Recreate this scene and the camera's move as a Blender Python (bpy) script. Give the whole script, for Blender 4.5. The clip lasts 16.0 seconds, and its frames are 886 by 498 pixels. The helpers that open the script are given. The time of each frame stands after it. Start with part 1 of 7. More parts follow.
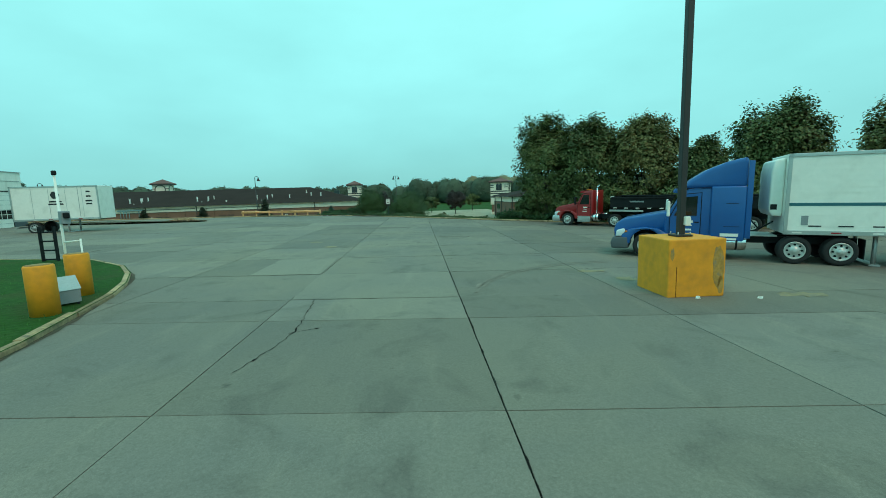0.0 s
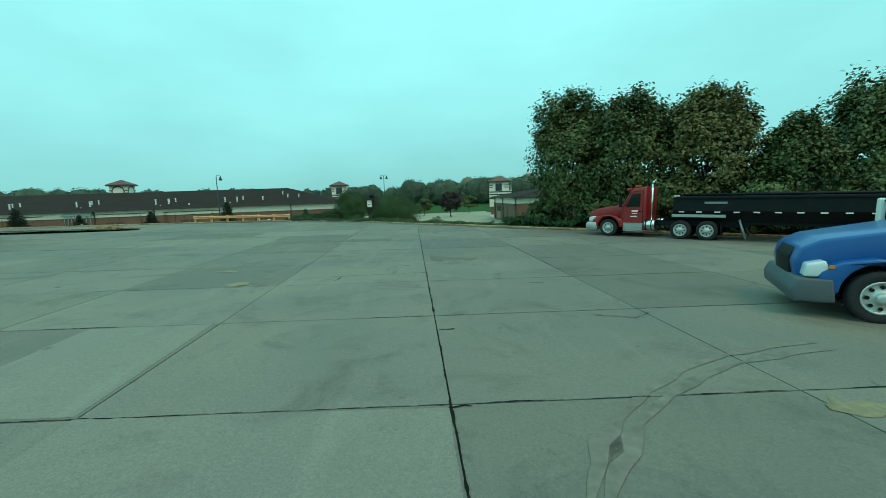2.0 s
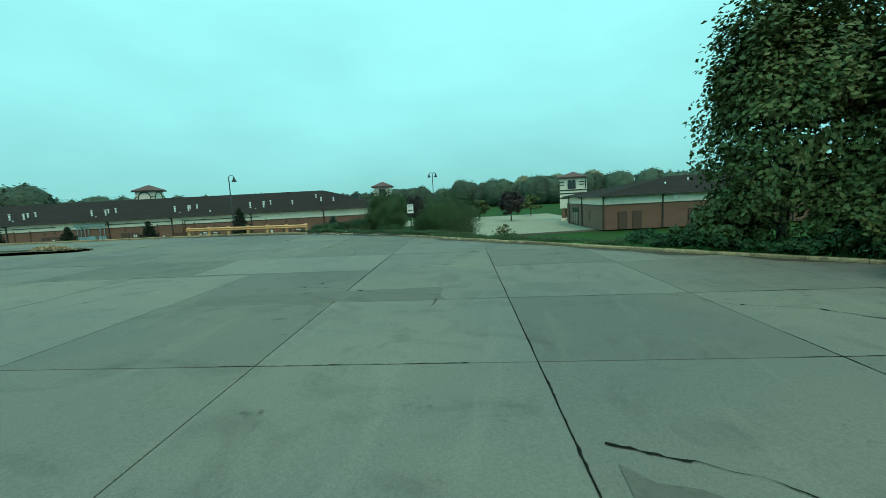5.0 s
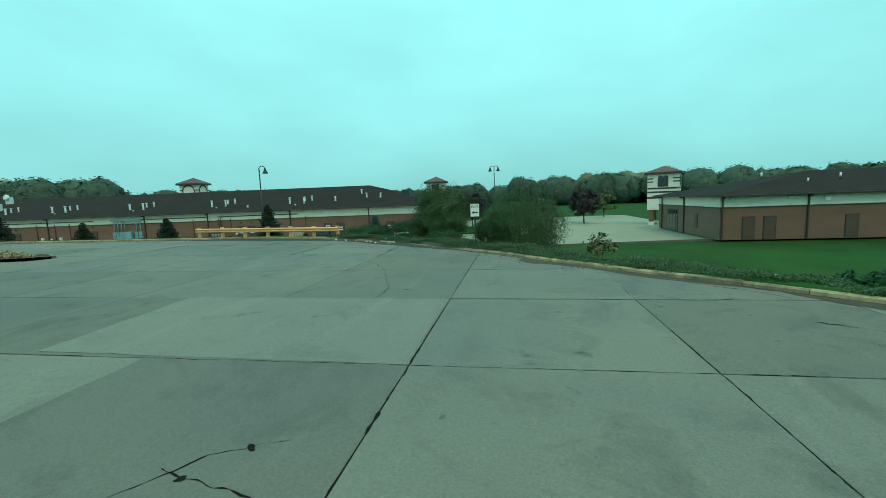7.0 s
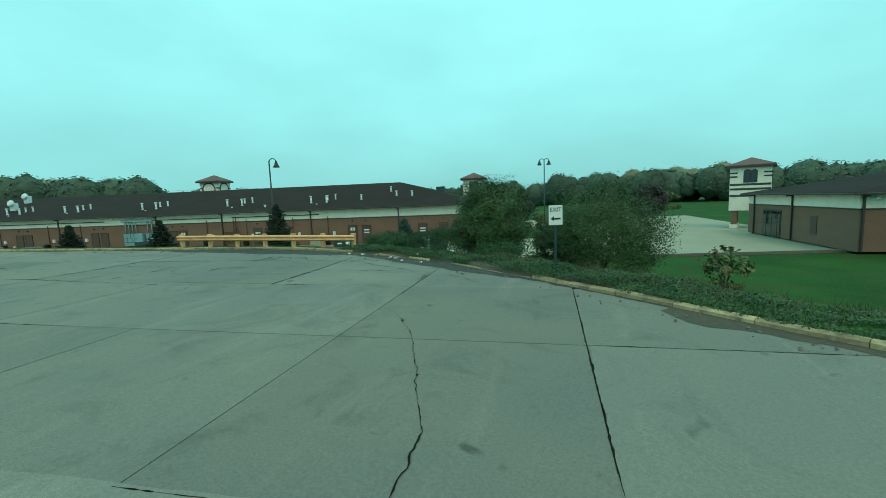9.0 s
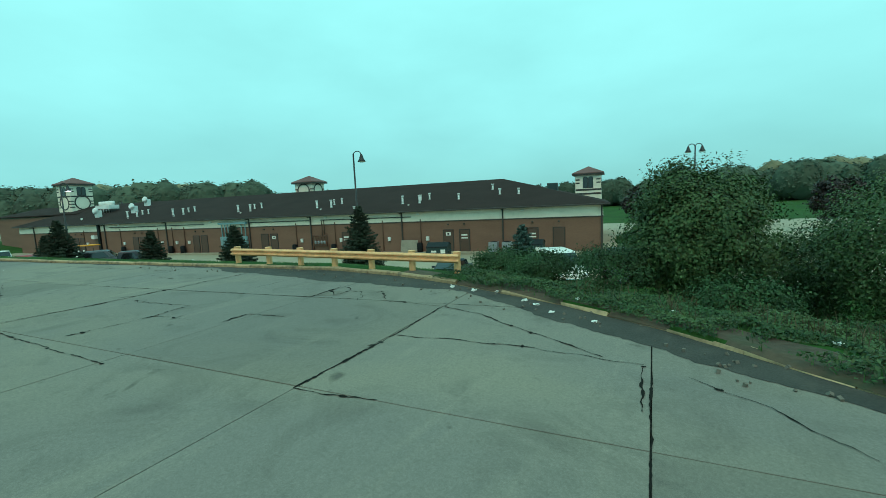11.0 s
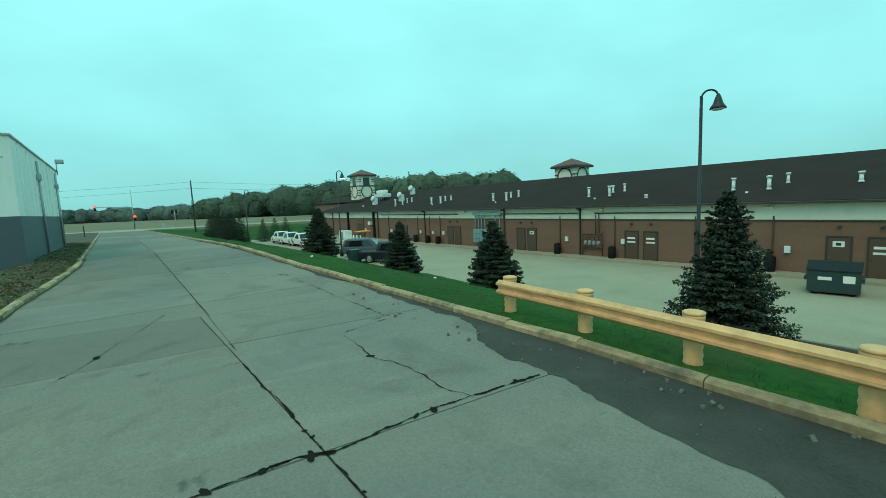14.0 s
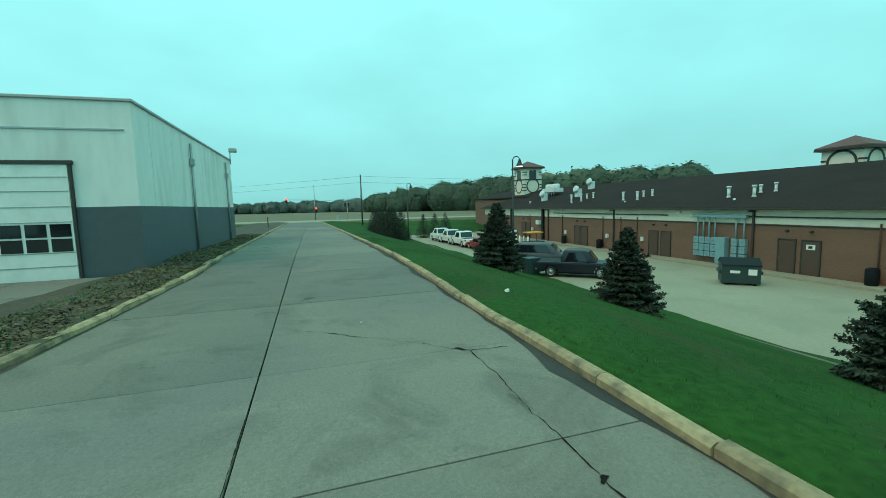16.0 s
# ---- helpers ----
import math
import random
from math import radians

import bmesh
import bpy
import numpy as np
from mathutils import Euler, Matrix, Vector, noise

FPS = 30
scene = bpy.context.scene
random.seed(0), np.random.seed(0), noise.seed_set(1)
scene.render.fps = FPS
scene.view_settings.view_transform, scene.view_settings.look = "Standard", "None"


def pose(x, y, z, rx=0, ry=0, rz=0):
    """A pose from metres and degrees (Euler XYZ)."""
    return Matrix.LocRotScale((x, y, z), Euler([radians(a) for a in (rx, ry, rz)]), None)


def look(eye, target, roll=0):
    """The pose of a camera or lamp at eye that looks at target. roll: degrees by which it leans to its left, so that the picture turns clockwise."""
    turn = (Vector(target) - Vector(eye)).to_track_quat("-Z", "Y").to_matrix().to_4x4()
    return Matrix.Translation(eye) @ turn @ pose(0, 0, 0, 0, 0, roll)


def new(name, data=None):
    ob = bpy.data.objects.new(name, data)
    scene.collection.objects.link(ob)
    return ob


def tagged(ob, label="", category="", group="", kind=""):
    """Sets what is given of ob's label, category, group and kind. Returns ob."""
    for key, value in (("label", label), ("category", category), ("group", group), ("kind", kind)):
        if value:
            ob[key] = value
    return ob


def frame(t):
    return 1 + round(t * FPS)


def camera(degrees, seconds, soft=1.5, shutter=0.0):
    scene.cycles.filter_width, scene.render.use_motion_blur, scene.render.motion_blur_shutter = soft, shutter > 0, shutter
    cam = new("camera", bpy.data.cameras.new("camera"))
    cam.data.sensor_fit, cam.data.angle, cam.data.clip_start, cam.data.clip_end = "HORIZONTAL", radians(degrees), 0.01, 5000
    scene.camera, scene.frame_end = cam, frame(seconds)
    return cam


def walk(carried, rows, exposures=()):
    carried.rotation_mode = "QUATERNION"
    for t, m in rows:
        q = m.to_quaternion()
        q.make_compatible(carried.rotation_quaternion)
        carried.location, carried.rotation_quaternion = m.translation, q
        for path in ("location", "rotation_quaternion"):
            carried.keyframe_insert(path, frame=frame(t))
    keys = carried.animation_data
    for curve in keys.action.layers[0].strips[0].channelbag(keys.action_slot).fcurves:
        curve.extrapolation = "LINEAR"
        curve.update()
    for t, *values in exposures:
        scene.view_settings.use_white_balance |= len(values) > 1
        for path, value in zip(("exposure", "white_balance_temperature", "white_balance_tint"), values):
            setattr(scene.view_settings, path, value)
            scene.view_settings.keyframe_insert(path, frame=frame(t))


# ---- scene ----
from math import sin, cos, pi, hypot, atan2

# The camera and its way
cam = camera(93.0, 16.0, soft=0.78)
# seconds, x, y, z, pitch, roll, yaw
PATH = [
    (0.0, -0.743, 1.782, 2.804, -7.49, 1.77, -0.02),
    (0.5, -0.746, 4.286, 2.747, -7.63, 1.57, -0.20),
    (1.0, -0.726, 6.782, 2.696, -7.45, 1.86, -0.39),
    (1.5, -0.694, 9.242, 2.672, -7.19, 1.42, -0.62),
    (2.0, -0.670, 11.707, 2.634, -7.26, 1.98, -0.81),
    (2.5, -0.686, 14.123, 2.628, -7.14, 2.03, -0.44),
    (3.0, -0.788, 16.462, 2.614, -7.17, 2.62, 0.22),
    (3.5, -1.024, 18.765, 2.621, -6.87, 2.28, 1.27),
    (4.0, -1.326, 21.044, 2.621, -6.83, 2.66, 2.34),
    (6.5, -3.986, 33.508, 2.694, -6.82, 2.25, 11.92),
    (7.0, -4.581, 35.455, 2.694, -6.82, 2.19, 13.06),
    (7.5, -5.197, 37.352, 2.695, -6.84, 2.11, 14.03),
    (8.0, -5.857, 39.212, 2.706, -6.71, 2.08, 15.10),
    (8.5, -6.545, 41.020, 2.720, -6.76, 2.16, 16.02),
    (11.0, -11.736, 49.811, 2.791, -6.37, 2.74, 29.75),
    (11.5, -13.110, 51.219, 2.813, -5.97, 2.88, 34.45),
    (12.0, -14.625, 52.515, 2.821, -5.96, 2.57, 39.46),
    (12.5, -16.242, 53.701, 2.812, -6.38, 3.12, 44.34),
    (13.0, -18.051, 54.749, 2.812, -6.38, 2.88, 50.84),
    (13.5, -20.060, 55.611, 2.808, -6.27, 2.89, 56.58),
    (14.0, -22.212, 56.262, 2.804, -6.24, 2.43, 61.73),
    (14.5, -24.485, 56.726, 2.794, -6.37, 2.28, 67.03),
    (15.0, -26.820, 57.005, 2.778, -6.40, 2.33, 72.89),
    (15.5, -29.161, 57.076, 2.779, -6.13, 2.19, 77.74),
    (16.0, -31.485, 56.986, 2.783, -5.97, 1.48, 82.17),
]
walk(cam, [(t, pose(x, y, z, 90 + p, r, w)) for t, x, y, z, p, r, w in PATH],
     exposures=[(0.0, 0.0, 6500, 10), (16.0, 0.0, 6500, 10)])

# Overcast sky and a weak, wide sun behind the cloud
world = bpy.data.worlds.new("overcast_sky")
scene.world = world
world.use_nodes = True
wn, wl = world.node_tree.nodes, world.node_tree.links
wn.clear()
SUN_ELEV, SUN_TURN = radians(52), radians(150)
sky = wn.new("ShaderNodeTexSky")
sky.sky_type = "NISHITA"
sky.sun_disc = False
sky.sun_elevation, sky.sun_rotation = SUN_ELEV, SUN_TURN
coord = wn.new("ShaderNodeTexCoord")
split = wn.new("ShaderNodeSeparateXYZ")
wl.new(coord.outputs["Generated"], split.inputs[0])
ramp = wn.new("ShaderNodeValToRGB")
ramp.color_ramp.elements[0].position, ramp.color_ramp.elements[0].color = 0.0, (0.23, 0.68, 0.66, 1)
ramp.color_ramp.elements[1].position, ramp.color_ramp.elements[1].color = 0.55, (0.42, 1.2, 1.17, 1)
mid = ramp.color_ramp.elements.new(0.18)
mid.color = (0.33, 0.93, 0.91, 1)
wl.new(split.outputs[2], ramp.inputs[0])
cloud = wn.new("ShaderNodeTexNoise")
cloud.inputs["Scale"].default_value, cloud.inputs["Detail"].default_value = 2.2, 5
stretch = wn.new("ShaderNodeMapping")
stretch.inputs["Scale"].default_value = (1, 1, 2.5)
wl.new(coord.outputs["Generated"], stretch.inputs[0])
wl.new(stretch.outputs[0], cloud.inputs["Vector"])
level = wn.new("ShaderNodeMapRange")
level.inputs[1].default_value, level.inputs[2].default_value = 0.3, 0.7
level.inputs[3].default_value, level.inputs[4].default_value = 0.90, 1.08
wl.new(cloud.outputs["Fac"], level.inputs[0])
veil = wn.new("ShaderNodeVectorMath")
veil.operation = "SCALE"
wl.new(ramp.outputs[0], veil.inputs[0])
wl.new(level.outputs[0], veil.inputs["Scale"])
dim = wn.new("ShaderNodeVectorMath")
dim.operation = "SCALE"
dim.inputs["Scale"].default_value = 0.1
wl.new(sky.outputs[0], dim.inputs[0])
both = wn.new("ShaderNodeMix")
both.data_type = "RGBA"
both.inputs[0].default_value = 0.92
wl.new(dim.outputs[0], both.inputs[6])
wl.new(veil.outputs[0], both.inputs[7])
back = wn.new("ShaderNodeBackground")
back.inputs[1].default_value = 1.0
wl.new(both.outputs[2], back.inputs[0])
out = wn.new("ShaderNodeOutputWorld")
wl.new(back.outputs[0], out.inputs[0])
sun_data = bpy.data.lights.new("sun", "SUN")
sun_data.energy, sun_data.angle, sun_data.color = 0.85, radians(25), (1.0, 0.62, 0.42)
sun = new("sun", sun_data)
sun.matrix_world = look((0, 0, 60), (60 * sin(SUN_TURN) * -1 * cos(SUN_ELEV), 60 * cos(SUN_TURN) * -1 * cos(SUN_ELEV), 60 - 60 * sin(SUN_ELEV)))

# ---- materials ----
def material(name, colour, rough=0.7, metal=0.0, vary=0.25, fine=30.0, coarse=1.2, bump=0.15, dirt=None, dirt_amount=0.0, random_tone=0.0,
             island=False, stretch=(1, 1, 1), coat=0.0, spec=0.5):
    """A surface with variation at two scales, relief, and patchy dirt."""
    m = bpy.data.materials.new(name)
    m.use_nodes = True
    n, l = m.node_tree.nodes, m.node_tree.links
    b = n["Principled BSDF"]
    b.inputs["Roughness"].default_value, b.inputs["Metallic"].default_value = rough, metal
    b.inputs["Coat Weight"].default_value = coat
    b.inputs["Specular IOR Level"].default_value = spec
    geo = n.new("ShaderNodeNewGeometry")
    mp = n.new("ShaderNodeMapping")
    mp.inputs["Scale"].default_value = stretch
    l.new(geo.outputs["Position"], mp.inputs[0])
    small, large = n.new("ShaderNodeTexNoise"), n.new("ShaderNodeTexNoise")
    small.inputs["Scale"].default_value, small.inputs["Detail"].default_value = fine, 4
    large.inputs["Scale"].default_value, large.inputs["Detail"].default_value = coarse, 5
    l.new(mp.outputs[0], small.inputs["Vector"])
    l.new(mp.outputs[0], large.inputs["Vector"])
    add = n.new("ShaderNodeMath")
    add.operation = "ADD"
    l.new(small.outputs["Fac"], add.inputs[0])
    l.new(large.outputs["Fac"], add.inputs[1])
    last = add
    if random_tone or island:
        rnd = n.new("ShaderNodeNewGeometry") if island else n.new("ShaderNodeObjectInfo")
        sc = n.new("ShaderNodeMath")
        sc.operation = "MULTIPLY_ADD"
        sc.inputs[1].default_value, sc.inputs[2].default_value = random_tone or 0.5, -(random_tone or 0.5) / 2
        l.new(rnd.outputs["Random Per Island" if island else "Random"], sc.inputs[0])
        more = n.new("ShaderNodeMath")
        more.operation = "ADD"
        l.new(add.outputs[0], more.inputs[0])
        l.new(sc.outputs[0], more.inputs[1])
        last = more
    rng = n.new("ShaderNodeMapRange")
    rng.inputs[1].default_value, rng.inputs[2].default_value = 0.6, 1.4
    rng.inputs[3].default_value, rng.inputs[4].default_value = 1 - vary, 1 + vary
    l.new(last.outputs[0], rng.inputs[0])
    tint = n.new("ShaderNodeVectorMath")
    tint.operation = "SCALE"
    tint.inputs[0].default_value = colour
    l.new(rng.outputs[0], tint.inputs["Scale"])
    colour_out = tint.outputs[0]
    if dirt:
        spots = n.new("ShaderNodeTexNoise")
        spots.inputs["Scale"].default_value, spots.inputs["Detail"].default_value = coarse * 2.3, 7
        l.new(mp.outputs[0], spots.inputs["Vector"])
        cut = n.new("ShaderNodeMapRange")
        cut.inputs[1].default_value, cut.inputs[2].default_value = 0.5, 0.72
        cut.inputs[4].default_value = dirt_amount
        l.new(spots.outputs["Fac"], cut.inputs[0])
        mix = n.new("ShaderNodeMix")
        mix.data_type = "RGBA"
        mix.inputs[7].default_value = (*dirt, 1)
        l.new(cut.outputs[0], mix.inputs[0])
        l.new(colour_out, mix.inputs[6])
        colour_out = mix.outputs[2]
    l.new(colour_out, b.inputs["Base Color"])
    if bump:
        bp = n.new("ShaderNodeBump")
        bp.inputs["Strength"].default_value, bp.inputs["Distance"].default_value = bump, 0.03
        l.new(small.outputs["Fac"], bp.inputs["Height"])
        l.new(bp.outputs[0], b.inputs["Normal"])
    return m


def glow(name, colour, strength):
    m = bpy.data.materials.new(name)
    m.use_nodes = True
    b = m.node_tree.nodes["Principled BSDF"]
    b.inputs["Base Color"].default_value = (*colour, 1)
    b.inputs["Emission Color"].default_value = (*colour, 1)
    b.inputs["Emission Strength"].default_value = strength
    return m


def old_concrete(name, warm, cool, stain):
    """Weathered paving: warm and cool blotches, stains, oil spots, scuffs and a sandy grain; every slab a tone of its own."""
    m = bpy.data.materials.new(name)
    m.use_nodes = True
    n, l = m.node_tree.nodes, m.node_tree.links
    b = n["Principled BSDF"]
    b.inputs["Roughness"].default_value, b.inputs["Specular IOR Level"].default_value = 0.88, 0.25
    geo, info = n.new("ShaderNodeNewGeometry"), n.new("ShaderNodeObjectInfo")

    def noise_at(scale, detail, stretch=None, twist=0.0, rough=0.55):
        t = n.new("ShaderNodeTexNoise")
        t.inputs["Scale"].default_value, t.inputs["Detail"].default_value, t.inputs["Distortion"].default_value, t.inputs["Roughness"].default_value = scale, detail, twist, rough
        src = geo.outputs["Position"]
        if stretch:
            mp = n.new("ShaderNodeMapping")
            mp.inputs["Scale"].default_value = stretch
            mp.inputs["Rotation"].default_value = (0, 0, 0.3)
            l.new(src, mp.inputs[0])
            src = mp.outputs[0]
        l.new(src, t.inputs["Vector"])
        return t.outputs["Fac"]

    def ramp(value, lo, hi, out_lo=0.0, out_hi=1.0):
        r = n.new("ShaderNodeMapRange")
        for k, v in enumerate((lo, hi, out_lo, out_hi)):
            r.inputs[k + 1].default_value = v
        l.new(value, r.inputs[0])
        return r.outputs[0]

    def blend(fac, a, colour):
        mx = n.new("ShaderNodeMix")
        mx.data_type = "RGBA"
        l.new(fac, mx.inputs[0])
        if isinstance(a, tuple):
            mx.inputs[6].default_value = (*a, 1)
        else:
            l.new(a, mx.inputs[6])
        mx.inputs[7].default_value = (*colour, 1)
        return mx.outputs[2]

    def times(a, c):
        t = n.new("ShaderNodeMath")
        t.operation = "MULTIPLY"
        l.new(a, t.inputs[0])
        l.new(c, t.inputs[1])
        return t.outputs[0]

    col = blend(ramp(noise_at(0.16, 4, None, 0.6), 0.38, 0.64), cool, warm)
    col = blend(ramp(noise_at(0.55, 8, None, 1.2, 0.65), 0.52, 0.74, 0, 0.75), col, stain)
    col = blend(ramp(noise_at(1.7, 6, (1, 0.16, 1), 0.3, 0.6), 0.56, 0.74, 0, 0.4), col, tuple(v * 1.28 for v in warm))
    col = blend(ramp(noise_at(1.1, 3, None, 0.5), 0.69, 0.75, 0, 0.7), col, tuple(v * 0.55 for v in stain))
    col = blend(ramp(noise_at(5.0, 5, None, 0.8, 0.7), 0.6, 0.72, 0, 0.35), col, tuple(v * 0.8 for v in stain))
    grain = noise_at(26, 5, None, 0.0, 0.7)
    specks = ramp(noise_at(95, 2, None, 0.0, 0.8), 0.42, 0.72, 0.88, 1.2)
    tone = times(times(ramp(grain, 0.3, 0.7, 0.84, 1.16), specks), ramp(info.outputs["Random"], 0, 1, 0.84, 1.12))
    sc = n.new("ShaderNodeVectorMath")
    sc.operation = "SCALE"
    l.new(col, sc.inputs[0])
    l.new(tone, sc.inputs["Scale"])
    l.new(sc.outputs[0], b.inputs["Base Color"])
    bp = n.new("ShaderNodeBump")
    bp.inputs["Strength"].default_value, bp.inputs["Distance"].default_value = 0.3, 0.012
    l.new(grain, bp.inputs["Height"])
    l.new(bp.outputs[0], b.inputs["Normal"])
    return m


CONCRETE = old_concrete("concrete", (0.236, 0.198, 0.152), (0.198, 0.171, 0.146), (0.124, 0.106, 0.088))
DARK_CONCRETE = old_concrete("worn_concrete_slab", (0.182, 0.150, 0.122), (0.158, 0.135, 0.116), (0.104, 0.088, 0.074))
PALE_CONCRETE = old_concrete("pale_concrete_slab", (0.262, 0.222, 0.172), (0.236, 0.203, 0.168), (0.172, 0.146, 0.120))
WORN_MARK = material("worn_road_mark", (0.265, 0.195, 0.108), 0.9, vary=0.35, fine=10, coarse=2.2, dirt=(0.215, 0.172, 0.126), dirt_amount=0.95)
MALL_CONCRETE = material("pale_concrete", (0.345, 0.282, 0.192), 0.9, vary=0.12, fine=6, coarse=0.2, dirt=(0.2, 0.165, 0.13), dirt_amount=0.3)
PATCH = material("worn_patch", (0.15, 0.122, 0.097), 0.95, vary=0.25, fine=14, coarse=0.6, bump=0.3, dirt=(0.21, 0.17, 0.13), dirt_amount=0.5)
JOINT = material("joint_filler", (0.014, 0.012, 0.010), 0.95, vary=0.4, fine=20, coarse=2, spec=0.1)
KERB = material("kerb_concrete", (0.40, 0.262, 0.142), 0.9, vary=0.38, fine=12, coarse=1.4, bump=0.3, dirt=(0.10, 0.078, 0.055), dirt_amount=0.85, random_tone=0.6)
ASPHALT = material("gutter_asphalt", (0.046, 0.038, 0.030), 0.9, vary=0.5, fine=30, coarse=0.9, bump=0.4, dirt=(0.1, 0.082, 0.062), dirt_amount=0.35)
GRASS_SOIL = material("grass_soil", (0.026, 0.074, 0.013), 0.95, vary=0.5, fine=7, coarse=0.22, bump=0.7, dirt=(0.06, 0.06, 0.024), dirt_amount=0.65, spec=0.1)
BLADES = material("grass_blades", (0.044, 0.128, 0.022), 0.8, vary=0.45, fine=3, coarse=0.2, bump=0, island=True)
DIRT = material("bare_dirt", (0.085, 0.056, 0.034), 0.95, vary=0.4, fine=8, coarse=0.8, bump=0.7, dirt=(0.04, 0.06, 0.025), dirt_amount=0.7)
FIELD = material("field", (0.17, 0.125, 0.065), 0.95, vary=0.3, fine=1, coarse=0.05)
BRICK = material("brown_brick", (0.205, 0.102, 0.068), 0.9, vary=0.16, fine=5, coarse=0.3, bump=0.2, stretch=(1, 1, 4))
STUCCO = material("cream_stucco", (0.84, 0.71, 0.58), 0.9, vary=0.06, fine=10, coarse=0.5, dirt=(0.5, 0.4, 0.3), dirt_amount=0.25)
SHINGLE = material("dark_shingle", (0.040, 0.026, 0.023), 0.95, vary=0.25, fine=7, coarse=0.4, bump=0.3, stretch=(1, 1, 3), spec=0.08)
TOWER_ROOF = material("red_brown_shingle", (0.17, 0.080, 0.072), 0.9, vary=0.2, fine=7, coarse=0.6, bump=0.3)
TRIM = material("dark_trim", (0.045, 0.035, 0.03), 0.6, vary=0.15)
DOOR_BROWN = material("brown_door_paint", (0.10, 0.05, 0.033), 0.55, vary=0.12)
WHITE_PANEL = material("white_metal_panel", (0.84, 0.79, 0.72), 0.6, vary=0.06, fine=4, coarse=0.5, bump=0.03, dirt=(0.5, 0.45, 0.38), dirt_amount=0.42, stretch=(1, 1, 0.25))
GREY_PANEL = material("dark_grey_paint", (0.085, 0.095, 0.105), 0.6, vary=0.1, fine=4, coarse=0.5, bump=0.03)
YELLOW = material("yellow_paint", (0.82, 0.285, 0.010), 0.7, vary=0.12, fine=6, coarse=1.5, bump=0.1, dirt=(0.55, 0.2, 0.02), dirt_amount=0.45)
BOARD = material("weathered_board", (0.30, 0.25, 0.19), 0.9, vary=0.25, fine=9, coarse=0.8, dirt=(0.15, 0.13, 0.1), dirt_amount=0.6)
RAIL_PAINT = material("faded_yellow_paint", (0.80, 0.395, 0.175), 0.7, vary=0.2, fine=8, coarse=1.5, dirt=(0.45, 0.24, 0.1), dirt_amount=0.5)
BARE = material("bare_concrete_spot", (0.46, 0.235, 0.05), 0.9, vary=0.35, fine=14, coarse=3, dirt=(0.22, 0.18, 0.12), dirt_amount=0.9)
YELLOW_MARK = material("worn_yellow_mark", (0.32, 0.19, 0.07), 0.9, vary=0.4, fine=10, coarse=3)
WHITE = material("white_paint", (0.86, 0.81, 0.74), 0.45, vary=0.05, fine=5, coarse=0.6, bump=0.02, dirt=(0.5, 0.47, 0.4), dirt_amount=0.3, coat=0.3)
BLUE = material("blue_truck_paint", (0.006, 0.088, 0.30), 0.35, vary=0.08, fine=3, coarse=0.5, bump=0.0, coat=0.2)
RED = material("red_truck_paint", (0.32, 0.013, 0.014), 0.4, vary=0.1, fine=3, coarse=0.5, bump=0.0, coat=0.2)
BLACK = material("black_paint", (0.007, 0.007, 0.008), 0.6, vary=0.2, bump=0.03, dirt=(0.025, 0.022, 0.02), dirt_amount=0.3, spec=0.25)
NAVY = material("navy_car_paint", (0.009, 0.011, 0.02), 0.45, vary=0.08, fine=3, coarse=0.5, bump=0.0, coat=0.1)
RUBBER = material("tyre_rubber", (0.018, 0.017, 0.017), 0.85, vary=0.3, bump=0.1)
WHEEL_ALU = material("polished_wheel", (0.56, 0.55, 0.52), 0.42, metal=0.5, vary=0.1, fine=12, coarse=3, bump=0.02)
CHROME = material("chrome", (0.75, 0.75, 0.75), 0.15, metal=1.0, vary=0.04, bump=0)
ALU = material("aluminium", (0.55, 0.54, 0.52), 0.35, metal=0.9, vary=0.1, bump=0.03)
VENT_WHITE = material("pale_galvanised", (0.74, 0.72, 0.68), 0.5, metal=0.1, vary=0.12)
RUST = material("rusty_pipe", (0.085, 0.042, 0.026), 0.8, vary=0.4, fine=9, coarse=2)
STEEL = material("galvanised_steel", (0.42, 0.42, 0.41), 0.5, metal=0.7, vary=0.15)
GLASS = material("dark_glass", (0.012, 0.014, 0.016), 0.06, vary=0.05, bump=0, coat=0.5)
GREY = material("grey_paint", (0.25, 0.26, 0.27), 0.6, vary=0.12)
DARK_GREEN = material("dark_green_paint", (0.02, 0.045, 0.045), 0.5, vary=0.2, dirt=(0.08, 0.05, 0.03), dirt_amount=0.4)
TEAL = material("pale_teal_paint", (0.20, 0.34, 0.36), 0.5, vary=0.1)
LAMP_BLACK = material("lamp_black", (0.015, 0.016, 0.017), 0.5, vary=0.15)
POLE_BROWN = material("pole_dark_bronze", (0.024, 0.019, 0.017), 0.55, vary=0.2)
BARK = material("bark", (0.085, 0.065, 0.048), 0.95, vary=0.35, fine=12, coarse=2, bump=0.6, stretch=(1, 1, 0.3))
LEAF = material("tree_leaves", (0.092, 0.110, 0.029), 0.7, vary=0.35, fine=2, coarse=0.3, bump=0, island=True)
LEAF_B = material("olive_leaves", (0.130, 0.118, 0.033), 0.7, vary=0.35, fine=2, coarse=0.3, bump=0, island=True)
LEAF_DARK = material("dark_red_leaves", (0.038, 0.020, 0.017), 0.6, vary=0.35, fine=2, coarse=0.3, bump=0, island=True)
WEED = material("weed_leaves", (0.026, 0.066, 0.017), 0.8, vary=0.55, fine=2, coarse=0.4, bump=0, island=True)
CLOD = material("earth_clods", (0.135, 0.098, 0.045), 0.95, vary=0.45, fine=12, coarse=0.8, bump=0.3, island=True)
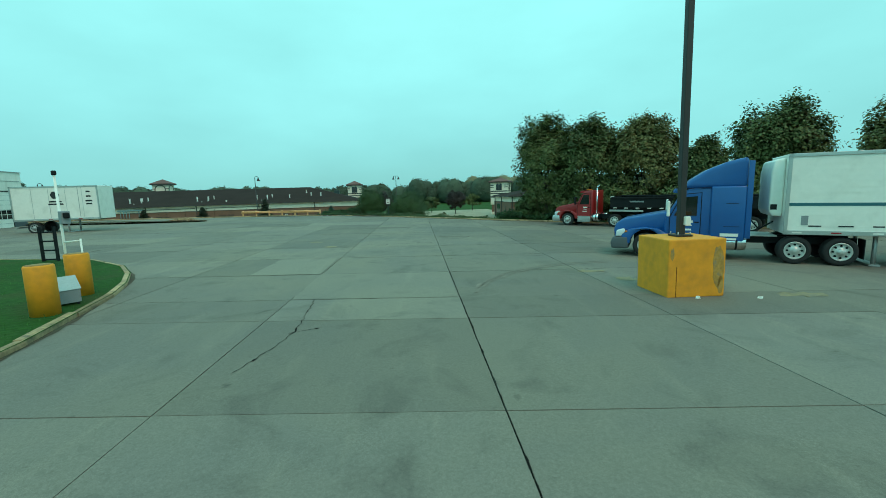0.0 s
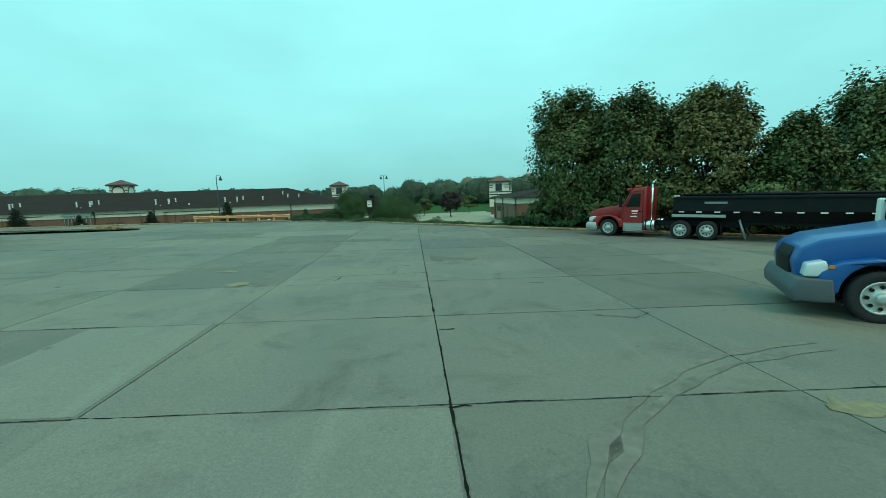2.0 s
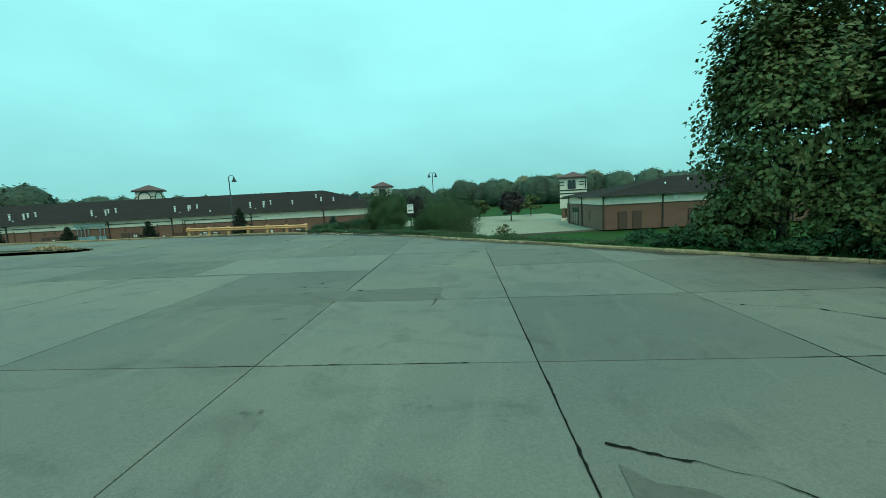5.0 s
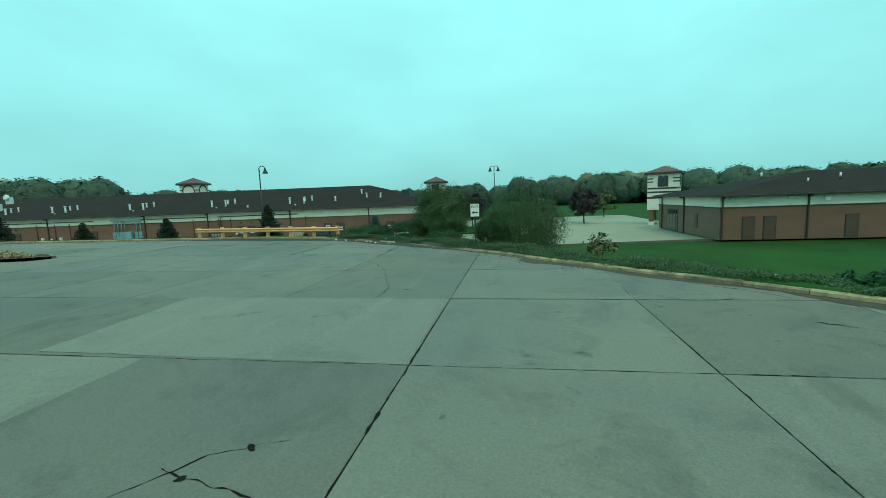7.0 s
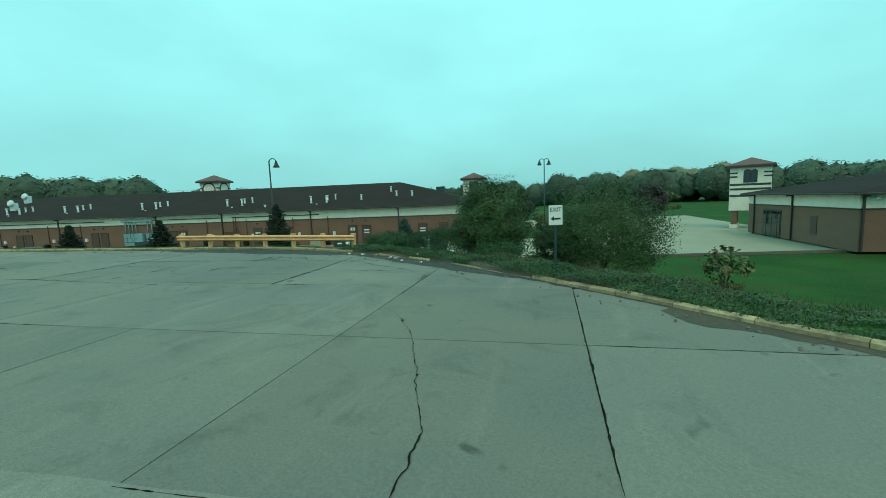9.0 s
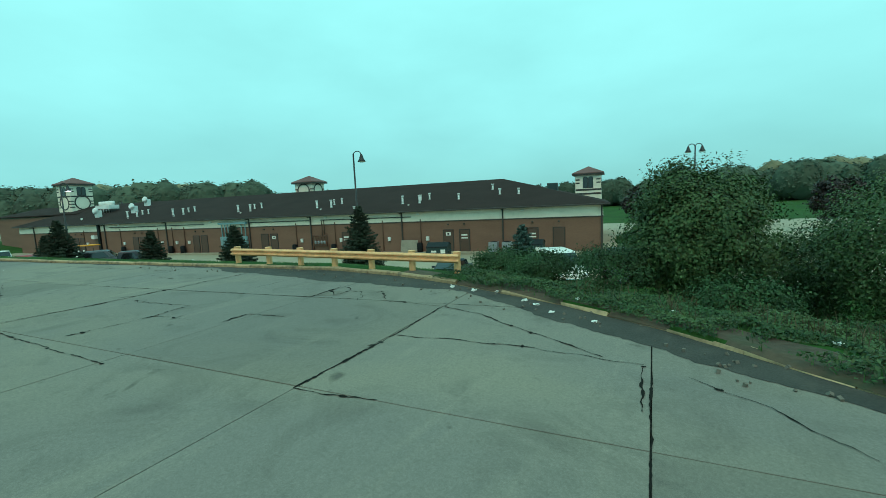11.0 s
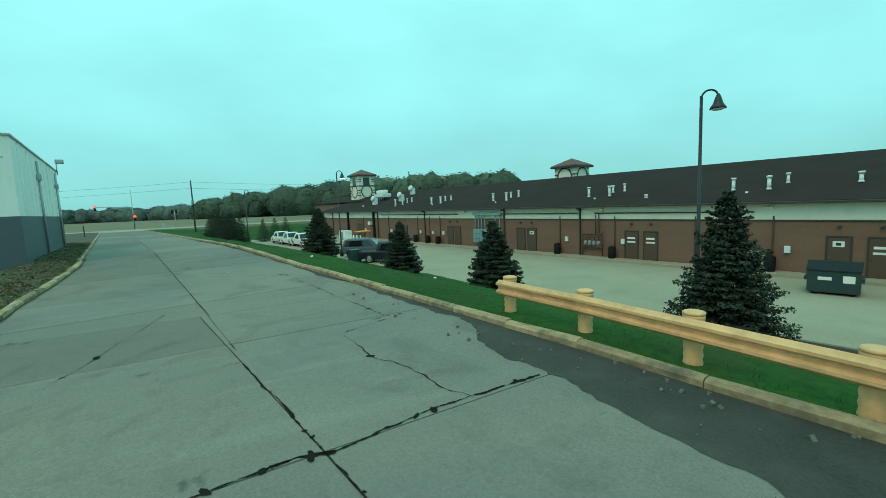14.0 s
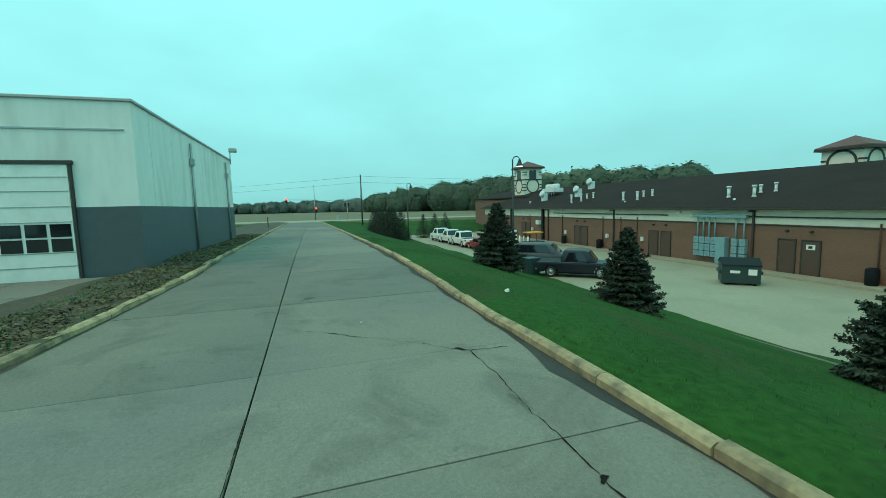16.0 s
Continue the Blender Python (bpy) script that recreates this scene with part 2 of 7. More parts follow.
DEAD_LEAF = material("dead_leaves", (0.115, 0.078, 0.04), 0.9, vary=0.6, fine=2, coarse=0.5, bump=0, island=True)
DRY_WEED = material("dry_weeds", (0.105, 0.078, 0.040), 0.9, vary=0.5, fine=2, coarse=0.4, bump=0, island=True)
BUSH_LEAF = material("bush_leaves", (0.046, 0.082, 0.02), 0.7, vary=0.55, fine=2, coarse=0.3, bump=0, island=True)
NEEDLE = material("spruce_needles", (0.025, 0.034, 0.016), 0.8, vary=0.4, fine=3, coarse=0.6, bump=0, island=True)
NEEDLE_BLUE = material("blue_spruce_needles", (0.045, 0.085, 0.07), 0.7, vary=0.35, fine=3, coarse=0.6, bump=0, island=True)
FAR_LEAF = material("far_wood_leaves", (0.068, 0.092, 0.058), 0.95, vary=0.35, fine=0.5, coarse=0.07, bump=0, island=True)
# aerial haze mixed into the leaf colour: a paler, bluer grey-green
HAZY_LEAF = material("hazed_wood_leaves", (0.125, 0.15, 0.125), 0.95, vary=0.25, fine=0.4, coarse=0.05, bump=0, island=True)
FAR_PALE = material("far_wood_pale_leaves", (0.20, 0.18, 0.10), 0.9, vary=0.25, fine=0.4, coarse=0.05, bump=0, island=True)
PAPER = material("litter_white", (0.75, 0.72, 0.66), 0.8, vary=0.1)
TEXT_BLACK = material("black_lettering", (0.02, 0.02, 0.022), 0.6, vary=0.1, bump=0)
TEXT_TEAL = material("teal_lettering", (0.02, 0.12, 0.15), 0.6, vary=0.1, bump=0)
LAMP_LENS = glow("lamp_lens_white", (0.8, 0.9, 1.0), 3.0)
RED_SIGNAL = glow("red_signal_lens", (1.0, 0.025, 0.015), 9.0)
AMBER = material("amber_lens", (0.7, 0.22, 0.02), 0.3, vary=0.05, bump=0)
HEADLIGHT = material("headlight_lens", (0.7, 0.72, 0.74), 0.1, vary=0.05, bump=0, coat=0.8)


# ---- mesh helpers ----
def box(bm, c, s, bevel=0.0, turn=None):
    """A box of size s about c, its edges rounded."""
    tmp = bmesh.new()
    bmesh.ops.create_cube(tmp, size=1)
    bmesh.ops.scale(tmp, vec=s, verts=tmp.verts)
    if bevel:
        bmesh.ops.bevel(tmp, geom=list(tmp.edges), offset=bevel, segments=2, affect="EDGES", profile=0.5)
    if turn is not None:
        bmesh.ops.transform(tmp, matrix=turn, verts=tmp.verts)
    bmesh.ops.translate(tmp, vec=c, verts=tmp.verts)
    return join(bm, tmp)


def join(bm, tmp):
    verts = {v: bm.verts.new(v.co) for v in tmp.verts}
    for f in tmp.faces:
        bm.faces.new([verts[v] for v in f.verts]).smooth = f.smooth
    tmp.free()
    return bm


def rod(bm, a, b, r0, r1=None, seg=10, smooth=True):
    """A round bar from a to b, with caps."""
    a, b = Vector(a), Vector(b)
    r1 = r0 if r1 is None else r1
    q = (b - a).to_track_quat("Z", "Y")
    rings = []
    for p, r in ((a, r0), (b, r1)):
        rings.append([bm.verts.new(p + q @ Vector((r * cos(2 * pi * i / seg), r * sin(2 * pi * i / seg), 0))) for i in range(seg)])
    for i in range(seg):
        bm.faces.new((rings[0][i], rings[0][(i + 1) % seg], rings[1][(i + 1) % seg], rings[1][i])).smooth = smooth
    bm.faces.new(rings[0][::-1])
    bm.faces.new(rings[1])
    return bm


def lathe(bm, axis_at, axis, profile, seg=20):
    """A turned body: profile of (radius, along) about an axis."""
    q = Vector(axis).to_track_quat("Z", "Y")
    rings = [[bm.verts.new(Vector(axis_at) + q @ Vector((r * cos(2 * pi * i / seg), r * sin(2 * pi * i / seg), h))) for i in range(seg)] for r, h in profile]
    for j in range(len(rings) - 1):
        for i in range(seg):
            bm.faces.new((rings[j][i], rings[j][(i + 1) % seg], rings[j + 1][(i + 1) % seg], rings[j + 1][i])).smooth = True
    bm.faces.new(rings[0][::-1])
    bm.faces.new(rings[-1])
    return bm


def pipe(bm, pts, r, seg=8):
    for a, b in zip(pts[:-1], pts[1:]):
        rod(bm, a, b, r, r, seg)
    return bm


def prism(bm, outline, a, b, axis="y"):
    """An outline in the plane across the axis, extruded from a to b along it. x: (y, z), y: (x, z), z: (x, y)."""
    place = {"x": lambda u, v, w: (w, u, v), "y": lambda u, v, w: (u, w, v), "z": lambda u, v, w: (u, v, w)}[axis]
    r0 = [bm.verts.new(place(u, v, a)) for u, v in outline]
    r1 = [bm.verts.new(place(u, v, b)) for u, v in outline]
    k = len(outline)
    for i in range(k):
        bm.faces.new((r0[i], r0[(i + 1) % k], r1[(i + 1) % k], r1[i]))
    bm.faces.new(r0[::-1])
    bm.faces.new(r1)
    return bm


def finish(bm, name, mat, bevel=0.0):
    bmesh.ops.recalc_face_normals(bm, faces=bm.faces)
    if bevel:
        sharp = [e for e in bm.edges if len(e.link_faces) == 2 and e.calc_face_angle() > 0.5]
        bmesh.ops.bevel(bm, geom=sharp, offset=bevel, segments=2, affect="EDGES", profile=0.5)
    me = bpy.data.meshes.new(name)
    bm.to_mesh(me)
    bm.free()
    me.materials.append(mat)
    return me


def part(name, bm, mat, parent=None, label="", bevel=0.0):
    """Links a bmesh as one mesh object, under a thing or a part."""
    ob = new(name, finish(bm, name, mat, bevel))
    if parent is not None:
        ob.parent = parent
    if label:
        tagged(ob, label)
    return ob


def mesh_part(name, verts, faces, mat, parent=None, label=""):
    me = bpy.data.meshes.new(name)
    me.from_pydata(verts, [], faces)
    me.materials.append(mat)
    ob = new(name, me)
    if parent is not None:
        ob.parent = parent
    if label:
        tagged(ob, label)
    return ob


def thing(name, m, label, category, group="", kind=""):
    ob = new(name)
    ob.empty_display_size = 0.2
    ob.matrix_world = m
    return tagged(ob, label, category, group, kind)


def B(c, s, bevel=0.0, turn=None):
    return box(bmesh.new(), c, s, bevel, turn)


def R(a, b, r0, r1=None, seg=10):
    return rod(bmesh.new(), a, b, r0, r1, seg)


def P(outline, a, b, axis="y"):
    return prism(bmesh.new(), outline, a, b, axis)


def lettering(name, words, size, mat, parent, m, label=""):
    """Words in the built-in font, as a thin mesh. m: place of the words' middle, facing -y."""
    cu = bpy.data.curves.new(name, "FONT")
    cu.body, cu.size, cu.extrude, cu.align_x, cu.align_y = words, size, 0.004, "CENTER", "CENTER"
    tmp = bpy.data.objects.new(name, cu)
    me = bpy.data.meshes.new_from_object(tmp)
    bpy.data.objects.remove(tmp)
    me.materials.clear()
    me.materials.append(mat)
    ob = new(name, me)
    ob.parent = parent
    ob.matrix_local = m @ pose(0, 0, 0, 90, 0, 0)
    if label:
        tagged(ob, label)
    return ob


# ---- the lie of the land ----
NORTH_KERB = [(60, -6), (45, 9), (34, 19.5), (26, 27), (19, 33.3), (12.5, 39.0), (6.3, 43.9), (0.8, 48.4), (-2.8, 51.2), (-5.25, 53.3), (-8.7, 56.1), (-12.0, 58.5),
              (-14.3, 59.7), (-17.8, 60.95), (-20.4, 61.55), (-23.3, 61.7), (-27.0, 61.15), (-33.1, 60.05), (-40.8, 58.6), (-46.4, 57.7), (-54.0, 56.3), (-66, 54.1), (-90, 49.7), (-128, 42.8)]
SOUTH_KERB = [(-28.85, 51.8), (-29.9, 52.25), (-33.9, 51.8), (-37.6, 51.4), (-41.0, 51.2), (-46.4, 50.7), (-54.0, 49.3), (-68.9, 46.6), (-90, 42.7), (-128, 35.7)]
LAWN_KERB = [(-7.9, -8), (-8.1, 2), (-8.5, 8.0), (-8.9, 9.6), (-9.6, 11.6), (-10.3, 13.6), (-11.1, 15.2), (-12.3, 17.0), (-13.8, 18.7), (-16.9, 20.8), (-27.0, 21.4), (-42.4, 21.4)]


def lot_height(x):
    """The lot falls gently to the east; the road falls again towards the junction."""
    if x > -50:
        return -0.0145 * max(-50, min(x, 40))
    return 0.725 + (x + 50) * 0.0125 if x > -170 else -0.775


def near_line(line, x, y):
    """Distance to a line of points, and the side: positive to the right of its course."""
    best = (1e9, 1, 0)
    for (ax, ay), (bx, by) in zip(line[:-1], line[1:]):
        dx, dy = bx - ax, by - ay
        k = max(0, min(1, ((x - ax) * dx + (y - ay) * dy) / (dx * dx + dy * dy)))
        d = hypot(x - ax - k * dx, y - ay - k * dy)
        if d < best[0]:
            best = (d, 1 if dx * (y - ay) - dy * (x - ax) < 0 else -1, ax + k * dx)
    return best


def north_bank(xs, ys):
    """For many places at once: distance to the north kerb, the side, and the land's height."""
    best, side, foot = np.full(len(xs), 1e9), np.ones(len(xs)), np.zeros(len(xs))
    for (ax, ay), (bx, by) in zip(NORTH_KERB[:-1], NORTH_KERB[1:]):
        dx, dy = bx - ax, by - ay
        k = np.clip(((xs - ax) * dx + (ys - ay) * dy) / (dx * dx + dy * dy), 0, 1)
        d = np.hypot(xs - ax - k * dx, ys - ay - k * dy)
        near = d < best
        best = np.where(near, d, best)
        side = np.where(near, np.where(dx * (ys - ay) - dy * (xs - ax) < 0, 1, -1), side)
        foot = np.where(near, ax + k * dx, foot)
    k = np.clip(best - 1.0, 0, 11.5) / 11.5
    top = np.array([lot_height(f) for f in foot]) + 0.10
    low = -2.43 + 1.6 * np.clip((-110 - xs) / 16, 0, 1)
    k = k * k * (3 - 2 * k) * 0.4 + k * 0.6
    return best, side, top + (low - top) * k


def land_height(x, y):
    """The ground outside the paving: a bank down to the shops' car park, and open land beyond."""
    d, side, fx = near_line(NORTH_KERB, x, y)
    if side < 0:
        return lot_height(x) - 0.25
    k = min(1, max(0, d - 1.0) / 11.5)
    top = lot_height(fx) + 0.10
    low = -2.43 + 1.6 * max(0, min(1, (-110 - x) / 16))
    k = k * k * (3 - 2 * k) * 0.4 + k * 0.6
    return top + (low - top) * k


# ---- ground, paving and kerbs ----
def axis_steps(lo, hi, fine_lo, fine_hi, step):
    v = list(np.arange(fine_lo, fine_hi + 0.01, step))
    k, s = fine_lo, step
    while k > lo:
        s *= 1.35
        k -= s
        v.insert(0, k)
    k, s = fine_hi, step
    while k < hi:
        s *= 1.35
        k += s
        v.append(k)
    return v


def build_ground():
    xs, ys = axis_steps(-2200, 2200, -130, 60, 1.6), axis_steps(-2200, 2200, 0, 120, 1.6)
    verts, faces = [], []
    for y in ys:
        for x in xs:
            d, side, _fx = near_line(NORTH_KERB, x, y)
            verts.append((x, y, land_height(x, y) - (0.3 if d < 3.0 else 0.0)))
    w = len(xs)
    for j in range(len(ys) - 1):
        for i in range(w - 1):
            a = j * w + i
            faces.append((a, a + 1, a + w + 1, a + w))
    ob = mesh_part("ground", verts, faces, GRASS_SOIL)
    for p in ob.data.polygons:
        p.use_smooth = True
    return tagged(ob, "green mown grass bank and open land", "grass", kind="structure")


build_ground()

LOT = NORTH_KERB[:18] + [(-33.0, 51.93), (-29.9, 52.25), (-28.85, 51.8), (-29.2, 50.7), (-32.5, 49.6), (-37.0, 48.7), (-42.0, 48.3), (-47.0, 48.6), (-43.8, 29.5), (-42.4, 21.4)] \
    + LAWN_KERB[::-1][1:] + [(-7.9, -34), (60, -34)]
ROAD = NORTH_KERB[17:] + SOUTH_KERB[2:][::-1]
ROAD[-1] = (-33.0, 51.93)


def cells(outline, cuts):
    """The outline cut up along straight lines: flat polygons."""
    bm = bmesh.new()
    bm.faces.new([bm.verts.new((x, y, 0)) for x, y in outline])
    for co, no, y_lo, y_hi in cuts:
        faces = [f for f in bm.faces if y_lo < f.calc_center_median().y < y_hi]
        geom = faces + list({e for f in faces for e in f.edges}) + list({v for f in faces for v in f.verts})
        bmesh.ops.bisect_plane(bm, geom=geom, plane_co=co, plane_no=no, dist=1e-5)
    got = [[(v.co.x, v.co.y) for v in f.verts] for f in bm.faces]
    bm.free()
    return got


def slab(poly, parent, mat, gap=0.007):
    """One concrete slab: its top a little inside the joints, with a worn arris and a skirt."""
    n = len(poly)
    area = sum(poly[i][0] * poly[(i + 1) % n][1] - poly[(i + 1) % n][0] * poly[i][1] for i in range(n)) / 2
    if abs(area) < 0.05:
        return None
    if area < 0:
        poly = poly[::-1]
    inner = []
    for i in range(n):
        (ax, ay), (bx, by), (cx, cy) = poly[i - 1], poly[i], poly[(i + 1) % n]
        u, v = Vector((bx - ax, by - ay)), Vector((cx - bx, cy - by))
        if u.length < 1e-4 or v.length < 1e-4:
            inner.append((bx, by))
            continue
        u.normalize(), v.normalize()
        nn = Vector((-u.y, u.x)) + Vector((-v.y, v.x))
        nn = nn / max(0.3, nn.length_squared) * 2 * gap if nn.length > 1e-3 else Vector((0, 0))
        inner.append((bx + nn.x, by + nn.y))
    lift = random.uniform(-0.004, 0.004)
    cx, cy = sum(p[0] for p in inner) / n, sum(p[1] for p in inner) / n
    top = [(x + (cx - x) * 0.002, y + (cy - y) * 0.002, lot_height(x) + lift) for x, y in inner]
    low = [(x, y, lot_height(x) - 0.06) for x, y in inner]
    faces = [tuple(range(n))] + [(i, i + n, (i + 1) % n + n, (i + 1) % n) for i in range(n)]
    return mesh_part("slab", top + low, faces, mat, parent)


def paving(name, outline, cuts, label, mat, near):
    base = mesh_part(name, [(x, y, lot_height(x) - 0.03) for x, y in outline], [], JOINT)
    bm = bmesh.new()
    bm.faces.new([bm.verts.new((x, y, 0)) for x, y in outline])
    bmesh.ops.triangulate(bm, faces=bm.faces)
    for k in range(-14, 5):
        bmesh.ops.bisect_plane(bm, geom=list(bm.verts) + list(bm.edges) + list(bm.faces), plane_co=(k * 10, 0, 0), plane_no=(1, 0, 0), dist=1e-5)
    for v in bm.verts:
        v.co.z = lot_height(v.co.x) - 0.03
    bm.to_mesh(base.data)
    bm.free()
    tagged(base, label, "paving", kind="structure")
    rest = []
    for poly in cells(outline, cuts):
        cx, cy = sum(p[0] for p in poly) / len(poly), sum(p[1] for p in poly) / len(poly)
        if near(cx, cy):
            slab(poly, base, mat)
        else:
            rest.append(poly)
    if rest:
        verts, faces = [], []
        for poly in rest:
            k = len(verts)
            mx, my = sum(p[0] for p in poly) / len(poly), sum(p[1] for p in poly) / len(poly)
            shr = [(x + (mx - x) * 0.005, y + (my - y) * 0.005) for x, y in poly]
            verts += [(x, y, lot_height(x)) for x, y in shr]
            faces.append(tuple(range(k, k + len(poly))))
        tagged(mesh_part("far_slabs", verts, faces, mat, base), kind="stuff")
    return base


# long joints every 4.6 m; the cross joints swing with the yard; the last limits a cut to slabs whose middle lies in that stretch
FAR = 1e4
CROSS = [(-30.0 + 4.1 * k, 0.0) for k in range(11)] + [(12.95, 0.01), (16.75, 0.03), (20.75, 0.045), (24.6, 0.05), (28.6, 0.05), (32.7, 0.055), (37.0, 0.065), (42.2, 0.1), (46.7, 0.115), (51.2, 0.125), (55.6, 0.11), (62.0, 0.19)]
lot_cuts = [((0, y, 0), (-tilt, 1, 0), -FAR, FAR) for y, tilt in CROSS] + [((0.4 + 4.6 * k + {-4: 0.55, -5: -0.35}.get(k, 0), 0, 0), (1, 0.059, 0), -FAR, FAR) for k in range(-10, 13)]
road_dir = Vector((-0.985, -0.172, 0))
road_cuts = [((-37.3, 55.2, 0), (-0.165, 0.986, 0), -FAR, FAR)] + [((x, 56, 0), road_dir, -FAR, FAR) for x in [-34.7, -37.4] + [-41.6 - 4.57 * k for k in range(20)]]


# ---- kerbs ----
def kerb_run(name, line, inward, label, width=0.17, high=0.13, piece=1.5, warp=0.022, back=0.03):
    """A run of kerb stones; inward: +1 when the paving lies to the left of the run."""
    pts, total = [Vector((*p, 0)) for p in line], 0.0
    run = thing(name, Matrix.Identity(4), label, "kerb", kind="structure")
    steps = []
    for a, b in zip(pts[:-1], pts[1:]):
        n = max(1, round((b - a).length / piece))
        steps += [(a + (b - a) * k / n, a + (b - a) * (k + 1) / n) for k in range(n)]
    far_v, far_f = [], []
    for a, b in steps:
        d = (b - a).normalized()
        side = Vector((d.y, -d.x, 0)) * inward
        a2, b2 = a + d * 0.008, b - d * 0.008
        j = [random.uniform(-warp, warp) for _ in range(4)]
        verts = []
        for p, jj in ((a2, j[0]), (b2, j[1])):
            z = lot_height(p.x)
            w = p + side * jj
            for off, h in ((0, -0.1), (0, high - 0.04), (0.025 + back, high), (width, high), (width, -0.15)):
                q = w + side * off
                verts.append((q.x, q.y, z + h + (jj * 0.6 if h > 0 else 0)))
        faces = [(0, 5, 6, 1), (1, 6, 7, 2), (2, 7, 8, 3), (3, 8, 9, 4), (0, 1, 2, 3, 4), (5, 9, 8, 7, 6)]
        if name == "kerb_north" and -17.5 < a.x < -6.5:
            verts = [(vx, vy, vz - random.choice((0.02, 0.06, 0.09, 0.13)) if vz > lot_height(vx) else vz) for vx, vy, vz in verts]
        if a.x < -75 or a.y < -5 or a.x > 25:
            k = len(far_v)
            far_v += verts
            far_f += [tuple(i + k for i in f) for f in faces]
        else:
            mesh_part("kerb_stone", verts, faces, KERB, run)
    if far_v:
        tagged(mesh_part("far_kerb", far_v, far_f, KERB, run), kind="stuff")
    return run


kerb_run("kerb_north", NORTH_KERB, 1, "worn pale concrete kerb along the grass bank")
kerb_run("kerb_south", SOUTH_KERB, -1, "worn yellowish concrete kerb of the dirt verge")
kerb_run("kerb_lawn", LAWN_KERB, -1, "chipped concrete kerb round the lawn")


# ---- land pieces inside the paving ----
def sheet(name, outline, height, mat, label, category, cut=3.0, kind="structure"):
    bm = bmesh.new()
    bm.faces.new([bm.verts.new((x, y, 0)) for x, y in outline])
    bmesh.ops.triangulate(bm, faces=bm.faces)
    xs, ys = [p[0] for p in outline], [p[1] for p in outline]
    for k in range(int((max(xs) - min(xs)) / cut)):
        bmesh.ops.bisect_plane(bm, geom=list(bm.verts) + list(bm.edges) + list(bm.faces), plane_co=(min(xs) + (k + 1) * cut, 0, 0), plane_no=(1, 0, 0), dist=1e-5)
    for k in range(int((max(ys) - min(ys)) / cut)):
        bmesh.ops.bisect_plane(bm, geom=list(bm.verts) + list(bm.edges) + list(bm.faces), plane_co=(0, min(ys) + (k + 1) * cut, 0), plane_no=(0, 1, 0), dist=1e-5)
    for v in bm.verts:
        v.co.z = height(v.co.x, v.co.y)
    for f in bm.faces:
        f.smooth = True
    return tagged(part(name, bm, mat), label, category, kind=kind)


VERGE = SOUTH_KERB + [(-128, 29), (-72, 40.5), (-65.5, 45.4), (-47.2, 48.6), (-42.0, 48.3), (-37.0, 48.7), (-32.5, 49.6), (-29.2, 50.7)]


def verge_height(x, y):
    d = near_line(SOUTH_KERB, x, y)[0]
    return lot_height(x) + 0.08 + 0.10 * min(1, d / 1.2) + 0.08 * noise.noise((x * 0.8, y * 0.8, 3))


sheet("verge", VERGE, verge_height, DIRT, "bare dirt verge with dead leaves and weeds", "dirt", 0.8)
LAWN = LAWN_KERB + [(-42.4, -8)]
sheet("lawn", LAWN, lambda x, y: lot_height(x) + 0.11 + 0.05 * min(1, near_line(LAWN_KERB, x, y)[0]), GRASS_SOIL, "green lawn beside the yard", "grass", 1.5)


# ---- the shops' car park ----
WALL_A, WALL_DIR = Vector((-19.6, 89.0, 0)), Vector((-0.9857, -0.1685, 0))


def shop(s, d, z=0.0):
    """A place by the long shop building: s metres along its back wall from the corner, d metres in."""
    n = Vector((-WALL_DIR.y, WALL_DIR.x, 0)) * -1
    return WALL_A + WALL_DIR * s + n * d + Vector((0, 0, z))


def flat(points):
    return [(p.x, p.y) for p in points]


PARK_Z = -2.36
park = flat([shop(-32, -12.5), shop(0, -14.0), shop(12, -14.3), shop(25, -14.9), shop(38, -15.3), shop(60, -15.5), shop(80, -15.0), shop(89, -13), shop(89, 0), shop(89, 40), shop(-40, 40), shop(-36, 4)])
tagged(part("car_park", P(park, PARK_Z - 0.2, PARK_Z, "z"), MALL_CONCRETE), "pale concrete car park behind the shops", "car park", kind="structure")
edge_pts = [shop(-32, -12.5), shop(0, -14.0), shop(12, -14.3), shop(25, -14.9), shop(38, -15.3), shop(60, -15.5), shop(80, -15.0), shop(89, -13)]
park_kerb = thing("kerb_car_park", Matrix.Identity(4), "low dark edging kerb of the car park", "kerb", kind="structure")
for a, b in zip(edge_pts[:-1], edge_pts[1:]):
    d = (b - a).normalized()
    n = Vector((-d.y, d.x, 0)) * 0.09
    part("kerb_stone", P(flat([a - n, b - n, b + n, a + n]), PARK_Z - 0.15, PARK_Z + 0.15, "z"), PATCH, park_kerb)
walk_strip = flat([shop(-2.2, -1.35), shop(88.5, -1.35), shop(88.5, 0.2), shop(-2.2, 0.2)])
tagged(part("pavement", P(walk_strip, PARK_Z - 0.1, PARK_Z + 0.16, "z"), MALL_CONCRETE, bevel=0.02), "raised concrete walk along the back wall", "pavement", kind="structure")
SHOP_M = Matrix.Translation(shop(0, 0, PARK_Z + 0.16)) @ Matrix.Rotation(atan2(WALL_DIR.y, WALL_DIR.x), 4, "Z")
# in the building's own frame: x along the wall to the west, y outwards to the back lot (negative: inside), z from the floor


